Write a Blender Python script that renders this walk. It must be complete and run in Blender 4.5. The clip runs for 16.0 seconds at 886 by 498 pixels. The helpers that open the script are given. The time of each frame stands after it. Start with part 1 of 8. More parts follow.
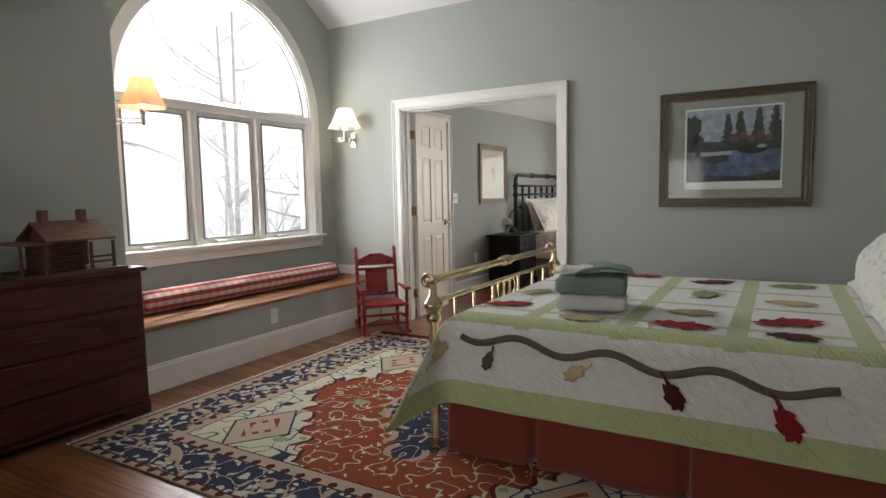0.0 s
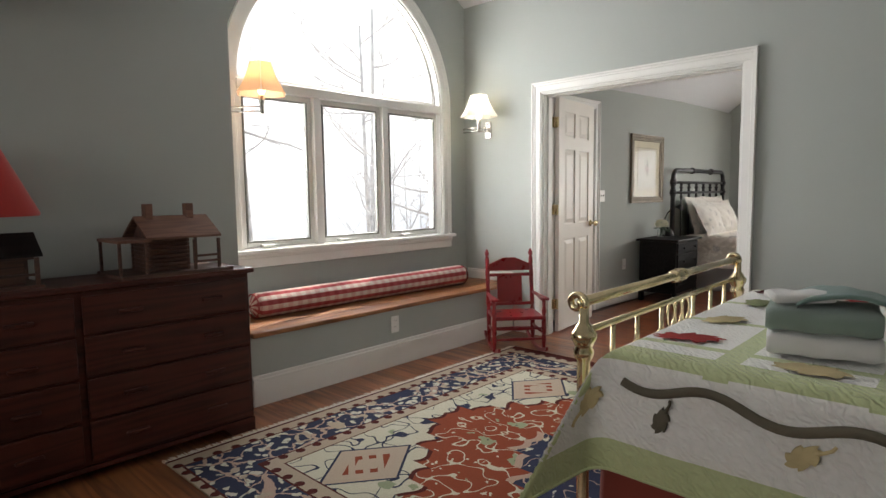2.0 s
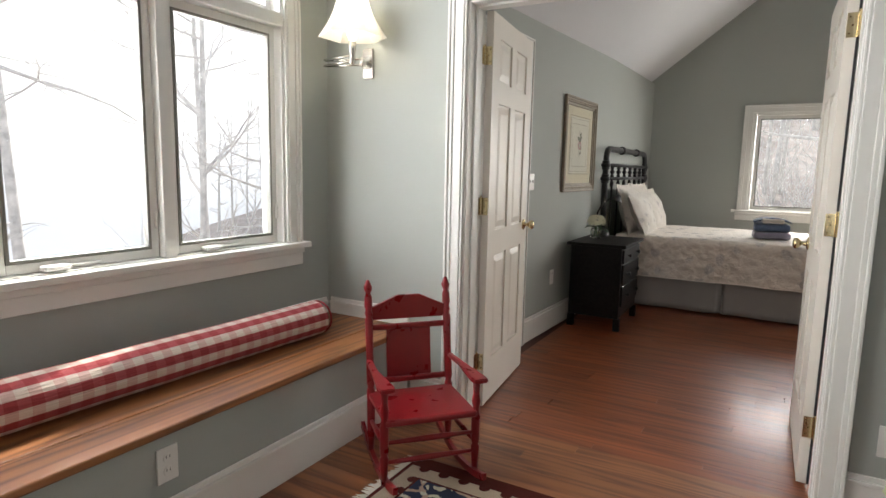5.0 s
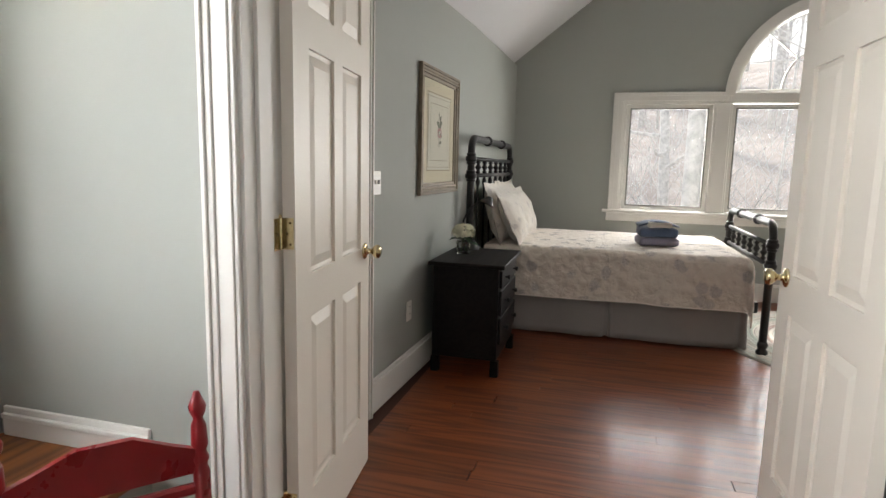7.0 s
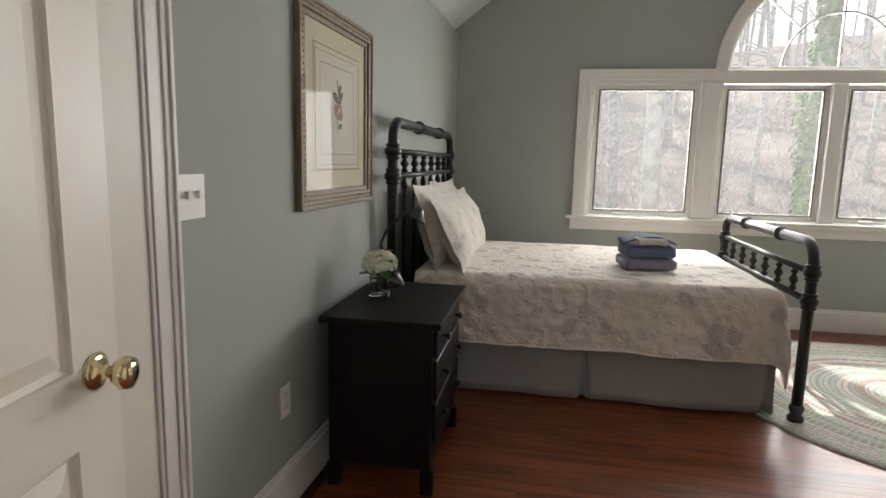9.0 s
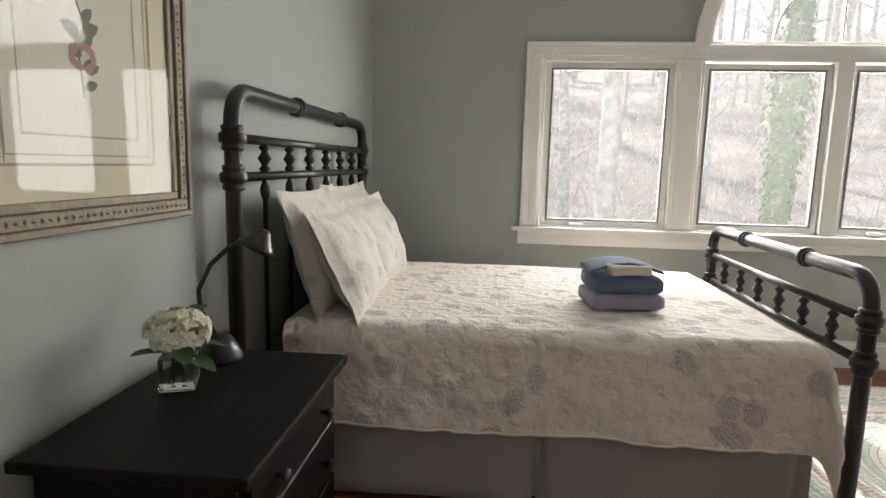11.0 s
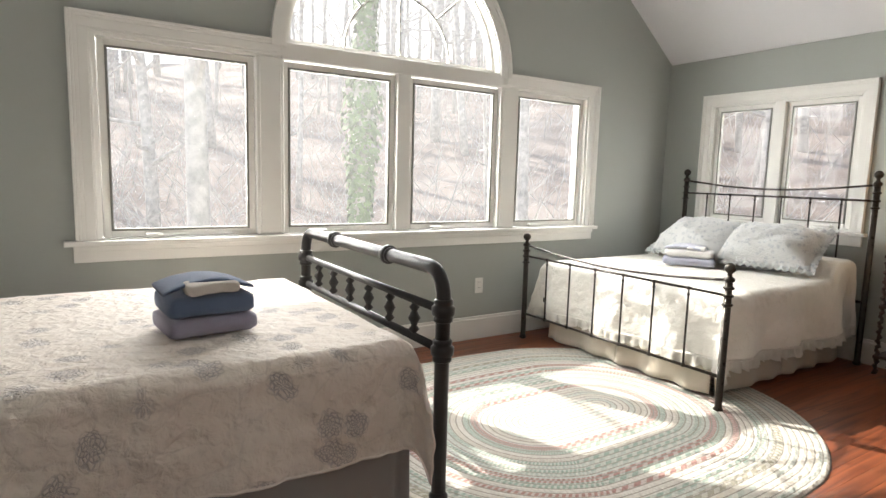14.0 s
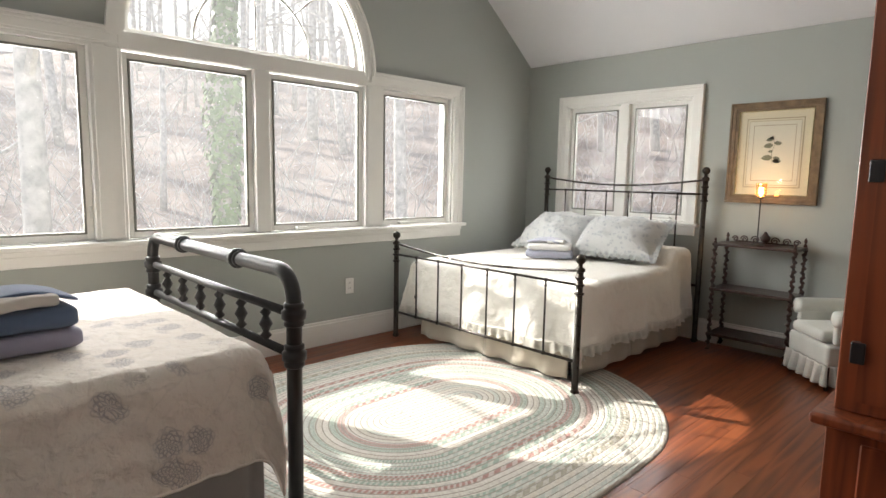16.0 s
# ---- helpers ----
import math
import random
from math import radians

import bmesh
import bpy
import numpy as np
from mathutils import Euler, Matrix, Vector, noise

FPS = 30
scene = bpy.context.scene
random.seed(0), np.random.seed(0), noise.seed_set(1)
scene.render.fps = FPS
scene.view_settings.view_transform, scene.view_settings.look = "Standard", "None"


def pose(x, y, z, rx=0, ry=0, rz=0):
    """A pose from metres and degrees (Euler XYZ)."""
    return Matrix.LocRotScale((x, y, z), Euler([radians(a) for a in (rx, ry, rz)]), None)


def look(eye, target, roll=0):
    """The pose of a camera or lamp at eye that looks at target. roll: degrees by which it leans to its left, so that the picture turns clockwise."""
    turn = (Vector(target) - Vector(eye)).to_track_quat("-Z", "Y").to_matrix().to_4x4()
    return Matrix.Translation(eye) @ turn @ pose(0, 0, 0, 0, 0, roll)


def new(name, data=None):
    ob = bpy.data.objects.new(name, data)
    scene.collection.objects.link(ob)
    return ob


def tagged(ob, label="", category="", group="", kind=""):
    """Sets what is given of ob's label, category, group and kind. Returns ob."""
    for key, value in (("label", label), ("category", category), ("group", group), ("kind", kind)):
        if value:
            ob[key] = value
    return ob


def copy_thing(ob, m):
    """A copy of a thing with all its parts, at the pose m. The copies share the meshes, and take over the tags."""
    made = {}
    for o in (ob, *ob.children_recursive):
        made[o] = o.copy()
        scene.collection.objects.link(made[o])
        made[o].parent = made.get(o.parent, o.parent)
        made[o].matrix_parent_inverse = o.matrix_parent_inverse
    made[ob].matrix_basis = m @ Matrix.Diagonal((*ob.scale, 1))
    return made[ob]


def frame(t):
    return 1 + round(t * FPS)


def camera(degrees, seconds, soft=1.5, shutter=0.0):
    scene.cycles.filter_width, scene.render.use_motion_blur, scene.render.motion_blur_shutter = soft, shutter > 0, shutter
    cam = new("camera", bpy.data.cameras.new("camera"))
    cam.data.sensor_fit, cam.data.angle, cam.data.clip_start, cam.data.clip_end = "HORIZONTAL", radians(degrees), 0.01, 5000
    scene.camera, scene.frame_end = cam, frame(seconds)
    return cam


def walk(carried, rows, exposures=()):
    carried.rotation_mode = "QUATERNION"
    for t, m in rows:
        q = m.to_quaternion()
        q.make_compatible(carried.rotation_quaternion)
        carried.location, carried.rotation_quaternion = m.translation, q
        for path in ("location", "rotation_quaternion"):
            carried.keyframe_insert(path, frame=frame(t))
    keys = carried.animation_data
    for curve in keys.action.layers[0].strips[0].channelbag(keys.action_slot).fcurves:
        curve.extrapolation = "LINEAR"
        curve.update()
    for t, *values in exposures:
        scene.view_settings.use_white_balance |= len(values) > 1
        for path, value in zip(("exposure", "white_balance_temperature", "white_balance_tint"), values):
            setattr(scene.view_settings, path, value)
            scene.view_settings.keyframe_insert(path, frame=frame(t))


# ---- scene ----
cam = camera(74.5, 16.0)
METRES, EYE, TILT, LEAN, TURN = 8.0, 1.5, 0.0, 0.0, 33.9
PATH = [
    (0, (0.043, 0.592, 1.239), (-0.955, 2.315, 1.049), -1.1),
    (0.5, (-0.021, 0.634, 1.24), (-1.198, 2.24, 1.058), -0.9),
    (1, (-0.075, 0.741, 1.227), (-1.373, 2.252, 1.047), -1.0),
    (1.5, (-0.163, 0.907, 1.226), (-1.518, 2.367, 1.044), -0.8),
    (2, (-0.339, 1.114, 1.216), (-1.705, 2.563, 1.03), -0.8),
    (2.5, (-0.582, 1.348, 1.225), (-1.943, 2.8, 1.029), -0.7),
    (3, (-0.851, 1.627, 1.221), (-2.203, 3.085, 1.009), -0.5),
    (3.2, (-0.962, 1.729, 1.235), (-2.304, 3.195, 1.012), -0.2),
    (5.3, (-1.855, 2.924, 1.255), (-2.747, 4.692, 0.979), 1.2),
    (5.5, (-1.897, 3.036, 1.25), (-2.731, 4.833, 0.971), 1.2),
    (6, (-1.994, 3.36, 1.264), (-2.703, 5.209, 0.985), 1.2),
    (6.5, (-2.119, 3.68, 1.275), (-2.729, 5.564, 0.99), 1.0),
    (7, (-2.224, 3.995, 1.269), (-2.744, 5.905, 0.986), 1.3),
    (7.5, (-2.296, 4.345, 1.278), (-2.746, 6.272, 0.987), 1.4),
    (8, (-2.351, 4.657, 1.28), (-2.767, 6.591, 0.983), 1.5),
    (8.5, (-2.404, 4.993, 1.282), (-2.769, 6.937, 0.985), 1.3),
    (8.7, (-2.412, 5.119, 1.286), (-2.761, 7.066, 0.986), 1.3),
    (10.8, (-2.339, 6.336, 1.261), (-2.562, 8.302, 0.969), 1.2),
    (11, (-2.334, 6.402, 1.261), (-2.511, 8.373, 0.97), 1.4),
    (11.5, (-2.29, 6.522, 1.248), (-2.309, 8.502, 0.968), 1.7),
    (12, (-2.3, 6.642, 1.253), (-1.989, 8.599, 0.981), 1.9),
    (12.5, (-2.308, 6.71, 1.252), (-1.686, 8.593, 0.992), 1.9),
    (13, (-2.265, 6.726, 1.242), (-1.424, 8.524, 0.995), 1.7),
    (13.5, (-2.219, 6.718, 1.259), (-1.247, 8.447, 1.009), 1.8),
    (14, (-2.184, 6.7, 1.252), (-1.116, 8.373, 1.004), 1.6),
    (14.5, (-2.162, 6.68, 1.255), (-1.013, 8.298, 1.009), 1.5),
    (15, (-2.131, 6.654, 1.252), (-0.911, 8.22, 1.008), 1.3),
    (15.5, (-2.109, 6.643, 1.25), (-0.812, 8.146, 1.006), 1.3),
    (16, (-2.079, 6.641, 1.254), (-0.703, 8.072, 1.011), 1.1),
]
EXPOSURES = [(0, 0.56), (3, 0.68), (5.5, 0.62), (7, 0.70), (8.0, 0.60), (8.7, 0.58), (11, 0.82), (12, 1.15), (13, 1.0), (14, 0.90), (16, 0.78)]
walk(cam, [(t, look(eye, target, roll)) for t, eye, target, roll in PATH], EXPOSURES)

# ---- world and light ----
world = bpy.data.worlds.new("sky")
scene.world = world
world.use_nodes = True
wn = world.node_tree
sky = wn.nodes.new("ShaderNodeTexSky")
sky.sky_type, sky.sun_disc = "NISHITA", False
SUN_EL, SUN_AZ = 42.4, 21.4
sky.sun_elevation, sky.sun_rotation = radians(SUN_EL), radians(-SUN_AZ)
wn.nodes["Background"].inputs[1].default_value = 0.15
wn.links.new(sky.outputs[0], wn.nodes["Background"].inputs[0])
sun = new("sun", bpy.data.lights.new("sun", "SUN"))
sun.data.energy, sun.data.angle, sun.data.color = 4.5, radians(0.6), (1.0, 0.95, 0.87)
sun_from = Vector((-math.sin(radians(SUN_AZ)), math.cos(radians(SUN_AZ)), math.tan(radians(SUN_EL))))
sun.matrix_world = look(sun_from * 20, (0, 0, 0))


SOUTH_Y = -1.1


def area(name, pose_matrix, w, h, power, color):
    ob = new(name, bpy.data.lights.new(name, "AREA"))
    ob.data.shape, ob.data.size, ob.data.size_y, ob.data.energy, ob.data.color = "RECTANGLE", w, h, power, color
    ob.matrix_world = pose_matrix
    return ob


area("daylight_window_1", look((-4.32, 3.97, 1.85), (0, 3.97, 1.2)), 1.9, 2.0, 75, (0.99, 0.995, 1.0))
area("daylight_window_2", look((-0.24, 10.78, 1.88), (-0.24, 7.9, 1.10)), 3.7, 1.95, 172, (1.0, 0.985, 0.95))
# added fill from behind the camera, brightens the quilt's front
area("fill_light_south", look((-2.1, SOUTH_Y - 0.2, 1.28), (-1.0, 3, 1.0)), 1.9, 1.0, 17, (1.0, 0.98, 0.95))
area("daylight_window_3", look((2.92, 9.27, 1.5), (-0.5, 9.0, 0.3)), 1.1, 1.1, 13, (1.0, 0.985, 0.95))


# ---- materials ----
def mat(name, color=(0.5, 0.5, 0.5), rough=0.6, metal=0.0, bump=0.0, bump_scale=200.0, vary=0.0, vary_scale=3.0, emit=0.0, spec=0.5, trans=0.0):
    """A plain surface with optional fine relief and soft mottling in its colour."""
    m = bpy.data.materials.new(name)
    m.use_nodes = True
    nt = m.node_tree
    b = nt.nodes["Principled BSDF"]
    b.inputs["Base Color"].default_value = (*color, 1)
    b.inputs["Roughness"].default_value = rough
    b.inputs["Metallic"].default_value = metal
    b.inputs["Specular IOR Level"].default_value = spec
    b.inputs["Transmission Weight"].default_value = trans
    if emit:
        b.inputs["Emission Color"].default_value = (*color, 1)
        b.inputs["Emission Strength"].default_value = emit
    co = nt.nodes.new("ShaderNodeTexCoord")
    if vary:
        n = nt.nodes.new("ShaderNodeTexNoise")
        n.inputs["Scale"].default_value, n.inputs["Detail"].default_value = vary_scale, 6
        nt.links.new(co.outputs["Object"], n.inputs["Vector"])
        r = nt.nodes.new("ShaderNodeMapRange")
        r.inputs["From Min"].default_value, r.inputs["From Max"].default_value = 0.3, 0.7
        r.inputs["To Min"].default_value, r.inputs["To Max"].default_value = 1 - vary, 1 + vary
        nt.links.new(n.outputs["Fac"], r.inputs["Value"])
        x = nt.nodes.new("ShaderNodeVectorMath")
        x.operation = "SCALE"
        x.inputs[0].default_value = color
        nt.links.new(r.outputs[0], x.inputs["Scale"])
        nt.links.new(x.outputs[0], b.inputs["Base Color"])
        r2 = nt.nodes.new("ShaderNodeMapRange")
        r2.inputs["To Min"].default_value, r2.inputs["To Max"].default_value = max(rough - 0.1, 0.02), min(rough + 0.1, 1)
        nt.links.new(n.outputs["Fac"], r2.inputs["Value"])
        nt.links.new(r2.outputs[0], b.inputs["Roughness"])
    if bump:
        n = nt.nodes.new("ShaderNodeTexNoise")
        n.inputs["Scale"].default_value, n.inputs["Detail"].default_value = bump_scale, 4
        nt.links.new(co.outputs["Object"], n.inputs["Vector"])
        bp = nt.nodes.new("ShaderNodeBump")
        bp.inputs["Strength"].default_value, bp.inputs["Distance"].default_value = bump, 0.004
        nt.links.new(n.outputs["Fac"], bp.inputs["Height"])
        nt.links.new(bp.outputs[0], b.inputs["Normal"])
    return m


def ramp(nt, stops, src, interp="LINEAR"):
    r = nt.nodes.new("ShaderNodeValToRGB")
    r.color_ramp.interpolation = interp
    while len(r.color_ramp.elements) < len(stops):
        r.color_ramp.elements.new(0.5)
    for e, (p, c) in zip(r.color_ramp.elements, stops):
        e.position, e.color = p, (*c, 1)
    nt.links.new(src, r.inputs[0])
    return r.outputs[0]


def wood(name, dark, light, rough=0.35, axis=0, scale=1.0, per_object=0.0, coat=0.0, knots=False):
    """Wood with long grain along an axis (0 x, 1 y, 2 z) and, for boards, a tone of its own for each board."""
    m = bpy.data.materials.new(name)
    m.use_nodes = True
    nt = m.node_tree
    b = nt.nodes["Principled BSDF"]
    co = nt.nodes.new("ShaderNodeTexCoord")
    info = nt.nodes.new("ShaderNodeObjectInfo")
    mp = nt.nodes.new("ShaderNodeMapping")
    s = [14.0 * scale] * 3
    s[axis] = 0.9 * scale
    mp.inputs["Scale"].default_value = s
    off = nt.nodes.new("ShaderNodeVectorMath")
    off.operation = "MULTIPLY_ADD"
    off.inputs[1].default_value = (37, 53, 71)
    nt.links.new(info.outputs["Random"], off.inputs[0])
    nt.links.new(co.outputs["Object"], off.inputs[2])
    nt.links.new(off.outputs[0], mp.inputs["Vector"])
    w = nt.nodes.new("ShaderNodeTexNoise")
    w.inputs["Scale"].default_value, w.inputs["Detail"].default_value, w.inputs["Distortion"].default_value = 1.0, 8, 1.6
    nt.links.new(mp.outputs[0], w.inputs["Vector"])
    # cathedral rings: a noise cut into thin bands
    mul = nt.nodes.new("ShaderNodeMath")
    mul.operation = "MULTIPLY"
    w2 = nt.nodes.new("ShaderNodeTexNoise")
    w2.inputs["Scale"].default_value, w2.inputs["Detail"].default_value = 0.55, 2
    nt.links.new(mp.outputs[0], w2.inputs["Vector"])
    nt.links.new(w2.outputs["Fac"], mul.inputs[0])
    mul.inputs[1].default_value = 16.0
    fr = nt.nodes.new("ShaderNodeMath")
    fr.operation = "PINGPONG"
    fr.inputs[1].default_value = 1.0
    nt.links.new(mul.outputs[0], fr.inputs[0])
    mixf = nt.nodes.new("ShaderNodeMath")
    mixf.operation = "MULTIPLY_ADD"
    nt.links.new(fr.outputs[0], mixf.inputs[0])
    mixf.inputs[1].default_value = 0.45
    sub = nt.nodes.new("ShaderNodeMath")
    sub.operation = "MULTIPLY"
    sub.inputs[1].default_value = 0.55
    nt.links.new(w.outputs["Fac"], sub.inputs[0])
    nt.links.new(sub.outputs[0], mixf.inputs[2])
    mid = tuple((a + c) / 2 for a, c in zip(dark, light))
    col = ramp(nt, [(0.20, dark), (0.40, mid), (0.66, light)], mixf.outputs[0])
    if per_object:
        r = nt.nodes.new("ShaderNodeMapRange")
        r.inputs["To Min"].default_value, r.inputs["To Max"].default_value = 1 - per_object, 1 + per_object
        nt.links.new(info.outputs["Random"], r.inputs["Value"])
        x = nt.nodes.new("ShaderNodeVectorMath")
        x.operation = "SCALE"
        nt.links.new(col, x.inputs[0])
        nt.links.new(r.outputs[0], x.inputs["Scale"])
        col = x.outputs[0]
    nt.links.new(col, b.inputs["Base Color"])
    rr = nt.nodes.new("ShaderNodeMapRange")
    rr.inputs["To Min"].default_value, rr.inputs["To Max"].default_value = rough - 0.06, rough + 0.1
    nt.links.new(w.outputs["Fac"], rr.inputs["Value"])
    nt.links.new(rr.outputs[0], b.inputs["Roughness"])
    b.inputs["Coat Weight"].default_value = coat
    b.inputs["Coat Roughness"].default_value = 0.12
    bp = nt.nodes.new("ShaderNodeBump")
    bp.inputs["Strength"].default_value, bp.inputs["Distance"].default_value = 0.12, 0.002
    nt.links.new(mixf.outputs[0], bp.inputs["Height"])
    nt.links.new(bp.outputs[0], b.inputs["Normal"])
    return m


PAINT = mat("wall_paint", (0.375, 0.395, 0.365), 0.75, bump=0.15, bump_scale=260, vary=0.015, vary_scale=1.2)
TRIM = mat("trim_paint", (0.76, 0.75, 0.71), 0.4, bump=0.08, bump_scale=60, vary=0.02, vary_scale=5)
CEIL = mat("ceiling_paint", (0.69, 0.69, 0.705), 0.9, bump=0.1, bump_scale=150, vary=0.01)
DOORP = mat("door_paint", (0.77, 0.725, 0.65), 0.42, bump=0.1, bump_scale=80, vary=0.02, vary_scale=4)
FLOORW = wood("oak_boards", (0.100, 0.024, 0.0095), (0.245, 0.070, 0.025), 0.34, axis=0, per_object=0.16, coat=0.16)
FLOORW.node_tree.nodes["Principled BSDF"].inputs["Specular IOR Level"].default_value = 0.4
# the same oak, its colour lightened for room one's stronger light
FLOORW_LIT = wood("oak_boards_lit", (0.105, 0.034, 0.014), (0.275, 0.105, 0.040), 0.36, axis=0, per_object=0.2, coat=0.15)
FLOORG = mat("board_gap", (0.06, 0.018, 0.009), 0.6)
BENCHW = wood("bench_oak", (0.085, 0.026, 0.008), (0.29, 0.115, 0.036), 0.42, axis=1, coat=0.1)
CHERRY = wood("cherry_wood", (0.028, 0.006, 0.004), (0.07, 0.016, 0.009), 0.42, axis=1, coat=0.05)
CHERRY.node_tree.nodes["Principled BSDF"].inputs["Specular IOR Level"].default_value = 0.3
BRASS = mat("brass", (0.70, 0.59, 0.36), 0.16, 1.0, vary=0.12, vary_scale=12)
BLACKM = mat("black_iron", (0.016, 0.015, 0.016), 0.38, 0.0, bump=0.12, bump_scale=120)
PLASTIC = mat("switch_plastic", (0.75, 0.74, 0.70), 0.35)
SCREWM = mat("dark_brass_screw", (0.22, 0.16, 0.08), 0.4, 1.0)
NICKEL = mat("nickel", (0.6, 0.58, 0.54), 0.25, 1.0)
GREYM = mat("sash_grey", (0.20, 0.195, 0.17), 0.5)


def glass_mat():
    m = bpy.data.materials.new("window_glass")
    m.use_nodes = True
    nt = m.node_tree
    nt.nodes.remove(nt.nodes["Principled BSDF"])
    tr = nt.nodes.new("ShaderNodeBsdfTransparent")
    gl = nt.nodes.new("ShaderNodeBsdfGlossy")
    gl.inputs["Roughness"].default_value = 0.02
    mx = nt.nodes.new("ShaderNodeMixShader")
    mx.inputs[0].default_value = 0.016
    nt.links.new(tr.outputs[0], mx.inputs[1])
    nt.links.new(gl.outputs[0], mx.inputs[2])
    # pale veil mixed into the glass, standing in for glare over the view
    glare_veil = nt.nodes.new("ShaderNodeBsdfTranslucent")
    glare_veil.inputs[0].default_value = (0.75, 0.75, 0.74, 1)
    mx2 = nt.nodes.new("ShaderNodeMixShader")
    mx2.inputs[0].default_value = 0.018
    nt.links.new(mx.outputs[0], mx2.inputs[1])
    nt.links.new(glare_veil.outputs[0], mx2.inputs[2])
    nt.links.new(mx2.outputs[0], nt.nodes["Material Output"].inputs[0])
    return m


GLASS = glass_mat()


def screen_mat():
    """Insect mesh as a see-through sheet; a trace of translucent white paints glare haze."""
    m = bpy.data.materials.new("insect_mesh_haze")
    m.use_nodes = True
    nt = m.node_tree
    nt.nodes.remove(nt.nodes["Principled BSDF"])
    tr = nt.nodes.new("ShaderNodeBsdfTransparent")
    tl = nt.nodes.new("ShaderNodeBsdfTranslucent")
    tl.inputs[0].default_value = (0.75, 0.75, 0.73, 1)
    mx = nt.nodes.new("ShaderNodeMixShader")
    mx.inputs[0].default_value = 0.004
    nt.links.new(tr.outputs[0], mx.inputs[1])
    nt.links.new(tl.outputs[0], mx.inputs[2])
    nt.links.new(mx.outputs[0], nt.nodes["Material Output"].inputs[0])
    return m


SCREEN = screen_mat()


# ---- mesh helpers ----
def part(name, bm, material, parent=None, label="", kind="", smooth=False, category=""):
    me = bpy.data.meshes.new(name)
    if smooth:
        for f in bm.faces:
            f.smooth = True
    bm.normal_update()
    bm.to_mesh(me)
    bm.free()
    me.materials.append(material)
    ob = new(name, me)
    if parent:
        ob.parent = parent
    return tagged(ob, label, category, kind=kind)


def thing(name, label, category, at=(0, 0, 0), rz=0.0, group=""):
    e = new(name)
    e.empty_display_size = 0.1
    e.matrix_world = pose(*at, 0, 0, rz)
    return tagged(e, label, category, group)


def box(bm, x0, x1, y0, y1, z0, z1, bevel=0.0, seg=1):
    start = len(bm.verts)
    vs = [bm.verts.new((x, y, z)) for x in (x0, x1) for y in (y0, y1) for z in (z0, z1)]
    fs = [bm.faces.new([vs[i] for i in q]) for q in ((0, 1, 3, 2), (4, 6, 7, 5), (0, 4, 5, 1), (2, 3, 7, 6), (0, 2, 6, 4), (1, 5, 7, 3))]
    if bevel:
        es = list({e for f in fs for e in f.edges})
        bmesh.ops.bevel(bm, geom=es, offset=bevel, segments=seg, affect="EDGES", profile=0.5)
    return vs


def boxes(*rows, bevel=0.0, seg=1):
    bm = bmesh.new()
    for r in rows:
        box(bm, *r, bevel=bevel, seg=seg)
    return bm


def tube(bm, pts, r, n=8, closed=False, cap=True):
    """A round bar along points; r is a number or one radius a point."""
    pts = [Vector(p) for p in pts]
    rs = r if isinstance(r, (list, tuple)) else [r] * len(pts)
    rings = []
    last = None
    for i, p in enumerate(pts):
        a = pts[i - 1] if i or closed else p
        b = pts[(i + 1) % len(pts)] if i < len(pts) - 1 or closed else p
        d = (b - a).normalized()
        side = d.cross(Vector((0, 0, 1))) if last is None else last - d * last.dot(d)
        if side.length < 1e-4:
            side = d.cross(Vector((0, 1, 0)))
        side.normalize()
        last = side
        up = d.cross(side)
        rings.append([bm.verts.new(p + (side * math.cos(k * 2 * math.pi / n) + up * math.sin(k * 2 * math.pi / n)) * rs[i]) for k in range(n)])
    pairs = list(zip(rings, rings[1:])) + ([(rings[-1], rings[0])] if closed else [])
    for u, v in pairs:
        for k in range(n):
            bm.faces.new((u[k], v[k], v[(k + 1) % n], u[(k + 1) % n]))
    if cap and not closed:
        bm.faces.new(rings[0])
        bm.faces.new(rings[-1][::-1])


def lathe(bm, prof, at=(0, 0, 0), n=16, axis="z"):
    """Turned shape from rows of (radius, height)."""
    rings = []
    for r, h in prof:
        ring = []
        for k in range(n):
            a = k * 2 * math.pi / n
            u, v = max(r, 1e-4) * math.cos(a), max(r, 1e-4) * math.sin(a)
            p = {"z": (u, v, h), "x": (h, u, v), "y": (v, h, u)}[axis]
            ring.append(bm.verts.new((p[0] + at[0], p[1] + at[1], p[2] + at[2])))
        rings.append(ring)
    for a, b in zip(rings, rings[1:]):
        for k in range(n):
            bm.faces.new((a[k], a[(k + 1) % n], b[(k + 1) % n], b[k]))
    bm.faces.new(rings[0][::-1])
    bm.faces.new(rings[-1])


def sheet(bm, nu, nv, f, thick=0.0, close_u=False):
    """A surface from f(u, v) with u, v in 0..1; thick gives it a back."""
    g = [[bm.verts.new(f(i / nu, j / nv)) for j in range(nv + 1)] for i in range(nu + (0 if close_u else 1))]
    m = len(g)
    fs = []
    for i in range(nu):
        for j in range(nv):
            fs.append(bm.faces.new((g[i][j], g[(i + 1) % m][j], g[(i + 1) % m][j + 1], g[i][j + 1])))
    if thick:
        bm.normal_update()
        bmesh.ops.solidify(bm, geom=fs, thickness=thick)
    return g


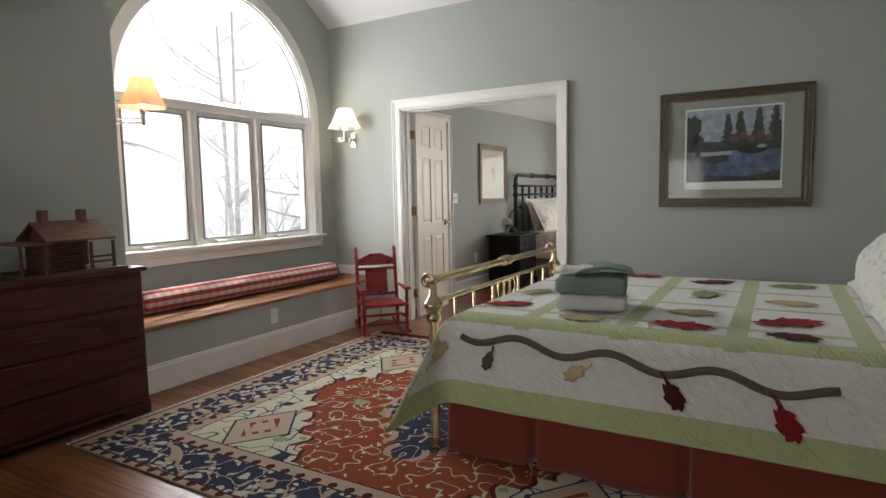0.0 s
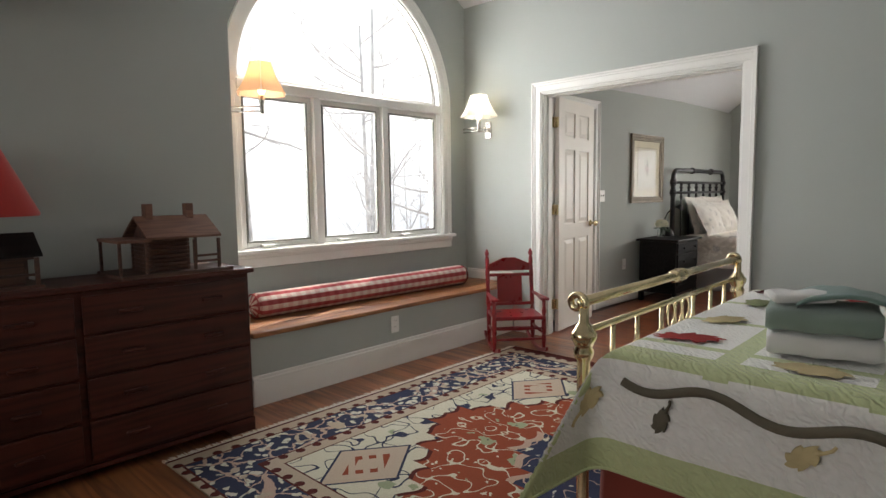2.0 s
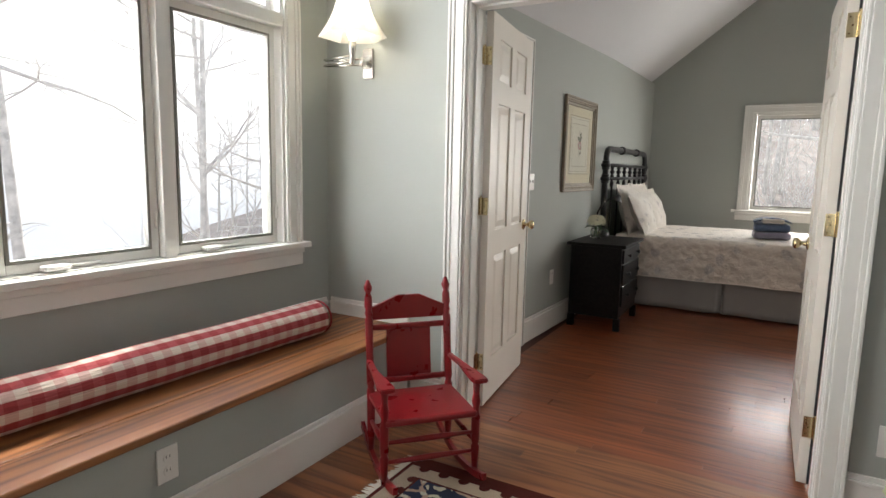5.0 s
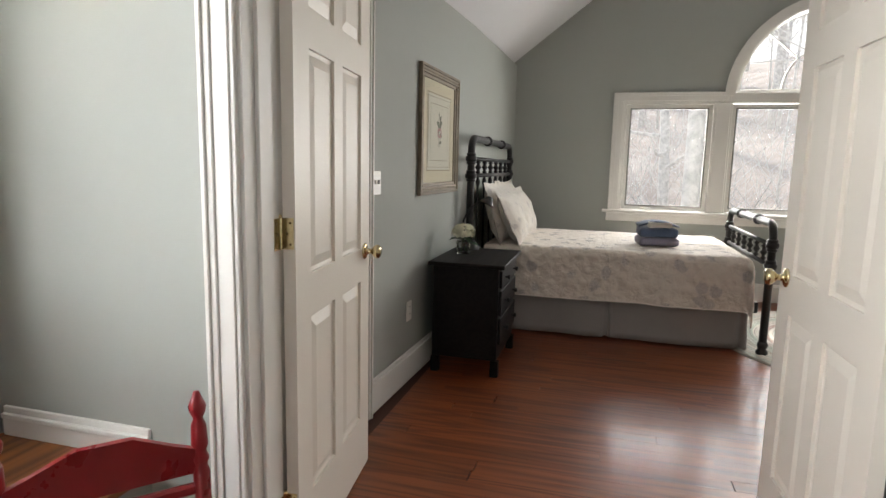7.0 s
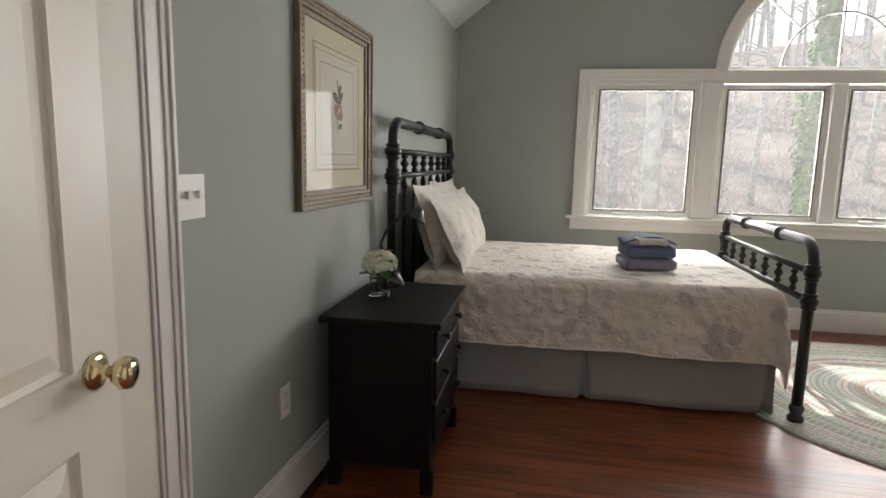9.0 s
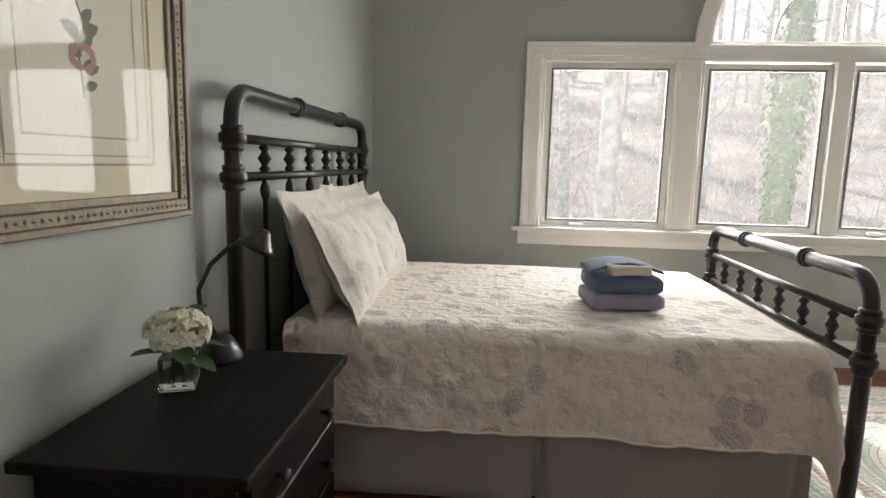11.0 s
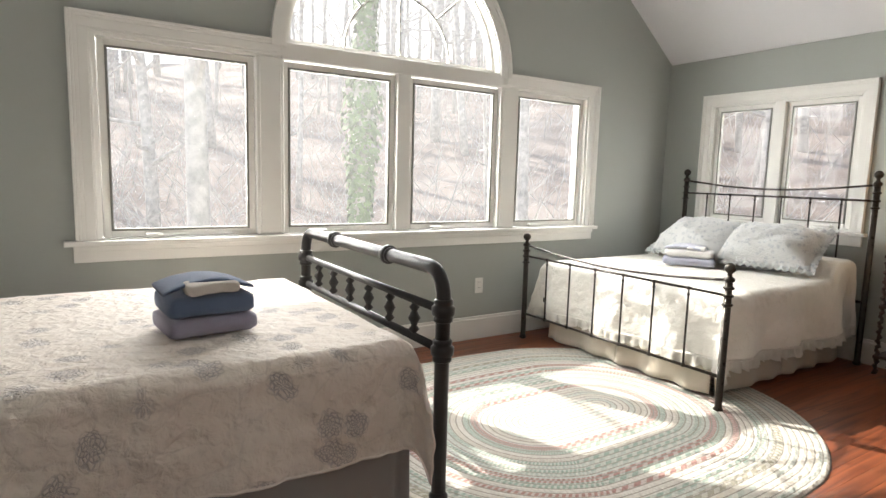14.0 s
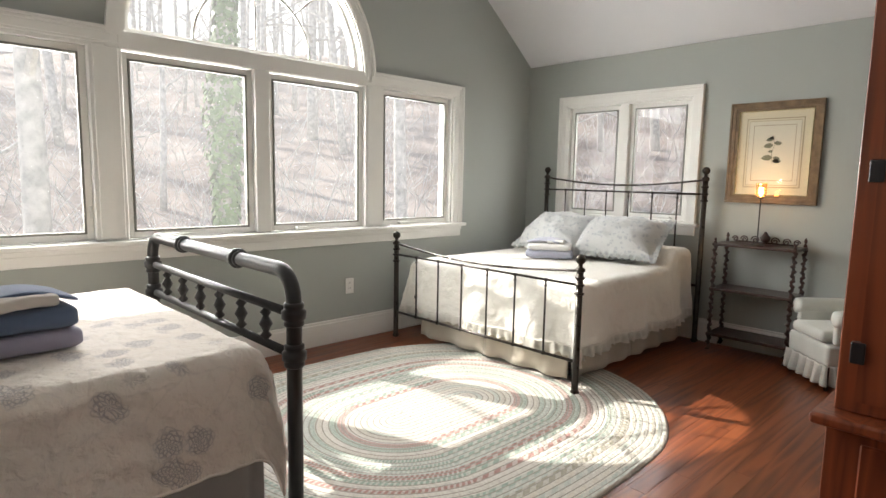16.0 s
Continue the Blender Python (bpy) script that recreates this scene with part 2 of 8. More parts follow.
def slab(outline, holes, axis, a, b, bm=None):
    """A plate with holes, cut from 2D outlines: axis 'x' takes (y, z), 'y' takes (x, z), 'z' takes (x, y); from a to b."""
    bm = bm or bmesh.new()

    def place(u, v, w):
        return {"x": (w, u, v), "y": (u, w, v), "z": (u, v, w)}[axis]

    edges = []
    for loop in [outline] + holes:
        vs = [bm.verts.new(place(u, v, a)) for u, v in loop]
        edges += [bm.edges.new((vs[i], vs[(i + 1) % len(vs)])) for i in range(len(vs))]
    faces = [g for g in bmesh.ops.triangle_fill(bm, use_beauty=True, use_dissolve=False, edges=edges)["geom"] if isinstance(g, bmesh.types.BMFace)]
    ext = bmesh.ops.extrude_face_region(bm, geom=faces)["geom"]
    d = Vector(place(0, 0, b - a))
    for v in [g for g in ext if isinstance(g, bmesh.types.BMVert)]:
        v.co += d
    bmesh.ops.recalc_face_normals(bm, faces=bm.faces)
    return bm


def rect(u0, u1, v0, v1):
    return [(u0, v0), (u1, v0), (u1, v1), (u0, v1)]


def arch(c, r, z0, z1, n=32):
    """Outline: straight sides from z0 to z1, then a half circle."""
    return [(c - r, z0), (c + r, z0)] + [(c + r * math.cos(math.pi * k / n), z1 + r * math.sin(math.pi * k / n)) for k in range(n + 1)]


def sweep_arch(bm, c, r0, r1, z1, axis, a, b, n=32, t0=0.0, t1=math.pi):
    """A curved board between two radii."""
    rings = []
    for k in range(n + 1):
        t = t0 + (t1 - t0) * k / n
        row = []
        for r, w in ((r0, a), (r1, a), (r1, b), (r0, b)):
            u, v = c + r * math.cos(t), z1 + r * math.sin(t)
            row.append(bm.verts.new((w, u, v) if axis == "x" else (u, w, v)))
        rings.append(row)
    for p, q in zip(rings, rings[1:]):
        for k in range(4):
            bm.faces.new((p[k], p[(k + 1) % 4], q[(k + 1) % 4], q[k]))
    bm.faces.new(rings[0][::-1])
    bm.faces.new(rings[-1])
    bmesh.ops.recalc_face_normals(bm, faces=bm.faces)


# ---- structure ----
WX, DX = -3.95, -3.50          # alcove wall, dresser wall
DY0, DY1 = 5.265, 5.42         # the wall with the double door
LX, RX, FY = -3.225, 2.58, 10.30
EX, SY = 1.05, -1.1            # room one: wall at the bed's head, wall behind
R1 = [(DY0, 2.90), (4.12, 3.63), (1.45, 1.93)]
RIDGE2 = (-0.345, 4.565)
OX0, OX1, OZ = -3.10, -1.555, 2.04
AC, AR, AZ = 3.97, 0.98, 1.96  # arch window of room one: middle, radius of opening, spring
C2, AR2, AZ2 = -0.236, 0.83, 2.00


def wall(name, bm, label="sage grey painted plaster wall, plain and clean"):
    return part(name, bm, PAINT, None, label, kind="structure")


# alcove wall with its arched window opening
gab = [(2.62, 0), (5.42, 0), (5.42, 2.85), (4.12, 3.72), (2.62, 2.72)]
wall("wall_west", slab(gab, [arch(AC, AR, 0.852, AZ)], "x", WX - 0.15, WX), "sage grey plaster wall with an arched window over a seat")
wall("alcove_cheek", slab([(WX, 0), (DX, 0), (DX, 2.85), (WX, 2.85)], [], "y", 2.62, 2.74))
wall("wall_west_side", slab([(SY - 0.12, 0), (2.62, 0), (2.62, 2.73), (1.45, 2.0), (SY - 0.12, 2.0)], [], "x", DX - 0.12, DX), "sage grey plaster wall behind the cherry dresser, in shade")
wall("wall_east", slab([(SY, 0), (DY0, 0), (DY0, 2.95), (4.12, 3.7), (1.45, 2.0), (SY, 2.0)], [], "x", EX, EX + 0.12))
# the hole is for the added, unseen window
wall("wall_south", slab(rect(DX, EX + 0.12, 0, 2.0), [rect(-3.1, -1.1, 0.75, 1.8)], "y", SY - 0.12, SY))
door_hole = rect(OX0, OX1, -0.02, OZ)


def notched(x0, x1, tops):
    """Outline of a wall with the doorway cut up from the floor."""
    return [(x0, 0), (OX0, 0), (OX0, OZ), (OX1, OZ), (OX1, 0), (x1, 0)] + tops


wall("wall_north", slab(notched(WX, EX + 0.12, [(EX + 0.12, 2.98), (WX, 2.98)]), [], "y", DY0, 5.34), "sage grey plaster wall with a wide double doorway")
wall("wall_south_2", slab(notched(LX - 0.2, RX + 0.12, [(RX + 0.12, 2.34), (RIDGE2[0], RIDGE2[1] + 0.06), (LX - 0.2, 2.34)]), [], "y", 5.343, DY1))
part("ceiling", slab([(DY0 + 0.0, 2.90), (4.12, 3.63), (1.45, 1.93), (SY - 0.12, 1.93), (SY - 0.12, 2.05), (1.42, 2.05), (4.12, 3.77), (DY0, 3.04)], [], "x", WX - 0.15, EX + 0.12), CEIL, None, "white painted sloping ceiling", kind="structure")
# room two
hole2 = [(-2.07, 0.85), (1.53, 0.85), (1.53, 1.945), (C2 + AR2, 1.945)] + [(C2 + AR2 * math.cos(math.pi * k / 32), AZ2 + AR2 * math.sin(math.pi * k / 32)) for k in range(33)] + [(C2 - AR2, 1.945), (-2.07, 1.945)]
g2 = [(LX - 0.12, 0), (RX + 0.12, 0), (RX + 0.12, 2.34), (RIDGE2[0], RIDGE2[1] + 0.06), (LX - 0.12, 2.34)]
wall("wall_north_2", slab(g2, [hole2], "y", FY, FY + 0.15), "sage grey gable wall with a wide window group, its middle arched")


def lwx(y):
    """Face of the bedroom's left wall, which runs a little out of square."""
    return -3.355 + (y - DY1) * 0.0363


wall("wall_west_2", slab([(lwx(DY1), DY1), (lwx(FY), FY), (-3.5, FY), (-3.5, DY1)], [], "z", 0, 2.33), "plain sage grey plaster wall at the bed's head")
WC0, WC1, WCZ0, WCZ1 = 8.67, 9.84, 0.93, 1.93
wall("wall_east_2", slab(rect(DY1, FY, 0, 2.33), [rect(WC0, WC1, WCZ0, WCZ1)], "x", RX, RX + 0.12), "sage grey plaster wall with a double window")
k = 0.762
part("ceiling_2", slab([(LX - 0.3, 2.34 - 0.3 * k), RIDGE2, (RX + 0.12, 2.34 - 0.12 * k), (RX + 0.12, 2.45 - 0.12 * k), (RIDGE2[0], RIDGE2[1] + 0.12), (LX - 0.3, 2.45 - 0.3 * k)], [], "y", DY1 - 0.07, FY + 0.15), CEIL, None, "white painted gable ceiling", kind="structure")
floor = part("floor", boxes((WX - 0.15, RX + 0.12, SY - 0.12, FY + 0.15, -0.12, -0.012)), FLOORG, None, "polished red oak strip floor", kind="structure")


# ---- trim, windows, doors ----
def trim(name, bm, label="white painted wooden trim"):
    return part(name, bm, TRIM, None, label, kind="structure")


def base_run(bm, axis, face, sign, a, b, h=0.18, z=0.0):
    """Baseboard with a stepped moulded top along a wall face; sign: the way it stands out of the wall."""
    for t, z0, z1 in ((0.016, 0, h - 0.035), (0.022, h - 0.035, h - 0.02), (0.012, h - 0.02, h)):
        u, v = sorted((face, face + sign * t))
        if axis == "x":
            box(bm, u, v, a, b, z + z0, z + z1, bevel=0.002)
        else:
            box(bm, a, b, u, v, z + z0, z + z1, bevel=0.002)


bm = bmesh.new()
base_run(bm, "x", -3.405, 1, 2.74, 5.24)
trim("bench_baseboard", bm)
bm = bmesh.new()
base_run(bm, "y", DY0, -1, -3.38, -3.195)
base_run(bm, "y", DY0, -1, -1.48, EX)
base_run(bm, "x", EX, -1, SY, DY0 - 0.03)
base_run(bm, "x", DX, 1, SY, 2.70)
base_run(bm, "y", SY, 1, DX + 0.03, EX - 0.03)
trim("baseboard", bm)
bm = bmesh.new()
base_run(bm, "x", WX, 1, 2.745, 5.24, 0.09, 0.436)
base_run(bm, "y", DY0, -1, WX + 0.025, -3.40, 0.09, 0.436)
base_run(bm, "y", 2.74, 1, WX + 0.025, -3.51, 0.09, 0.436)
trim("bench_back_moulding", bm)
bm = bmesh.new()
base_run(bm, "y", FY, -1, LX + 0.025, RX - 0.025)
base_run(bm, "x", RX, -1, DY1 + 0.02, FY)
base_run(bm, "y", DY1, 1, OX1 + 0.1, RX - 0.025)
trim("baseboard_2", bm)

CAS = ((0.0, 0.013, 0.016), (0.013, 0.060, 0.021), (0.060, 0.078, 0.027), (0.078, 0.092, 0.034))


def casing_rect(bm, axis, face, sign, u0, u1, v0, v1, sides="lrt"):
    """Moulded casing round an opening u0..u1, v0..v1: four steps, mitred as butted strips."""
    for a, b, t in CAS:
        w = sorted((face, face + sign * t))

        def bx(ua, ub, va, vb):
            if axis == "x":
                box(bm, w[0], w[1], ua, ub, va, vb, bevel=0.0025)
            else:
                box(bm, ua, ub, w[0], w[1], va, vb, bevel=0.0025)
        if "l" in sides:
            bx(u0 - b, u0 - a, v0, v1 + a)
        if "r" in sides:
            bx(u1 + a, u1 + b, v0, v1 + a)
        if "t" in sides:
            bx(u0 - (b if "l" in sides else 0), u1 + (b if "r" in sides else 0), v1 + a, v1 + b)


bm = bmesh.new()
base_run(bm, "x", 0, 1, 6.602 - DY1, 4.88)
ob = trim("baseboard_3", bm)
ob.matrix_world = pose(lwx(DY1), DY1, 0, 0, 0, -2.1)


# doorway: jamb lining, stops and casings on both faces
bm = boxes((OX0 - 0.002, OX0 + 0.018, DY0, DY1, 0, OZ), (OX1 - 0.010, OX1 + 0.002, DY0, DY1, 0, OZ), (OX0 + 0.018, OX1 - 0.010, DY0, DY1, OZ - 0.018, OZ + 0.002),
           (OX0 + 0.018, OX0 + 0.030, DY0 + 0.05, DY1 - 0.045, 0, OZ - 0.018), (OX1 - 0.014, OX1 - 0.010, DY0 + 0.05, DY1 - 0.045, 0, OZ - 0.018), (OX0 + 0.03, OX1 - 0.014, DY0 + 0.05, DY1 - 0.045, OZ - 0.03, OZ - 0.018), bevel=0.002)
trim("door_jamb", bm, "cream white painted door lining with stops")
bm = bmesh.new()
casing_rect(bm, "y", DY0, -1, OX0 + 0.006, OX1 - 0.006, 0, OZ - 0.006)
trim("door_casing", bm, "white moulded casing round the double doorway")
bm = bmesh.new()
casing_rect(bm, "y", DY1, 1, OX0 + 0.006, OX1 - 0.006, 0, OZ - 0.006)
trim("door_casing_2", bm, "white moulded casing on the far side of the doorway")


def door_leaf(name, hinge, deg, left, label):
    """Six panel leaf; local x runs from the hinge to the free edge, the face with the panels is y = 0."""
    e = thing(name, label, "door", (*hinge, 0.012), deg)
    e["kind"] = "structure"
    W, H, T = 0.755, 2.01, 0.036
    s = 1 if left else -1
    y0, y1 = sorted((0.0, s * T))
    cols = [(0.115, 0.335), (0.42, 0.64)]
    rows = [(0.235, 0.80), (0.93, 1.58), (1.69, 1.90)]
    holes = [rect(a, b, c, d) for a, b in cols for c, d in rows]
    part("leaf", slab(rect(0, W, 0, H), holes, "y", y0, y1), DOORP, e)
    for a, b in cols:
        for c, d in rows:
            bm = bmesh.new()
            ym = (y0 + y1) / 2
            for yo, sg in ((y0, 1), (y1, -1)):
                # raised field with sloping border
                o = [bm.verts.new((u, yo + sg * 0.010, v)) for u, v in rect(a, b, c, d)]
                i1 = [bm.verts.new((u, yo + sg * 0.012, v)) for u, v in rect(a + 0.012, b - 0.012, c + 0.012, d - 0.012)]
                i2 = [bm.verts.new((u, yo + sg * 0.002, v)) for u, v in rect(a + 0.045, b - 0.045, c + 0.045, d - 0.045)]
                for p, q in ((o, i1), (i1, i2)):
                    for k in range(4):
                        bm.faces.new((p[k], p[(k + 1) % 4], q[(k + 1) % 4], q[k]))
                bm.faces.new(i2)
            bmesh.ops.recalc_face_normals(bm, faces=bm.faces)
            part("panel", bm, DOORP, e)
    k = part("knob", bmesh.new(), BRASS, e, "round polished brass knob", smooth=True)
    bm = bmesh.new()
    for sg, yo in ((-1, y0), (1, y1)):
        lathe(bm, [(0.032, yo + sg * 0.0), (0.033, yo + sg * 0.004), (0.026, yo + sg * 0.008), (0.012, yo + sg * 0.012), (0.010, yo + sg * 0.03), (0.020, yo + sg * 0.038), (0.028, yo + sg * 0.05), (0.026, yo + sg * 0.062), (0.012, yo + sg * 0.068)], (W - 0.065, 0, 0.915), 20, "y")
    bmesh.ops.recalc_face_normals(bm, faces=bm.faces)
    for f in bm.faces:
        f.smooth = True
    bm.to_mesh(k.data)
    bm.free()
    for z in (0.24, 1.06, 1.80):
        bm = bmesh.new()
        prof = []
        for q in range(5):
            za = z - 0.046 + q * 0.0184
            prof += [(0.0045, za), (0.0068, za + 0.001), (0.0068, za + 0.0172), (0.0045, za + 0.0182)]
        lathe(bm, prof, (-0.006, -s * 0.006, 0), 10)
        lathe(bm, [(0.004, z + 0.046), (0.0075, z + 0.049), (0.004, z + 0.054)], (-0.006, -s * 0.006, 0), 10)
        yy = sorted((-s * 0.004, s * 0.032))
        box(bm, -0.0035, -0.001, yy[0], yy[1], z - 0.044, z + 0.044)
        box(bm, -0.045, -0.007, -s * 0.006 - 0.002, -s * 0.006 + 0.001, z - 0.044, z + 0.044)
        hg = part("hinge", bm, BRASS, e, "worn brass butt hinge")
        for dz in (-0.030, 0.0, 0.030):
            off = 0.005 if dz else -0.004
            bm = bmesh.new()
            lathe(bm, [(0.0036, -0.0048), (0.0040, -0.0035)], (0, s * (0.018 + off), z + dz), 8, "x")
            part("screw", bm, SCREWM, hg)
            bm = bmesh.new()
            lathe(bm, [(0.0036, -s * 0.006 - 0.0030), (0.0036, -s * 0.006 + 0.0020)], (-0.027 - off, 0, z + dz), 8, "y")
            part("screw", bm, SCREWM, hg)
    return e


door_leaf("door_1", (OX0 + 0.022, DY1 + 0.012), 97.0, False, "open six-panel door leaf, cream white paint, folded back into the bedroom")
door2 = door_leaf("door_2", (OX1 - 0.020, DY1 + 0.022), 90.9, True, "open six-panel door leaf, white paint, swung toward the wall")
# added black strip paints the shade of the open hinge slit
part("dark_gap_strip", boxes((-0.006, 0.004, -0.0085, -0.0005, 0.0, 2.01)), BLACKM, door2, "black strip standing in for the shadowed hinge gap")


# a closed side door behind the folded leaf
bm = bmesh.new()
SD = 6.60 - DY1
for a, b, t in CAS:
    box(bm, 0, t, SD - 0.092 + a, SD - 0.092 + b, 0, 2.04 + a, bevel=0.002)
    box(bm, 0, t, 0.13, SD - 0.092 + b, 2.04 + a, 2.04 + b, bevel=0.002)
ob = trim("side_door_casing", bm, "cream moulded casing of a side door")
ob.matrix_world = pose(lwx(DY1), DY1, 0, 0, 0, -2.1)
ob = part("side_door", boxes((0.002, 0.010, 0.13, SD - 0.093, 0.01, 2.038), bevel=0.002), DOORP, None, "closed cream painted side door behind the folded leaf", kind="structure")
ob.matrix_world = pose(lwx(DY1), DY1, 0, 0, 0, -2.1)


# windows
def window_root(name, label):
    e = new(name)
    e.empty_display_size = 0.1
    return tagged(e, label, "window", kind="structure")


def sash(parent, axis, face, u0, u1, v0, v1, out=1):
    """Casement sash: white stiles, grey weather strip, glass. out: the way outside along the axis."""
    def bx(bm, w0, w1, a, b, c, d, bevel=0.002):
        w = sorted((face + out * w0, face + out * w1))
        if axis == "x":
            box(bm, w[0], w[1], a, b, c, d, bevel=bevel)
        else:
            box(bm, a, b, w[0], w[1], c, d, bevel=bevel)
    f = 0.036
    bm = bmesh.new()
    for a, b, c, d in ((u0, u0 + f, v0, v1), (u1 - f, u1, v0, v1), (u0 + f, u1 - f, v0, v0 + f), (u0 + f, u1 - f, v1 - f, v1)):
        bx(bm, 0.035, 0.075, a, b, c, d)
    part("sash", bm, TRIM, parent)
    bm = bmesh.new()
    g = 0.012
    for a, b, c, d in ((u0 + f, u0 + f + g, v0 + f, v1 - f), (u1 - f - g, u1 - f, v0 + f, v1 - f), (u0 + f + g, u1 - f - g, v0 + f, v0 + f + g), (u0 + f + g, u1 - f - g, v1 - f - g, v1 - f)):
        bx(bm, 0.030, 0.060, a, b, c, d, 0)
    part("gasket", bm, GREYM, parent, "grey glazing strip")
    bm = bmesh.new()
    bx(bm, 0.052, 0.056, u0 + f, u1 - f, v0 + f, v1 - f, 0)
    ob = part("pane", bm, GLASS, parent, "clear glass")
    ob.visible_shadow = False
    bm = bmesh.new()
    bx(bm, 0.040, 0.041, u0 + f + g, u1 - f - g, v0 + f + g, v1 - f - g, 0)
    ob = part("insect_screen", bm, SCREEN, parent, "fine insect screen, its paleness standing in for glare")
    ob.visible_shadow = False
    bm = bmesh.new()
    um = u0 + 0.3 * (u1 - u0)
    bx(bm, -0.012, 0.034, um - 0.045, um + 0.045, v0 + 0.004, v0 + 0.024, 0.006)
    bx(bm, 0.02, 0.034, um + 0.045, um + 0.17, v0 + 0.010, v0 + 0.018, 0.002)
    part("crank", bm, PLASTIC, parent, "white folding window crank")
    bm = bmesh.new()
    bx(bm, 0.018, 0.034, u1 - 0.018, u1 - 0.008, v0 + 0.12, v0 + 0.19, 0.003)
    part("latch", bm, PLASTIC, parent, "small sash lock")


def arch_glass(parent, axis, face, c, r, z, out=1, muntins=False):
    bm = bmesh.new()
    a, b = sorted((face + out * 0.03, face + out * 0.075))
    sweep_arch(bm, c, r - 0.035, r, z, axis, a, b)
    w = sorted((face + out * 0.03, face + out * 0.075))
    if axis == "x":
        box(bm, w[0], w[1], c - r + 0.03, c + r - 0.03, z, z + 0.035, bevel=0.002)
    else:
        box(bm, c - r + 0.03, c + r - 0.03, w[0], w[1], z, z + 0.035, bevel=0.002)
    part("arch_sash", bm, TRIM, parent)
    a, b = sorted((face + out * 0.052, face + out * 0.056))
    ob = part("pane", slab(arch(c, r - 0.034, z + 0.03, z + 0.031), [], axis, a, b), GLASS, parent, "clear half-round glass")
    ob.visible_shadow = False
    if muntins:
        a, b = sorted((face + out * 0.045, face + out * 0.063))
        bm = bmesh.new()
        sweep_arch(bm, c, r * 0.5 - 0.007, r * 0.5 + 0.007, z + 0.03, axis, a, b)
        part("muntin", bm, TRIM, parent, "thin curved glazing bar")
        for t in (45, 90, 135):
            bm = bmesh.new()
            d = Vector((math.cos(radians(t)), math.sin(radians(t))))
            p0 = Vector((c, z + 0.03)) + d * (r * 0.5 if t != 90 else 0.0)
            p1 = Vector((c, z)) + d * (r - 0.03)
            n = Vector((-d.y, d.x)) * 0.006
            slab([tuple(p0 - n), tuple(p1 - n), tuple(p1 + n), tuple(p0 + n)], [], axis, a, b, bm)
            part("muntin", bm, TRIM, parent, "thin straight glazing bar")


# arched window over the window seat
w1 = window_root("window_1", "tall arched window, three white casements under a half-round light")
bm = bmesh.new()
J = 0.11
box(bm, WX - 0.15, WX + 0.0, AC - AR, AC - AR + 0.025, 0.852, AZ)
box(bm, WX - 0.15, WX + 0.0, AC + AR - 0.025, AC + AR, 0.852, AZ)
box(bm, WX - 0.15, WX + 0.0, AC - AR + 0.025, AC + AR - 0.025, 0.852, 0.868)
sweep_arch(bm, AC, AR - 0.025, AR, AZ, "x", WX - 0.15, WX)
part("window_frame", bm, TRIM, w1)
bm = bmesh.new()
for a, b, t in CAS:
    sweep_arch(bm, AC, AR - 0.01 + a, AR - 0.01 + b, AZ, "x", WX, WX + t)
    box(bm, WX, WX + t, AC - AR + 0.01 - b, AC - AR + 0.01 - a, 0.864, AZ, bevel=0.002)
    box(bm, WX, WX + t, AC + AR - 0.01 + a, AC + AR - 0.01 + b, 0.864, AZ, bevel=0.002)
part("casing", bm, TRIM, w1)
bm = boxes((WX - 0.02, WX + 0.060, AC - AR - 0.115, AC + AR + 0.115, 0.835, 0.863), (WX, WX + 0.022, AC - AR - 0.09, AC + AR + 0.09, 0.742, 0.833), (WX + 0.0221, WX + 0.034, AC - AR - 0.09, AC + AR + 0.09, 0.805, 0.833), bevel=0.004, seg=2)
part("window_sill", bm, TRIM, w1, "moulded white sill and apron")
mull1 = ((3.615, 3.665), (4.245, 4.295))
bm = bmesh.new()
for a, b in ((3.60, 3.655), (4.255, 4.31)):
    box(bm, WX - 0.09, WX + 0.004, a, b, 0.868, AZ - 0.035, bevel=0.003)
box(bm, WX - 0.12, WX + 0.012, AC - AR + 0.02, AC + AR - 0.02, AZ - 0.035, AZ + 0.03, bevel=0.004)
part("mullion", bm, TRIM, w1)
for a, b in ((3.025, 3.598), (3.657, 4.253), (4.312, 4.915)):
    sash(w1, "x", WX, a, b, 0.870, AZ - 0.037, -1)
arch_glass(w1, "x", WX - 0.03, AC, AR - 0.024, AZ + 0.03, -1)

# window group of room two
w2 = window_root("window_2", "wide group of four white casements with a half-round light above")
bm = bmesh.new()
jt = 0.02
for x0, x1, z0, z1 in ((-2.07, -2.05, 0.85, 1.945), (1.51, 1.53, 0.85, 1.945), (-2.05, C2 - AR2 - 0.02, 1.925, 1.945), (C2 + AR2 + 0.02, 1.51, 1.925, 1.945), (-2.05, 1.51, 0.85, 0.866)):
    box(bm, x0, x1, FY, FY + 0.15, z0, z1)
sweep_arch(bm, C2, AR2 - 0.02, AR2, AZ2, "y", FY, FY + 0.15)
part("window_frame", bm, TRIM, w2)
bm = bmesh.new()
for x0, x1 in ((-1.235, -1.068), (-0.288, -0.184), (0.596, 0.763)):
    box(bm, x0, x1, FY - 0.008, FY + 0.11, 0.866, 1.93, bevel=0.004)
for x0, x1 in ((-1.215, -1.088), (0.616, 0.743)):
    box(bm, x0, x1, FY - 0.016, FY - 0.008, 0.875, 1.93, bevel=0.003)
box(bm, C2 - AR2 - 0.02, C2 + AR2 + 0.02, FY - 0.010, FY + 0.11, 1.93, 2.03, bevel=0.004)
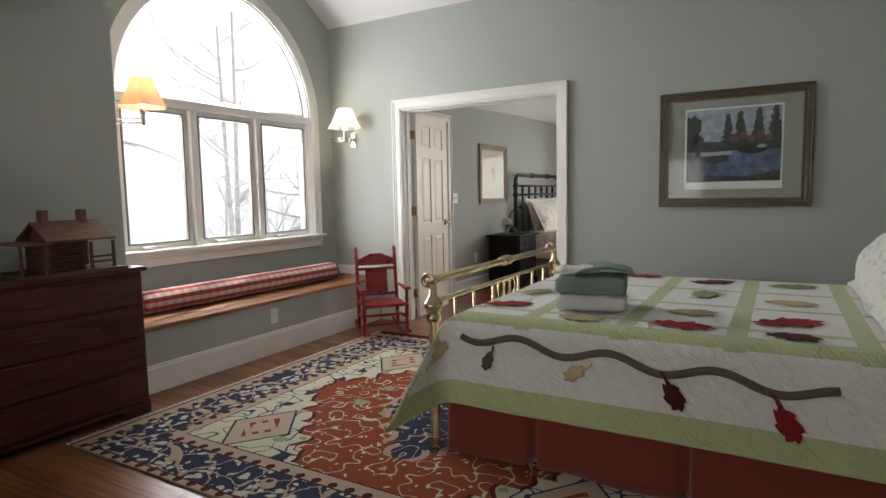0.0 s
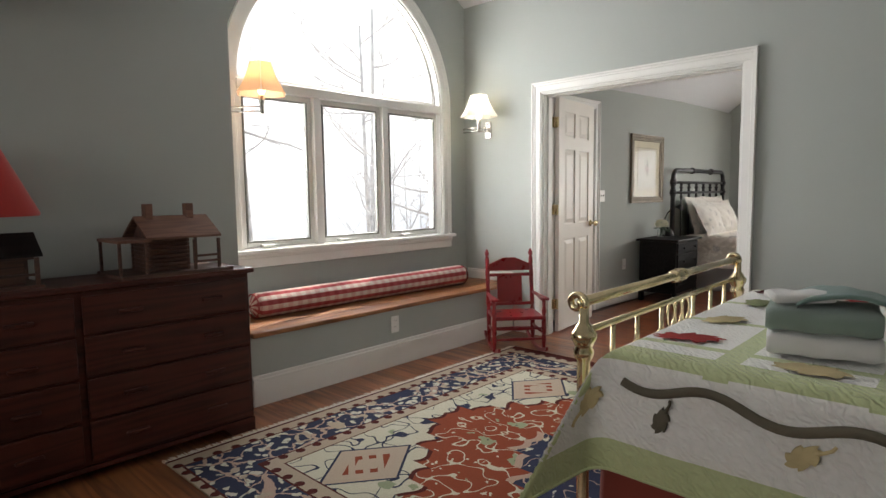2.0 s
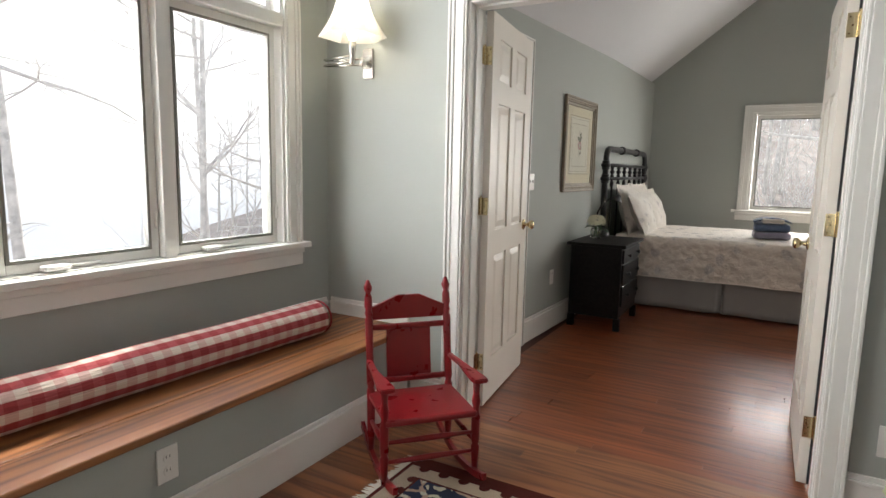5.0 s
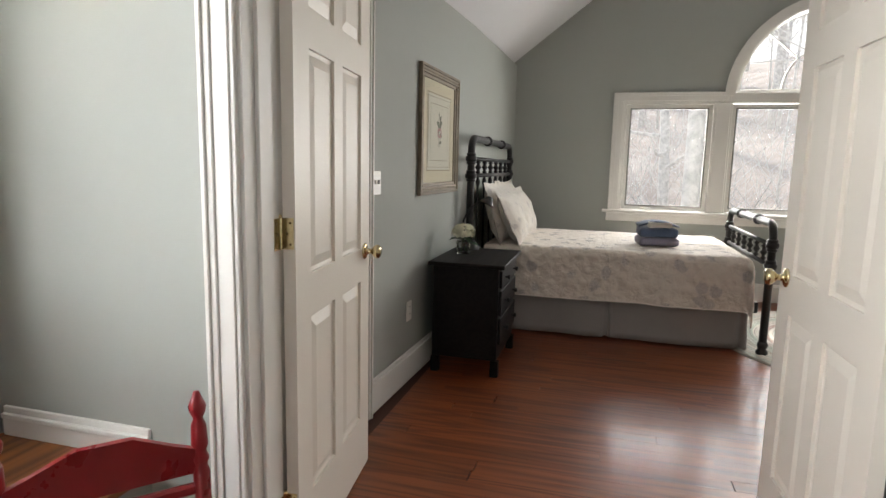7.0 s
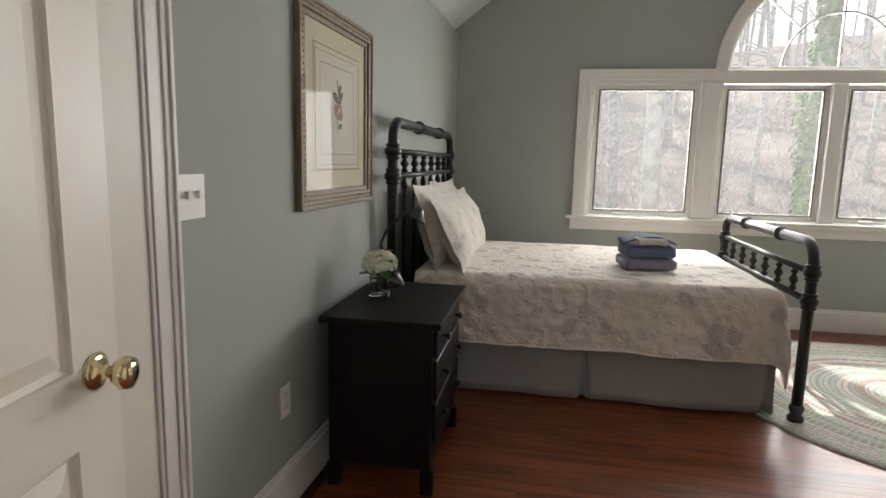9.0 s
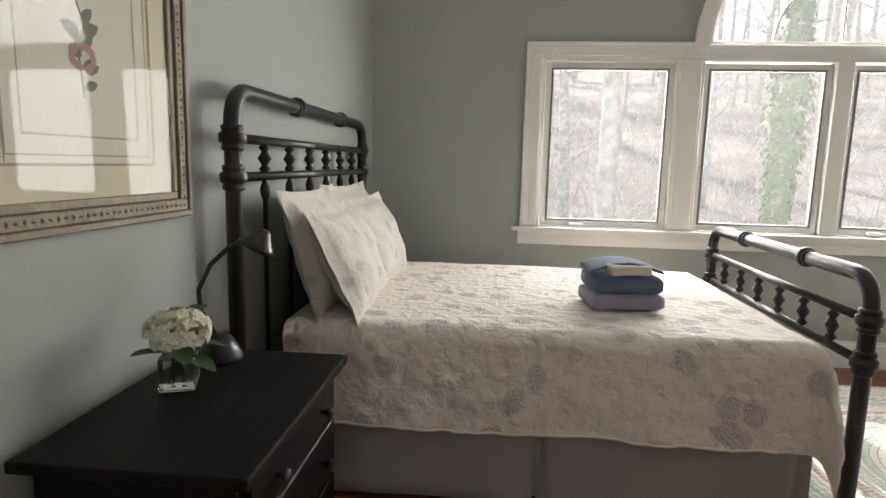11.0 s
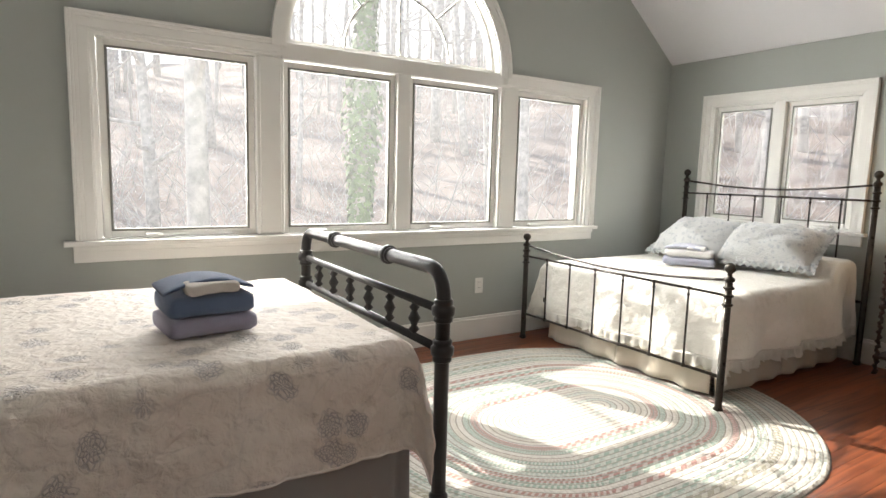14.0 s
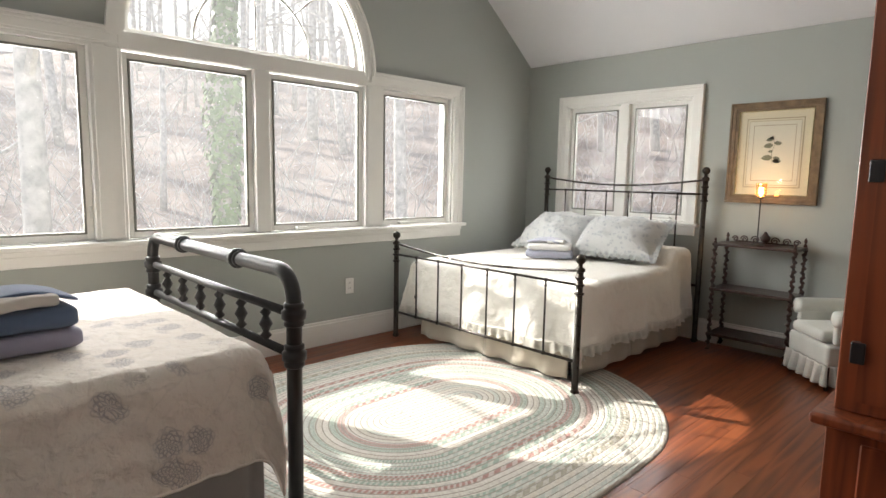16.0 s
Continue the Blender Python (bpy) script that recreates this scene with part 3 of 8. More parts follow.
for x0, x1 in ((C2 - AR2 - 0.085, C2 - AR2 - 0.021), (C2 + AR2 + 0.021, C2 + AR2 + 0.085)):
    box(bm, x0, x1, FY - 0.012, FY, 1.932, 2.04, bevel=0.003)
part("mullion", bm, TRIM, w2)
bm = bmesh.new()
for a, b, t in CAS:
    sweep_arch(bm, C2, AR2 - 0.01 + a, AR2 - 0.01 + b, AZ2, "y", FY - t, FY)
    box(bm, -2.08 - b + 0.01, -2.08 - a + 0.01, FY - t, FY, 0.862, 1.945 + a, bevel=0.002)
    box(bm, 1.54 + a - 0.01, 1.54 + b - 0.01, FY - t, FY, 0.862, 1.945 + a, bevel=0.002)
    box(bm, -2.08 - b + 0.01, C2 - math.sqrt((AR2 - 0.01 + b) ** 2 - 0) + 0.003, FY - t, FY, 1.945 + a, 1.945 + b, bevel=0.002)
    box(bm, C2 + math.sqrt((AR2 - 0.01 + b) ** 2 - 0) - 0.003, 1.54 + b - 0.01, FY - t, FY, 1.945 + a, 1.945 + b, bevel=0.002)
box(bm, -2.178, -2.1625, FY - 0.038, FY, 0.862, 2.035, bevel=0.003)
box(bm, 1.6225, 1.636, FY - 0.038, FY, 0.862, 2.035, bevel=0.003)
part("casing", bm, TRIM, w2)
bm = boxes((-2.23, 1.665, FY - 0.060, FY + 0.02, 0.834, 0.861), (-2.19, 1.63, FY - 0.022, FY, 0.745, 0.832), (-2.19, 1.63, FY - 0.034, FY - 0.0221, 0.804, 0.832), bevel=0.004, seg=2)
part("window_sill", bm, TRIM, w2, "moulded white sill and apron")
for a, b in ((-2.045, -1.237), (-1.066, -0.290), (-0.182, 0.594), (0.765, 1.505)):
    sash(w2, "y", FY, a, b, 0.869, 1.923, 1)
arch_glass(w2, "y", FY + 0.03, C2, AR2 - 0.019, AZ2 + 0.03, 1, True)

# double window of the right wall
w3 = window_root("window_3", "white double casement window behind the iron bed")
bm = bmesh.new()
for a, b, c, d in ((WC0, WC0 + 0.02, WCZ0, WCZ1), (WC1 - 0.02, WC1, WCZ0, WCZ1), (WC0 + 0.02, WC1 - 0.02, WCZ1 - 0.02, WCZ1), (WC0 + 0.02, WC1 - 0.02, WCZ0, WCZ0 + 0.015)):
    box(bm, RX, RX + 0.12, a, b, c, d)
box(bm, RX - 0.006, RX + 0.09, 9.22, 9.30, WCZ0 + 0.015, WCZ1 - 0.02, bevel=0.003)
part("window_frame", bm, TRIM, w3)
bm = bmesh.new()
casing_rect(bm, "x", RX, -1, WC0 + 0.01, WC1 - 0.01, 0.93, WCZ1 - 0.01)
part("casing", bm, TRIM, w3)
bm = boxes((RX - 0.055, RX + 0.01, WC0 - 0.11, WC1 + 0.11, 0.905, 0.929), (RX - 0.022, RX, WC0 - 0.08, WC1 + 0.08, 0.83, 0.903), bevel=0.004, seg=2)
part("window_sill", bm, TRIM, w3, "moulded white sill and apron")
for a, b in ((WC0 + 0.025, 9.217), (9.303, WC1 - 0.025)):
    sash(w3, "x", RX, a, b, WCZ0 + 0.018, WCZ1 - 0.023, 1)

# unseen window behind the camera, added as an opening for the fill light
w4 = window_root("window_4", "unseen white window added in the wall behind for fill light")
bm = bmesh.new()
casing_rect(bm, "y", SY, 1, -3.09, -1.11, 0.76, 1.79, "lrt")
part("casing", bm, TRIM, w4)
part("window_sill", boxes((-3.18, -1.02, SY - 0.01, SY + 0.05, 0.735, 0.758), bevel=0.004), TRIM, w4)
for a, b in ((-3.10, -2.105), (-2.095, -1.10)):
    sash(w4, "y", SY, a, b, 0.75, 1.80, -1)

# window seat
bm = slab(rect(WX, -3.405, 2.742, DY0 - 0.002), [], "z", 0.0, 0.405)
part("window_seat_base", bm, PAINT, None, "sage grey painted front of the built-in window seat", kind="structure")
for a, b in ((WX + 0.002, -3.545), (-3.542, -3.372)):
    bm = boxes((a, b, 2.745, DY0 - 0.003, 0.407, 0.436), bevel=0.007, seg=3)
    part("seat_board", bm, BENCHW, None, "varnished oak seat board with a rounded front edge", kind="structure")


# ---- cloth and soft things ----
def cloth(name, color, bump=0.5, bump_scale=90.0, vary=0.04, rough=0.9, sheen=0.3):
    m = mat(name, color, rough, bump=bump, bump_scale=bump_scale, vary=vary, vary_scale=6, spec=0.2)
    m.node_tree.nodes["Principled BSDF"].inputs["Sheen Weight"].default_value = sheen
    return m


def bend(d, r):
    if d <= 0:
        return 0.0, 0.0
    if d < r * math.pi / 2:
        return r * math.sin(d / r), r * (1 - math.cos(d / r))
    return r, r + d - r * math.pi / 2


HEMS = []


def binding(ob, material, r=0.005):
    """A corded edge along the hem of the cover made last."""
    bm = bmesh.new()
    tube(bm, HEMS[-1], r, 6)
    part("hem_binding", bm, material, ob, "corded hem", smooth=True)


def cover(x0, x1, y0, y1, top, dx0, dx1, dy0, dy1, r=0.05, flare=0.12, wave=0.012, freq=9.0, puff=0.004, nu=90, nv=90, thick=0.006, kx=0.5, ky=0.5, tip=0.0, rise=None, seed=0.0):
    """A bedspread laid over a mattress and hanging down by the four drops; kx, ky and tip say how its corners spread and sink."""
    bm = bmesh.new()
    uv = bm.loops.layers.uv.new("cloth")

    def f(u, v):
        X, Y = x0 - dx0 + u * (x1 - x0 + dx0 + dx1), y0 - dy0 + v * (y1 - y0 + dy0 + dy1)
        ex, ey = (x0 - X, -1) if X < x0 else (X - x1, 1), (y0 - Y, -1) if Y < y0 else (Y - y1, 1)
        hx, zx = bend(ex[0], r)
        hy, zy = bend(ey[0], r)
        cx, cy = min(max(X, x0), x1), min(max(Y, y0), y1)
        fall, both = max(zx, zy), min(zx, zy)
        still = 1 - min(1.0, both / 0.06)
        p = Vector((cx, cy, top - fall - tip * both))
        ripple = math.sin(freq * X + 2.0 * noise.noise(Vector((X * 2, seed, 0))))
        ripple2 = math.sin(freq * Y + 2.0 * noise.noise(Vector((Y * 2, seed, 3))))
        p.y += ey[1] * (hy + flare * zy + ky * both + wave * still * min(1.0, zy / 0.25) * ripple)
        p.x += ex[1] * (hx + flare * zx + kx * both + wave * still * min(1.0, zx / 0.25) * ripple2)
        n = noise.noise(Vector((X * 7 + seed, Y * 7, 0))) * 0.6 + noise.noise(Vector((X * 19, Y * 19, seed))) * 0.4
        if fall > 0.02:
            if zy >= zx:
                p.y += ey[1] * n * puff * 2
            else:
                p.x += ex[1] * n * puff * 2
        else:
            p.z += n * puff * 0.5
        if rise:
            p.z += rise(cx) * (1 - min(1.0, fall / 0.45))
        return p
    sheet(bm, nu, nv, f)
    hem = [f(0, j / 80) for j in range(80, -1, -1)] if dx0 > 0.1 else []
    hem += [f(i / 120, 0) for i in range(1 if hem else 0, 121)]
    if dx1 > 0.1:
        hem += [f(1, j / 80) for j in range(1, 81)]
    HEMS.append(hem)
    bm.faces.ensure_lookup_table()
    k = 0
    W, H = x1 - x0 + dx0 + dx1, y1 - y0 + dy0 + dy1
    for i in range(nu):
        for j in range(nv):
            for lp, (a, b) in zip(bm.faces[k].loops, ((i, j), (i + 1, j), (i + 1, j + 1), (i, j + 1))):
                lp[uv].uv = (x0 - dx0 + a / nu * W, y0 - dy0 + b / nv * H)
            k += 1
    bm.normal_update()
    if thick:
        twin = {v: bm.verts.new(v.co - v.normal * (thick if v.normal.z > -0.5 else -thick)) for v in bm.verts[:]}
        for face in bm.faces[:]:
            bm.faces.new([twin[v] for v in reversed(face.verts)])
    return bm


def skirt(pts, z0, z1, amp=0.012, freq=22.0, pleats=(), flare=0.03, thick=0.004, step=0.02, q0=0.0):
    """A gathered valance along a line of floor points; pleats: distances at which it is folded open."""
    bm = bmesh.new()
    seg = [(Vector(a), Vector(b)) for a, b in zip(pts, pts[1:])]
    total = sum((b - a).length for a, b in seg)
    nu = max(8, int(total / step))

    def f(u, v):
        s = u * total
        for a, b in seg:
            L = (b - a).length
            if s <= L + 1e-6:
                break
            s -= L
        d = (b - a).normalized()
        p = a + d * s
        n = Vector((d.y, -d.x))
        low = 1 - v
        q = q0 + u * total
        off = amp * low * (math.sin(freq * q + 1.7 * noise.noise(Vector((q * 3, 1.3, 0)))) + 0.5 * noise.noise(Vector((q * 9, 0, 5)))) + flare * low
        for c in pleats:
            off -= 0.07 * math.exp(-((q - c) / 0.018) ** 2) * (0.35 + 0.65 * low)
        return (p.x + n.x * off, p.y + n.y * off, z0 + v * (z1 - z0))
    sheet(bm, nu, 8, f, thick)
    return bm


def valance(label, material, pts, z0, z1, amp, freq, panels, pleats=(), flare=0.02, flip=None):
    """A bed valance of several gathered panels, sewn end to end; flip mirrors it about a plane of x."""
    e = thing("bed_valance", label, "bed valance")
    for a, b in zip(pts, pts[1:]):
        a, b = Vector(a), Vector(b)
        for k in range(panels):
            p, q = a.lerp(b, k / panels), a.lerp(b, (k + 1) / panels)
            bm = skirt([p, q], z0, z1, amp, freq, pleats, flare, q0=(p - a).length)
            if flip is not None:
                for v in bm.verts:
                    v.co.x = 2 * flip - v.co.x if v.co.x > flip else v.co.x
            part("panel", bm, material, e, smooth=True)
    return e


def pillow_mesh(w, h, t, flange=0.0, ruffle=0.0, n=26, seed=0.0, sag=0.0):
    """A pillow lying in the x-z plane (w by h), t thick along y, with pinched corners and a flange or ruffle."""
    bm = bmesh.new()
    for side in (1, -1):
        def f(u, v):
            a, b = 2 * u - 1, 2 * v - 1
            fl = 1 + 2 * flange / w
            A, B = a * fl, b * (1 + 2 * flange / h)
            ca, cb = min(abs(A), 1), min(abs(B), 1)
            th = (max(0, 1 - ca ** 2.4) ** 0.55) * (max(0, 1 - cb ** 2.4) ** 0.55)
            nz = noise.noise(Vector((A * 1.7 + seed, B * 1.7, side))) * 0.25 + noise.noise(Vector((A * 4 + seed, B * 4, side * 2))) * 0.10 + 0.05 * noise.noise(Vector((A * 9, B * 9, seed)))
            pin = 1 - 0.06 * (1 - cb) * ca - 0.0
            rr = 0.0
            if ruffle and max(abs(A), abs(B)) > 1:
                rr = ruffle * math.sin(46 * (a if abs(B) > abs(A) else b) + 3 * seed)
            x = A * w / 2 * (1 - 0.05 * (1 - abs(b) ** 2)) * 1
            z = B * h / 2 * (1 - 0.07 * (1 - abs(a) ** 2)) - sag * (1 - cb) * 0
            return (x, side * (t / 2 * th * (1 + nz) + 0.003) + rr + 0.01 * noise.noise(Vector((a * 3, b * 3, seed))), z + h / 2)
        sheet(bm, n, n, f)
    bmesh.ops.remove_doubles(bm, verts=bm.verts, dist=0.0005)
    bmesh.ops.recalc_face_normals(bm, faces=bm.faces)
    return bm


def folded(w, d, h, layers=2, seed=0):
    """A folded towel: soft layers, rounded at the fold."""
    bm = bmesh.new()
    for k in range(layers):
        z0, z1 = k * h / layers, (k + 1) * h / layers

        def f(u, v, z0=z0, z1=z1, k=k):
            # closed loop round the layer's section, run along its width
            a = 2 * math.pi * v
            c, s = math.cos(a), math.sin(a)
            e = 0.28
            yy = (abs(c) ** e) * (1 if c > 0 else -1) * (d / 2 - 0.004 * k)
            zz = (z0 + z1) / 2 + (abs(s) ** 0.6) * (1 if s > 0 else -1) * (z1 - z0) * 0.52
            x = (u - 0.5) * w
            nz = noise.noise(Vector((x * 9 + seed, yy * 9, k))) + 0.8 * noise.noise(Vector((x * 22, yy * 22 + seed, zz * 12)))
            sq = min(1.0, (0.5 - abs(u - 0.5)) * 16 + 0.80)
            return (x + 0.004 * nz, yy + 0.006 * nz, (z0 + z1) / 2 + (zz - (z0 + z1) / 2) * sq + 0.0055 * nz)
        sheet(bm, 16, 20, f)
    bmesh.ops.remove_doubles(bm, verts=bm.verts, dist=0.0003)
    bmesh.ops.holes_fill(bm, edges=[e for e in bm.edges if e.is_boundary], sides=0)
    bmesh.ops.recalc_face_normals(bm, faces=bm.faces)
    return bm


def towel(name, label, material, at, w, d, h, rz=0, layers=2, bend_amt=0.0):
    e = folded(w, d, h, layers, seed=at[0] * 3)
    if bend_amt:
        for v in e.verts:
            v.co.z += bend_amt * (1 - (v.co.x / (w / 2)) ** 2)
    ob = part(name, e, material, None, label, smooth=True, category="towel")
    ob.matrix_world = pose(*at, 0, 0, rz)
    return ob


TERRY = 420.0
SLATE = cloth("slate_blue_terry", (0.11, 0.15, 0.24), 0.9, TERRY)
LAV = cloth("lavender_terry", (0.30, 0.28, 0.36), 0.9, TERRY)
CREAM = cloth("cream_terry", (0.66, 0.61, 0.55), 0.9, TERRY)
WHITET = cloth("white_terry", (0.72, 0.71, 0.68), 0.9, TERRY)
SAGE = cloth("sage_terry", (0.22, 0.28, 0.24), 0.9, TERRY)
TEAL = cloth("teal_terry", (0.16, 0.24, 0.21), 0.9, TERRY)
GREYSK = cloth("grey_valance", (0.33, 0.31, 0.295), 0.35, 300)
RUSTSK = cloth("rust_valance", (0.22, 0.045, 0.03), 0.3, 300)
CREAMSK = cloth("cream_valance", (0.55, 0.49, 0.40), 0.3, 300)
LINEN = cloth("mattress_ticking", (0.6, 0.58, 0.54), 0.3, 200)


def floral(name, base, tint, scale=7.0, cut=0.16, bump=0.6, uvmap=True, quilt=True, top_z=None, tint2=None):
    """Quilted cotton with scattered embroidered flower heads and trailing stems."""
    m = bpy.data.materials.new(name)
    m.use_nodes = True
    nt = m.node_tree
    b = nt.nodes["Principled BSDF"]
    b.inputs["Roughness"].default_value, b.inputs["Specular IOR Level"].default_value = 0.85, 0.2
    b.inputs["Sheen Weight"].default_value = 0.25
    if uvmap:
        src = nt.nodes.new("ShaderNodeUVMap")
        src.uv_map = "cloth"
        vec = src.outputs[0]
    else:
        src = nt.nodes.new("ShaderNodeTexCoord")
        vec = src.outputs["Object"]
    wob = nt.nodes.new("ShaderNodeTexNoise")
    wob.inputs["Scale"].default_value, wob.inputs["Detail"].default_value = 11, 3
    nt.links.new(vec, wob.inputs["Vector"])
    add = nt.nodes.new("ShaderNodeVectorMath")
    add.operation = "MULTIPLY_ADD"
    add.inputs[1].default_value = (0.08, 0.08, 0.08)
    nt.links.new(wob.outputs["Color"], add.inputs[0])
    nt.links.new(vec, add.inputs[2])
    v1 = nt.nodes.new("ShaderNodeTexVoronoi")
    v1.inputs["Scale"].default_value, v1.inputs["Randomness"].default_value = scale, 1.0
    nt.links.new(add.outputs[0], v1.inputs["Vector"])
    heads = nt.nodes.new("ShaderNodeMapRange")
    heads.inputs["From Min"].default_value, heads.inputs["From Max"].default_value = cut + 0.12, cut
    nt.links.new(v1.outputs["Distance"], heads.inputs["Value"])
    v3 = nt.nodes.new("ShaderNodeTexVoronoi")
    v3.feature = "DISTANCE_TO_EDGE"
    v3.inputs["Scale"].default_value = scale * 0.8
    nt.links.new(add.outputs[0], v3.inputs["Vector"])
    stem = nt.nodes.new("ShaderNodeMapRange")
    stem.inputs["From Min"].default_value, stem.inputs["From Max"].default_value = 0.03, 0.012
    nt.links.new(v3.outputs["Distance"], stem.inputs["Value"])
    # petals: spokes and rings about each flower's middle
    rel = nt.nodes.new("ShaderNodeVectorMath")
    rel.operation = "SUBTRACT"
    nt.links.new(add.outputs[0], rel.inputs[0])
    nt.links.new(v1.outputs["Position"], rel.inputs[1])
    rs_ = nt.nodes.new("ShaderNodeSeparateXYZ")
    nt.links.new(rel.outputs[0], rs_.inputs[0])
    ang = nt.nodes.new("ShaderNodeMath")
    ang.operation = "ARCTAN2"
    nt.links.new(rs_.outputs[1], ang.inputs[0])
    nt.links.new(rs_.outputs[0], ang.inputs[1])
    swirl = nt.nodes.new("ShaderNodeMath")
    swirl.operation = "MULTIPLY_ADD"
    nt.links.new(ang.outputs[0], swirl.inputs[0])
    swirl.inputs[1].default_value = 9.0
    ringd = nt.nodes.new("ShaderNodeMath")
    ringd.operation = "MULTIPLY"
    nt.links.new(v1.outputs["Distance"], ringd.inputs[0])
    ringd.inputs[1].default_value = 60.0
    nt.links.new(ringd.outputs[0], swirl.inputs[2])
    counter = nt.nodes.new("ShaderNodeMath")
    counter.operation = "MULTIPLY_ADD"
    nt.links.new(ang.outputs[0], counter.inputs[0])
    counter.inputs[1].default_value = -9.0
    nt.links.new(ringd.outputs[0], counter.inputs[2])
    waves = []
    for turn in (swirl, counter):
        sn = nt.nodes.new("ShaderNodeMath")
        sn.operation = "SINE"
        nt.links.new(turn.outputs[0], sn.inputs[0])
        waves.append(sn)
    spoke = nt.nodes.new("ShaderNodeMath")
    spoke.operation = "MAXIMUM"
    nt.links.new(waves[0].outputs[0], spoke.inputs[0])
    nt.links.new(waves[1].outputs[0], spoke.inputs[1])
    pet2 = nt.nodes.new("ShaderNodeMapRange")
    pet2.inputs["From Min"].default_value, pet2.inputs["From Max"].default_value = 0.2, 0.8
    nt.links.new(spoke.outputs[0], pet2.inputs["Value"])
    petm = nt.nodes.new("ShaderNodeMath")
    petm.operation = "MAXIMUM"
    petm.inputs[1].default_value = 0.0
    nt.links.new(pet2.outputs[0], petm.inputs[0])
    hp = nt.nodes.new("ShaderNodeMath")
    hp.operation = "MULTIPLY"
    nt.links.new(heads.outputs[0], hp.inputs[0])
    nt.links.new(petm.outputs[0], hp.inputs[1])
    hv = nt.nodes.new("ShaderNodeMath")
    hv.operation = "MULTIPLY_ADD"
    nt.links.new(heads.outputs[0], hv.inputs[0])
    hv.inputs[1].default_value = 0.22
    sm = nt.nodes.new("ShaderNodeMath")
    sm.operation = "MULTIPLY"
    sm.inputs[1].default_value = 0.10
    nt.links.new(stem.outputs[0], sm.inputs[0])
    nt.links.new(sm.outputs[0], hv.inputs[2])
    tot = nt.nodes.new("ShaderNodeMath")
    tot.operation, tot.use_clamp = "MULTIPLY_ADD", True
    nt.links.new(hp.outputs[0], tot.inputs[0])
    tot.inputs[1].default_value = 0.62
    nt.links.new(hv.outputs[0], tot.inputs[2])
    col = ramp(nt, [(0.0, base), (0.45, tuple(0.5 * (p + q) for p, q in zip(base, tint))), (1.0, tint)], tot.outputs[0])
    nt.links.new(col, b.inputs["Base Color"])
    n = nt.nodes.new("ShaderNodeTexNoise")
    n.inputs["Scale"].default_value, n.inputs["Detail"].default_value, n.inputs["Distortion"].default_value = scale * 3.2, 5, 0.3
    nt.links.new(vec, n.inputs["Vector"])
    h = nt.nodes.new("ShaderNodeMath")
    h.operation = "MULTIPLY_ADD"
    nt.links.new(tot.outputs[0], h.inputs[0])
    h.inputs[1].default_value = -0.35 if quilt else -0.1
    nt.links.new(n.outputs["Fac"], h.inputs[2])
    bp = nt.nodes.new("ShaderNodeBump")
    bp.inputs["Strength"].default_value, bp.inputs["Distance"].default_value = bump, 0.03
    nt.links.new(h.outputs[0], bp.inputs["Height"])
    nt.links.new(bp.outputs[0], b.inputs["Normal"])
    return m


# ---- room two: the tubular iron bed ----
def ring(bm, p, r, h, axis="z"):
    x, y, z = p
    prof = [(r * 0.75, -h), (r, -h * 0.55), (r, h * 0.55), (r * 0.75, h)]
    c = {"z": z, "y": y, "x": x}[axis]
    at = {"z": (x, y, 0), "y": (x, 0, z), "x": (0, y, z)}[axis]
    lathe(bm, [(a, b + c) for a, b in prof], at, 16, axis)


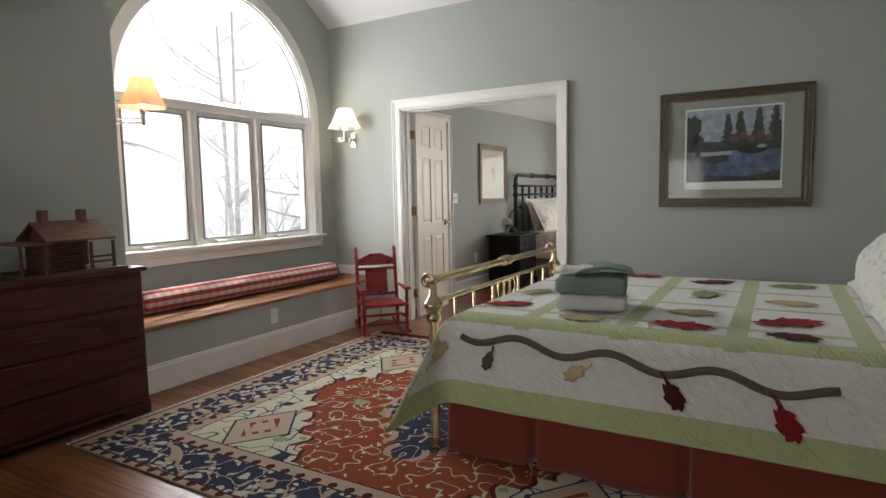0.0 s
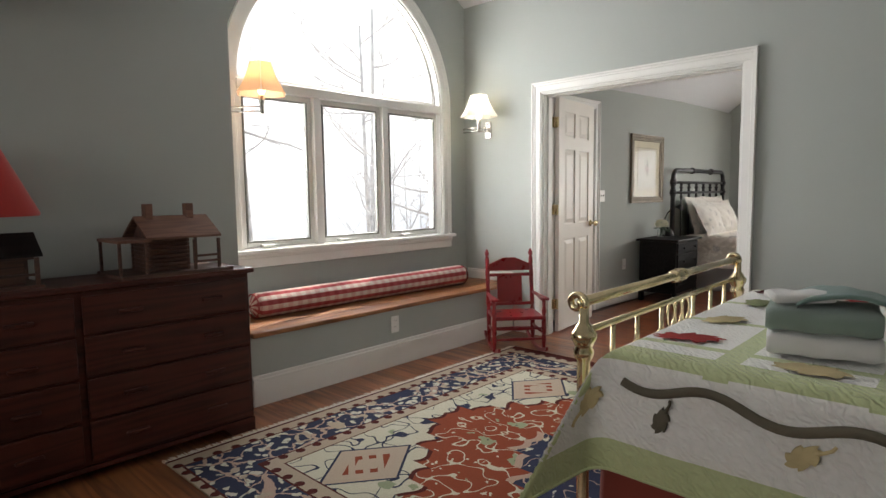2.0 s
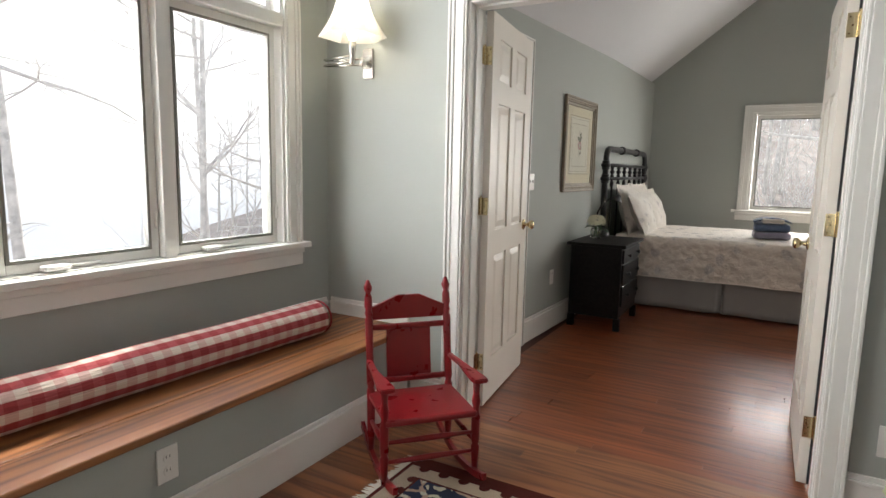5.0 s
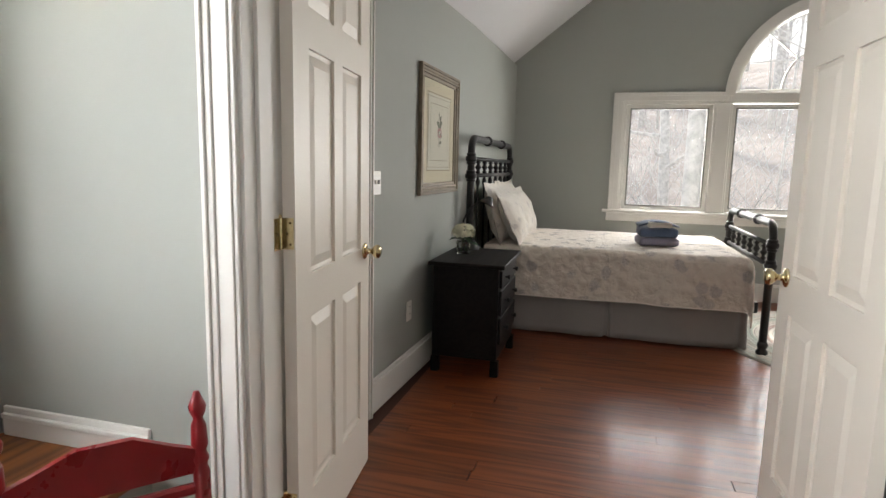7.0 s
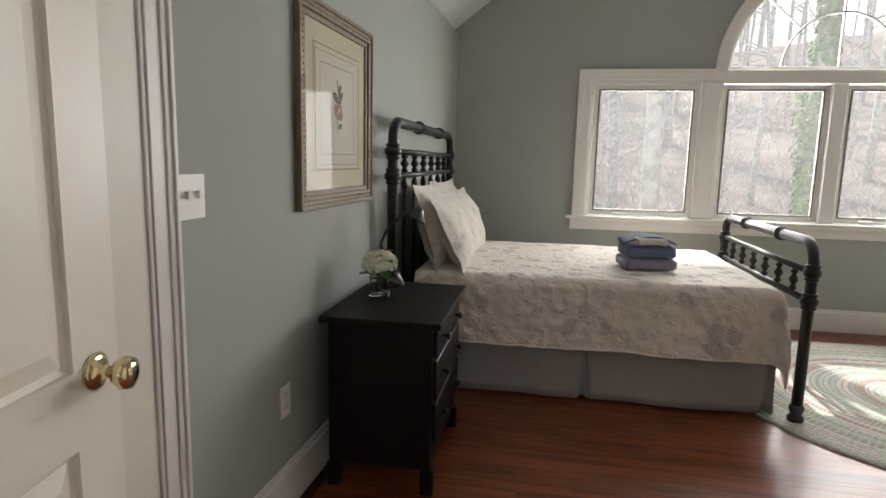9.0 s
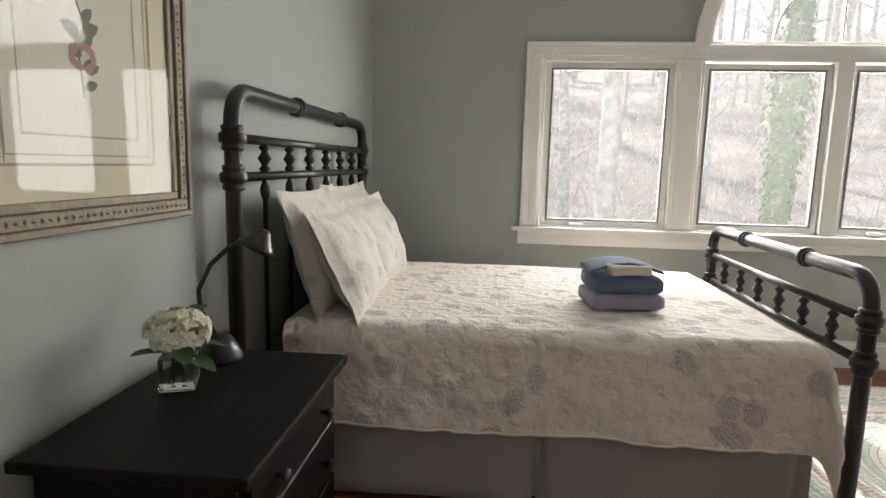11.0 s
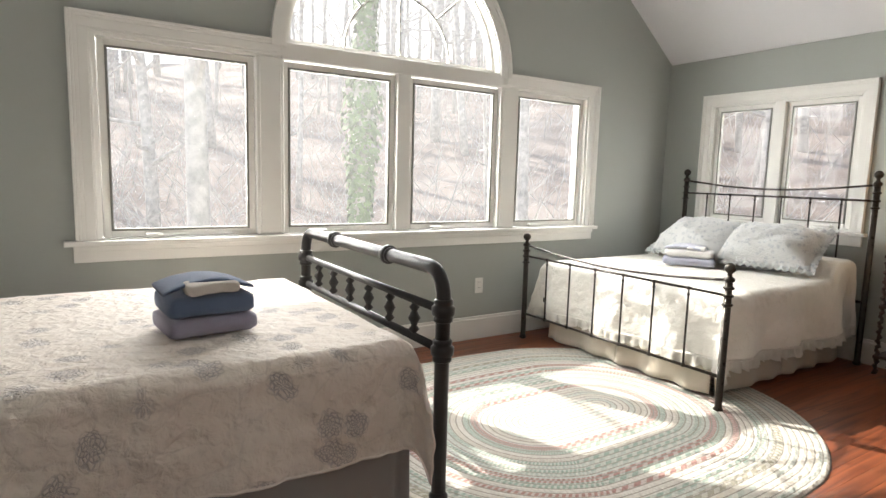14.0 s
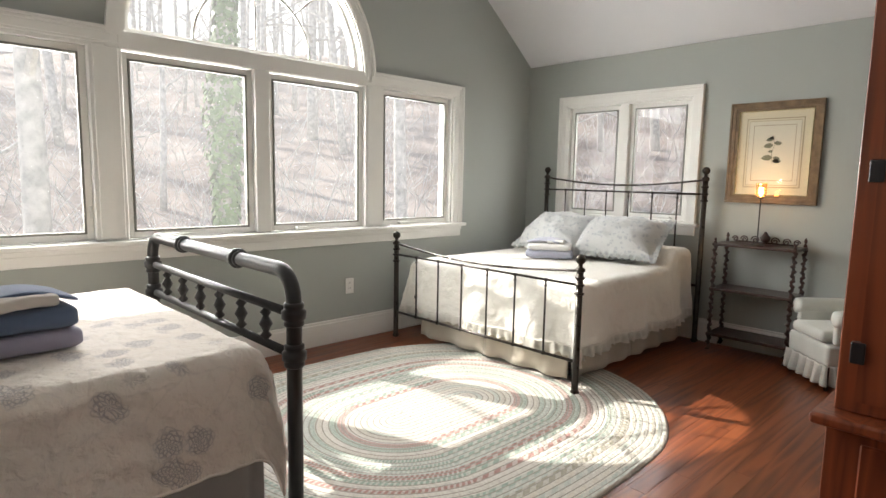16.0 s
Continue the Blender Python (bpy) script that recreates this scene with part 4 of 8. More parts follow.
def iron_end(e, name, x, ya, yb, top, up, lo, ring_f, spind, label):
    """One end of the bed: a bent pipe, two rails, collars and turned spindles."""
    r, c = 0.027, 0.10
    root = part(name, bmesh.new(), BLACKM, e, label, smooth=True)
    bm = bmesh.new()
    pts = [(x, ya, 0.06), (x, ya, top - c)]
    for k in range(1, 7):
        a = k * math.pi / 12
        pts.append((x, ya + c * (1 - math.cos(a)), top - c + c * math.sin(a)))
    pts += [(x, yb - c * (1 - math.cos(a)), top - c + c * math.sin(a)) for a in (k * math.pi / 12 for k in range(6, 0, -1))]
    pts += [(x, yb, top - c), (x, yb, 0.06)]
    tube(bm, pts, r, 14)
    for f in bm.faces:
        f.smooth = True
    bm.to_mesh(root.data)
    bm.free()
    for y in (ya, yb):
        for z in (up, lo):
            bm = bmesh.new()
            lathe(bm, [(0.028, z - 0.042), (0.035, z - 0.038), (0.035, z - 0.024), (0.031, z - 0.021), (0.042, z - 0.014), (0.043, z + 0.012), (0.031, z + 0.021), (0.035, z + 0.024), (0.035, z + 0.038), (0.028, z + 0.042)], (x, y, 0), 16)
            part("collar", bm, BLACKM, root, smooth=True)
        bm = bmesh.new()
        lathe(bm, [(0.020, 0), (0.038, 0.012), (0.040, 0.03), (0.026, 0.05), (0.034, 0.065), (0.036, 0.085), (0.026, 0.10)], (x, y, 0), 16)
        part("foot", bm, BLACKM, root, "cast ball foot", smooth=True)
    for fy in ring_f:
        bm = bmesh.new()
        y = ya + (yb - ya) * fy
        ring(bm, (x, y, top), 0.040, 0.016, "y")
        ring(bm, (x, y - 0.024, top), 0.033, 0.010, "y")
        ring(bm, (x, y + 0.024, top), 0.033, 0.010, "y")
        part("top_knuckle", bm, BLACKM, root, smooth=True)
    for z in (up, lo):
        bm = bmesh.new()
        tube(bm, [(x, ya, z), (x, yb, z)], 0.016, 12)
        part("rail", bm, BLACKM, root, smooth=True)
    zb = spind
    for k in range(6):
        y = ya + (yb - ya) * (k + 1) / 7
        h = up - lo
        bm = bmesh.new()
        prof = [(0.008, lo), (0.009, lo + 0.1 * h), (0.022, lo + 0.2 * h), (0.011, lo + 0.3 * h), (0.018, lo + 0.4 * h), (0.026, lo + 0.5 * h), (0.018, lo + 0.6 * h), (0.011, lo + 0.7 * h), (0.022, lo + 0.8 * h), (0.009, lo + 0.9 * h), (0.008, up)]
        if zb < lo:
            prof = [(0.009, zb), (0.009, lo - 0.09), (0.018, lo - 0.06), (0.018, lo - 0.04), (0.010, lo - 0.02)] + prof
        lathe(bm, prof, (x, y, 0), 10)
        part("spindle", bm, BLACKM, root, smooth=True)


bedA = thing("iron_bed", "black tubular iron double bed, made up, beside a black nightstand", "bed")
iron_end(bedA, "headboard", -3.17, 8.20, 9.97, 1.475, 1.325, 1.20, (0.34, 0.72), 0.55, "arched black pipe headboard")
iron_end(bedA, "footboard", -1.09, 8.40, 9.84, 0.925, 0.78, 0.635, (0.30, 0.70), 1.0, "black pipe footboard with short spindles")
part("side_rail", boxes((-3.13, -1.12, 8.485, 8.505, 0.28, 0.36), bevel=0.004), BLACKM, bedA)
part("side_rail", boxes((-3.13, -1.12, 9.75, 9.77, 0.28, 0.36), bevel=0.004), BLACKM, bedA)
part("mattress", boxes((-3.10, -1.19, 8.51, 9.74, 0.30, 0.65), bevel=0.05, seg=4), LINEN, bedA, "thick mattress under the covers")
QA = floral("lilac_quilt", (0.81, 0.735, 0.655), (0.47, 0.43, 0.42), 6.8, 0.24, 0.7)
bm = cover(-3.07, -1.24, 8.475, 9.79, 0.678, 0.03, 0.17, 0.41, 0.36, kx=-0.2, ky=1.0, tip=0.55, r=0.055, flare=0.05, wave=0.010, freq=7, puff=0.016, nu=190, nv=160)
spread = tagged(part("bedspread", bm, QA, None, "cream quilted bedspread with lilac-grey embroidered flowers on black bed", smooth=True), category="bedspread")
binding(spread, QA)
valance("plain grey pleated valance under the lilac bedspread", GREYSK, [(-3.08, 8.45), (-1.19, 8.45)], 0.015, 0.40, 0.011, 10, 2, (0.93, 1.86))
valance("plain grey valance on the window side of the bed", GREYSK, [(-1.19, 8.46), (-1.19, 9.79), (-3.08, 9.79)], 0.015, 0.36, 0.008, 16, 1, flare=0.01)
QP = floral("lilac_sham", (0.66, 0.62, 0.56), (0.40, 0.37, 0.36), 8, 0.15, 0.25, uvmap=False, quilt=False)
for i, (x, y, lean, rz, w, h) in enumerate(((-2.99, 9.38, -16, 88, 0.68, 0.46), (-2.985, 8.80, -16, 91, 0.68, 0.46), (-2.86, 9.33, -24, 86, 0.70, 0.42), (-2.845, 8.82, -26, 93, 0.72, 0.42))):
    ob = part("pillow", pillow_mesh(w, h, 0.17, 0.035, seed=i * 3.1), QP, None, ("cream floral sham pillow propped against the iron headboard" if i < 2 else "plump cream floral pillow leaning in front of another pillow"), smooth=True)
    tagged(ob, category="pillow", group="pillows on the iron bed")
    ob.matrix_world = pose(x, y, 0.675, lean, 0, rz)
towel("towel", "folded lavender bath towel under a blue one on the bedspread", LAV, (-1.80, 8.88, 0.686), 0.285, 0.25, 0.066, 8, 1)
towel("towel", "folded slate blue bath towel in the middle of the stack", SLATE, (-1.80, 8.885, 0.753), 0.275, 0.245, 0.072, 6, 1)
towel("hand_towel", "slate blue hand towel draped over the stack", SLATE, (-1.80, 8.90, 0.828), 0.30, 0.20, 0.016, 5, 1, 0.035)
towel("washcloth", "small rolled cream washcloth on top of the blue towels", CREAM, (-1.79, 8.80, 0.832), 0.17, 0.08, 0.036, 9, 1)

# nightstand
EBON = wood("black_wood", (0.004, 0.0035, 0.0035), (0.010, 0.008, 0.0075), 0.5, axis=1, coat=0.03)
EBON.node_tree.nodes["Principled BSDF"].inputs["Specular IOR Level"].default_value = 0.14
ns = thing("nightstand", "black painted wooden nightstand with worn edges beside the iron bed", "nightstand", (-3.0, 7.68, 0))
part("tabletop", boxes((-0.225, 0.245, -0.35, 0.35, 0.67, 0.695), bevel=0.005, seg=2), EBON, ns)
part("cabinet_body", boxes((-0.20, 0.205, -0.315, 0.315, 0.10, 0.668), bevel=0.003), EBON, ns)
for x in (-0.18, 0.195):
    for y in (-0.30, 0.30):
        part("leg", boxes((x - 0.025, x + 0.025, y - 0.025, y + 0.025, 0, 0.0995), bevel=0.004), EBON, ns)
for z0, z1 in ((0.545, 0.65), (0.375, 0.53), (0.195, 0.36)):
    d = part("drawer", boxes((0.206, 0.222, -0.285, 0.285, z0, z1), bevel=0.004), EBON, ns)
    for y in (-0.16, 0.16):
        bm = bmesh.new()
        lathe(bm, [(0.006, 0.222), (0.006, 0.236), (0.014, 0.240), (0.015, 0.250), (0.006, 0.254)], (0, y, (z0 + z1) / 2), 14, "x")
        part("knob", bm, BLACKM, d, "small dark round knob", smooth=True)

# desk lamp with a bent neck
dl = thing("desk_lamp", "small black gooseneck desk lamp on the nightstand", "lamp", (-3.10, 7.93, 0.696))
bm = bmesh.new()
lathe(bm, [(0.062, 0), (0.064, 0.008), (0.052, 0.035), (0.034, 0.065), (0.014, 0.075)], n=20)
part("base", bm, BLACKM, dl, smooth=True)
bm = bmesh.new()
tube(bm, [(-0.01, 0.0, 0.07), (-0.045, -0.01, 0.14), (-0.05, -0.01, 0.20), (-0.02, 0.0, 0.27), (0.03, 0.015, 0.32), (0.07, 0.025, 0.342)], 0.007, 10)
part("neck", bm, BLACKM, dl, smooth=True)
bm = bmesh.new()
lathe(bm, [(0.016, 0.055), (0.024, 0.04), (0.045, 0.012), (0.055, 0.0), (0.051, 0.0), (0.04, 0.012), (0.012, 0.03)], n=20)
sh = part("shade", bm, BLACKM, dl, "flared black metal shade", smooth=True)
sh.matrix_basis = pose(0.10, 0.035, 0.318, 0, 28, 10)

# vase of hydrangea
CLEAR = mat("clear_glass", (0.95, 0.97, 0.96), 0.02, trans=1.0)
PETAL = mat("cream_petals", (0.70, 0.68, 0.52), 0.7, vary=0.08, vary_scale=30)
LEAF = mat("dark_leaf", (0.035, 0.08, 0.03), 0.5, vary=0.25, vary_scale=20)
va = thing("flower_vase", "clear square glass vase with a cream hydrangea bunch on the nightstand", "vase", (-3.10, 7.72, 0.697), 20)
bm = bmesh.new()
box(bm, -0.042, 0.042, -0.042, 0.042, 0, 0.085, bevel=0.006, seg=2)
box(bm, -0.037, 0.037, -0.037, 0.037, 0.012, 0.0845)
part("glass", bm, CLEAR, va, "thick clear glass")
bm = bmesh.new()
r7 = random.Random(7)
for k in range(6):
    a = r7.uniform(0, 6.28)
    tube(bm, [(0.02 * math.cos(a), 0.02 * math.sin(a), 0.015), (0.01 * math.cos(a + 1), 0.01 * math.sin(a + 1), 0.09), (0.03 * math.cos(a), 0.03 * math.sin(a), 0.14)], 0.0025, 6)
part("stems", bm, LEAF, va, "green stems", kind="stuff")
bm = bmesh.new()
for k in range(190):
    a, t = r7.uniform(0, 6.28), math.acos(r7.uniform(-0.45, 1))
    R = 0.062 * r7.uniform(0.85, 1.08)
    c = Vector((R * math.sin(t) * math.cos(a) * 1.15, R * math.sin(t) * math.sin(a) * 1.15, 0.145 + R * math.cos(t) * 0.85))
    n = (c - Vector((0, 0, 0.13))).normalized()
    s = n.orthogonal().normalized()
    w = n.cross(s)
    for q in range(4):
        th = q * math.pi / 2 + r7.random()
        d = s * math.cos(th) + w * math.sin(th)
        e2 = s * math.cos(th + 1.57) + w * math.sin(th + 1.57)
        p = [c, c + d * 0.009 + e2 * 0.007 + n * 0.003, c + d * 0.016 + n * 0.001, c + d * 0.009 - e2 * 0.007 + n * 0.003]
        bm.faces.new([bm.verts.new(v) for v in p])
part("blossom", bm, PETAL, va, "cream hydrangea florets", kind="stuff")


def leaf_shape(bm, base, tip, width, droop=0.01, n=6):
    base, tip = Vector(base), Vector(tip)
    d = (tip - base)
    side = d.cross(Vector((0, 0, 1))).normalized()
    rows = []
    for i in range(n + 1):
        t = i / n
        w = width * math.sin(math.pi * min(1, t * 0.96 + 0.02)) ** 0.8
        c = base + d * t - Vector((0, 0, droop * (2 * t - 1) ** 2 - droop))
        rows.append([bm.verts.new(c - side * w), bm.verts.new(c - Vector((0, 0, w * 0.25))), bm.verts.new(c + side * w)])
    for a, b in zip(rows, rows[1:]):
        bm.faces.new((a[0], a[1], b[1], b[0]))
        bm.faces.new((a[1], a[2], b[2], b[1]))


for k, (a, z, L) in enumerate(((0.2, 0.11, 0.09), (1.3, 0.10, 0.10), (2.6, 0.10, 0.085), (3.9, 0.09, 0.10), (5.0, 0.11, 0.09), (0.8, 0.17, 0.07), (5.6, 0.08, 0.10))):
    bm = bmesh.new()
    leaf_shape(bm, (0.02 * math.cos(a), 0.02 * math.sin(a), z), ((L + 0.02) * math.cos(a), (L + 0.02) * math.sin(a), z + (0.02 if k % 2 else -0.02)), 0.026)
    part("leaf", bm, LEAF, va, "broad dark green leaf", smooth=True)

# ---- framed prints ----
MATB = mat("mat_board", (0.62, 0.57, 0.42), 0.85, bump=0.1, bump_scale=300)
PAPER = mat("print_paper", (0.62, 0.60, 0.50), 0.8)
INK = mat("print_line", (0.34, 0.29, 0.20), 0.8)
INKG = mat("print_leaf_ink", (0.17, 0.18, 0.13), 0.8)
INKP = mat("print_petal_ink", (0.42, 0.26, 0.24), 0.8)
GILT = mat("antique_gold", (0.19, 0.13, 0.075), 0.55, 0.1, bump=0.9, bump_scale=70, vary=0.25, vary_scale=25)
PEWTER = mat("dull_taupe_frame", (0.21, 0.17, 0.115), 0.5, 0.15, bump=0.9, bump_scale=80, vary=0.2, vary_scale=25)
BLACKF = mat("black_frame", (0.02, 0.018, 0.016), 0.35)
PGLASS = mat("picture_glass", (0.9, 0.9, 0.9), 0.02)
PGLASS.node_tree.nodes.clear()
_nt = PGLASS.node_tree
_o, _t, _g, _m = (_nt.nodes.new(k) for k in ("ShaderNodeOutputMaterial", "ShaderNodeBsdfTransparent", "ShaderNodeBsdfGlossy", "ShaderNodeMixShader"))
_g.inputs["Roughness"].default_value = 0.03
_m.inputs[0].default_value = 0.016
_nt.links.new(_t.outputs[0], _m.inputs[1])
_nt.links.new(_g.outputs[0], _m.inputs[2])
_nt.links.new(_m.outputs[0], _o.inputs[0])


def framed(label, at, rz, w, h, fw, frame_mat, draw, inner=None, mat_w=0.0, mat_mat=None):
    """A framed print hung on a wall; local x along the wall, y out of it."""
    e = thing("framed_picture", label, "picture", at, rz)
    for a, b, c, d in ((-w / 2, w / 2, h / 2 - fw, h / 2), (-w / 2, w / 2, -h / 2, -h / 2 + fw), (-w / 2, -w / 2 + fw, -h / 2 + fw, h / 2 - fw), (w / 2 - fw, w / 2, -h / 2 + fw, h / 2 - fw)):
        horizontal = b - a > d - c
        bm = bmesh.new()
        for lo, hi, t in ((0.0, 0.25, 0.028), (0.25, 0.7, 0.022), (0.7, 1.0, 0.014)):
            if horizontal:
                top = c > 0
                u0, u1 = (d - hi * fw, d - lo * fw) if top else (c + lo * fw, c + hi * fw)
                box(bm, a + lo * fw, b - lo * fw, 0.002, t, u0, u1, bevel=0.003)
            else:
                left = a < 0
                u0, u1 = (a + lo * fw, a + hi * fw) if left else (b - hi * fw, b - lo * fw)
                box(bm, u0, u1, 0.002, t, -h / 2 + hi * fw, h / 2 - hi * fw, bevel=0.003)
        part("frame_rail" if horizontal else "frame_stile", bm, frame_mat, e)
    bm = bmesh.new()
    for along, across in ((w, h), (h, w)):
        n = int((along - fw) / 0.021)
        for k in range(n + 1):
            u = -(along - fw) / 2 + (along - fw) * k / n
            for sg in (-1, 1):
                cu, cv = (u, sg * (across / 2 - 0.48 * fw)) if (along, across) == (w, h) else (sg * (across / 2 - 0.48 * fw), u)
                ru, rv = (0.0095, 0.0055) if (k % 2) == ((along, across) == (w, h)) else (0.0055, 0.0095)
                ring_ = [bm.verts.new((cu + ru * math.cos(q * math.pi / 3), 0.021, cv + rv * math.sin(q * math.pi / 3))) for q in range(6)]
                top_ = bm.verts.new((cu, 0.0265, cv))
                for q in range(6):
                    bm.faces.new((ring_[q], ring_[(q + 1) % 6], top_))
    bmesh.ops.recalc_face_normals(bm, faces=bm.faces)
    part("carving", bm, frame_mat, e, "low carved leaf pattern round the frame", kind="stuff")
    if inner:
        bm = bmesh.new()
        i = fw
        for a, b, c, d in ((-w / 2 + i, w / 2 - i, h / 2 - i - 0.006, h / 2 - i), (-w / 2 + i, w / 2 - i, -h / 2 + i, -h / 2 + i + 0.006), (-w / 2 + i, -w / 2 + i + 0.006, -h / 2 + i + 0.006, h / 2 - i - 0.006), (w / 2 - i - 0.006, w / 2 - i, -h / 2 + i + 0.006, h / 2 - i - 0.006)):
            box(bm, a, b, 0.004, 0.016, c, d)
        part("gold_slip", bm, inner, e, "thin gilt slip")
    part("mat_board", boxes((-w / 2 + 0.006, w / 2 - 0.006, 0.001, 0.005, -h / 2 + 0.006, h / 2 - 0.006)), mat_mat or MATB, e)
    draw(e, w - 2 * fw, h - 2 * fw)
    ob = part("glazing", boxes((-w / 2 + fw, w / 2 - fw, 0.0105, 0.0115, -h / 2 + fw, h / 2 - fw)), PGLASS, e, "picture glass")
    ob.visible_shadow = False
    return e


def flat(bm, pts, y):
    bm.faces.new([bm.verts.new((u, y, v)) for u, v in pts])


def rings(e, w, h, insets, material):
    bm = bmesh.new()
    for i, t in insets:
        for a, b, c, d in ((-w / 2 + i, w / 2 - i, h / 2 - i - t, h / 2 - i), (-w / 2 + i, w / 2 - i, -h / 2 + i, -h / 2 + i + t), (-w / 2 + i, -w / 2 + i + t, -h / 2 + i, h / 2 - i), (w / 2 - i - t, w / 2 - i, -h / 2 + i, h / 2 - i)):
            flat(bm, [(a, c), (b, c), (b, d), (a, d)][::-1], 0.0072)
    part("ruled_line", bm, material, e, "ruled lines on the mat")


def botanical(seed, dark=False):
    def draw(e, w, h):
        rr = random.Random(seed)
        part("print", boxes((-w / 2 + 0.15 * w, w / 2 - 0.15 * w, 0.005, 0.0065, -h / 2 + 0.13 * h, h / 2 - 0.13 * h)), PAPER, e, "botanical print on cream paper")
        rings(e, w, h, ((0.115 * w, 0.006), (0.15 * w, 0.003), (0.215 * w, 0.004)), INK)
        stem, leaves, petals = bmesh.new(), bmesh.new(), bmesh.new()
        tube(stem, [(0.0, 0.0068, -0.14 * h), (0.01, 0.0068, 0.0), (-0.01, 0.0068, 0.12 * h), (0.012, 0.0068, 0.2 * h)], 0.0016, 5)
        for k in range(9):
            t = rr.uniform(-0.12, 0.2) * h
            a = rr.choice((-1, 1)) * rr.uniform(0.4, 1.2)
            L = rr.uniform(0.04, 0.075) * (1.3 if dark else 1)
            d = Vector((math.sin(a), math.cos(a) * (0.6 if not dark else -0.2)))
            n = Vector((-d.y, d.x)) * L * 0.27
            p = Vector((0.0, t))
            flat(leaves, [tuple(p), tuple(p + d * L * 0.35 + n), tuple(p + d * L * 0.75 + n * 0.8), tuple(p + d * L), tuple(p + d * L * 0.7 - n * 0.8), tuple(p + d * L * 0.3 - n)], 0.0078)
        for k in range(0 if dark else 12):
            a = k * 0.52
            c = Vector((0.0, 0.0)) + Vector((math.cos(a), math.sin(a) * 0.7)) * 0.035
            flat(petals, [tuple(c + Vector((math.cos(q), math.sin(q))) * rr.uniform(0.008, 0.016)) for q in (0, 1.2, 2.4, 3.6, 4.9)], 0.0083)
        part("drawn_stem", stem, INKG, e)
        part("drawn_leaves", leaves, INKG, e, "grey-green drawn leaves")
        if not dark:
            part("drawn_flower", petals, INKP, e, "faded pink drawn flower")
        else:
            petals.free()
    return draw


framed("botanical print in a carved taupe frame beside the iron headboard", (lwx(7.67), 7.67, 1.475), -92.1, 0.78, 0.77, 0.072, PEWTER, botanical(3), mat_w=0.1)
framed("brown leaf print in a gilt frame above the small stand", (RX, 8.07, 1.475), 90, 0.61, 0.73, 0.060, GILT, botanical(9, True), inner=BRASS)


def plate(label, at, rz, kind_, w, h):
    e = thing("light_switch" if kind_ == "switch" else "wall_outlet", label, kind_, at, rz)
    part("cover_plate", boxes((-w / 2, w / 2, 0, 0.006, -h / 2, h / 2), bevel=0.002), PLASTIC, e)
    if kind_ == "switch":
        for x in (-0.023, 0.023):
            part("toggle", boxes((x - 0.005, x + 0.005, 0.0061, 0.018, -0.004, 0.016), bevel=0.001), PLASTIC, e)
    else:
        for z in (-0.022, 0.022):
            bm = bmesh.new()
            lathe(bm, [(0.016, 0.006), (0.016, 0.008)], (0, 0, z), 16, "y")
            o = part("receptacle", bm, PLASTIC, e)
            bm = boxes((-0.007, -0.005, 0.0081, 0.0086, z + 0.0, z + 0.009), (0.005, 0.007, 0.0081, 0.0086, z, z + 0.009))
            part("slot", bm, BLACKF, o, "dark slots")
    return e


plate("white double toggle light switch by the open door", (lwx(6.68) + 0.001, 6.68, 1.177), -92.1, "switch", 0.117, 0.117)
plate("white wall outlet under the wide window", (0.45, FY - 0.001, 0.42), 180, "outlet", 0.075, 0.118)
plate("white wall outlet behind the nightstand", (lwx(7.17) + 0.001, 7.17, 0.42), -92.1, "outlet", 0.075, 0.118)
plate("white outlet in the front of the window seat", (-3.403, 3.85, 0.30), -90, "outlet", 0.075, 0.118)
plate("white wall outlet beside the doorway", (-1.35, DY0 - 0.001, 0.32), 180, "outlet", 0.075, 0.118)

# ---- room two: white bed with iron rails ----
bedC = thing("iron_bed", "bronze-black iron bed with ball finials and thin bars by a window", "bed")
BRONZE = mat("bronze_black", (0.035, 0.028, 0.022), 0.3, 0.5, bump=0.05, bump_scale=150, vary=0.1, vary_scale=30)


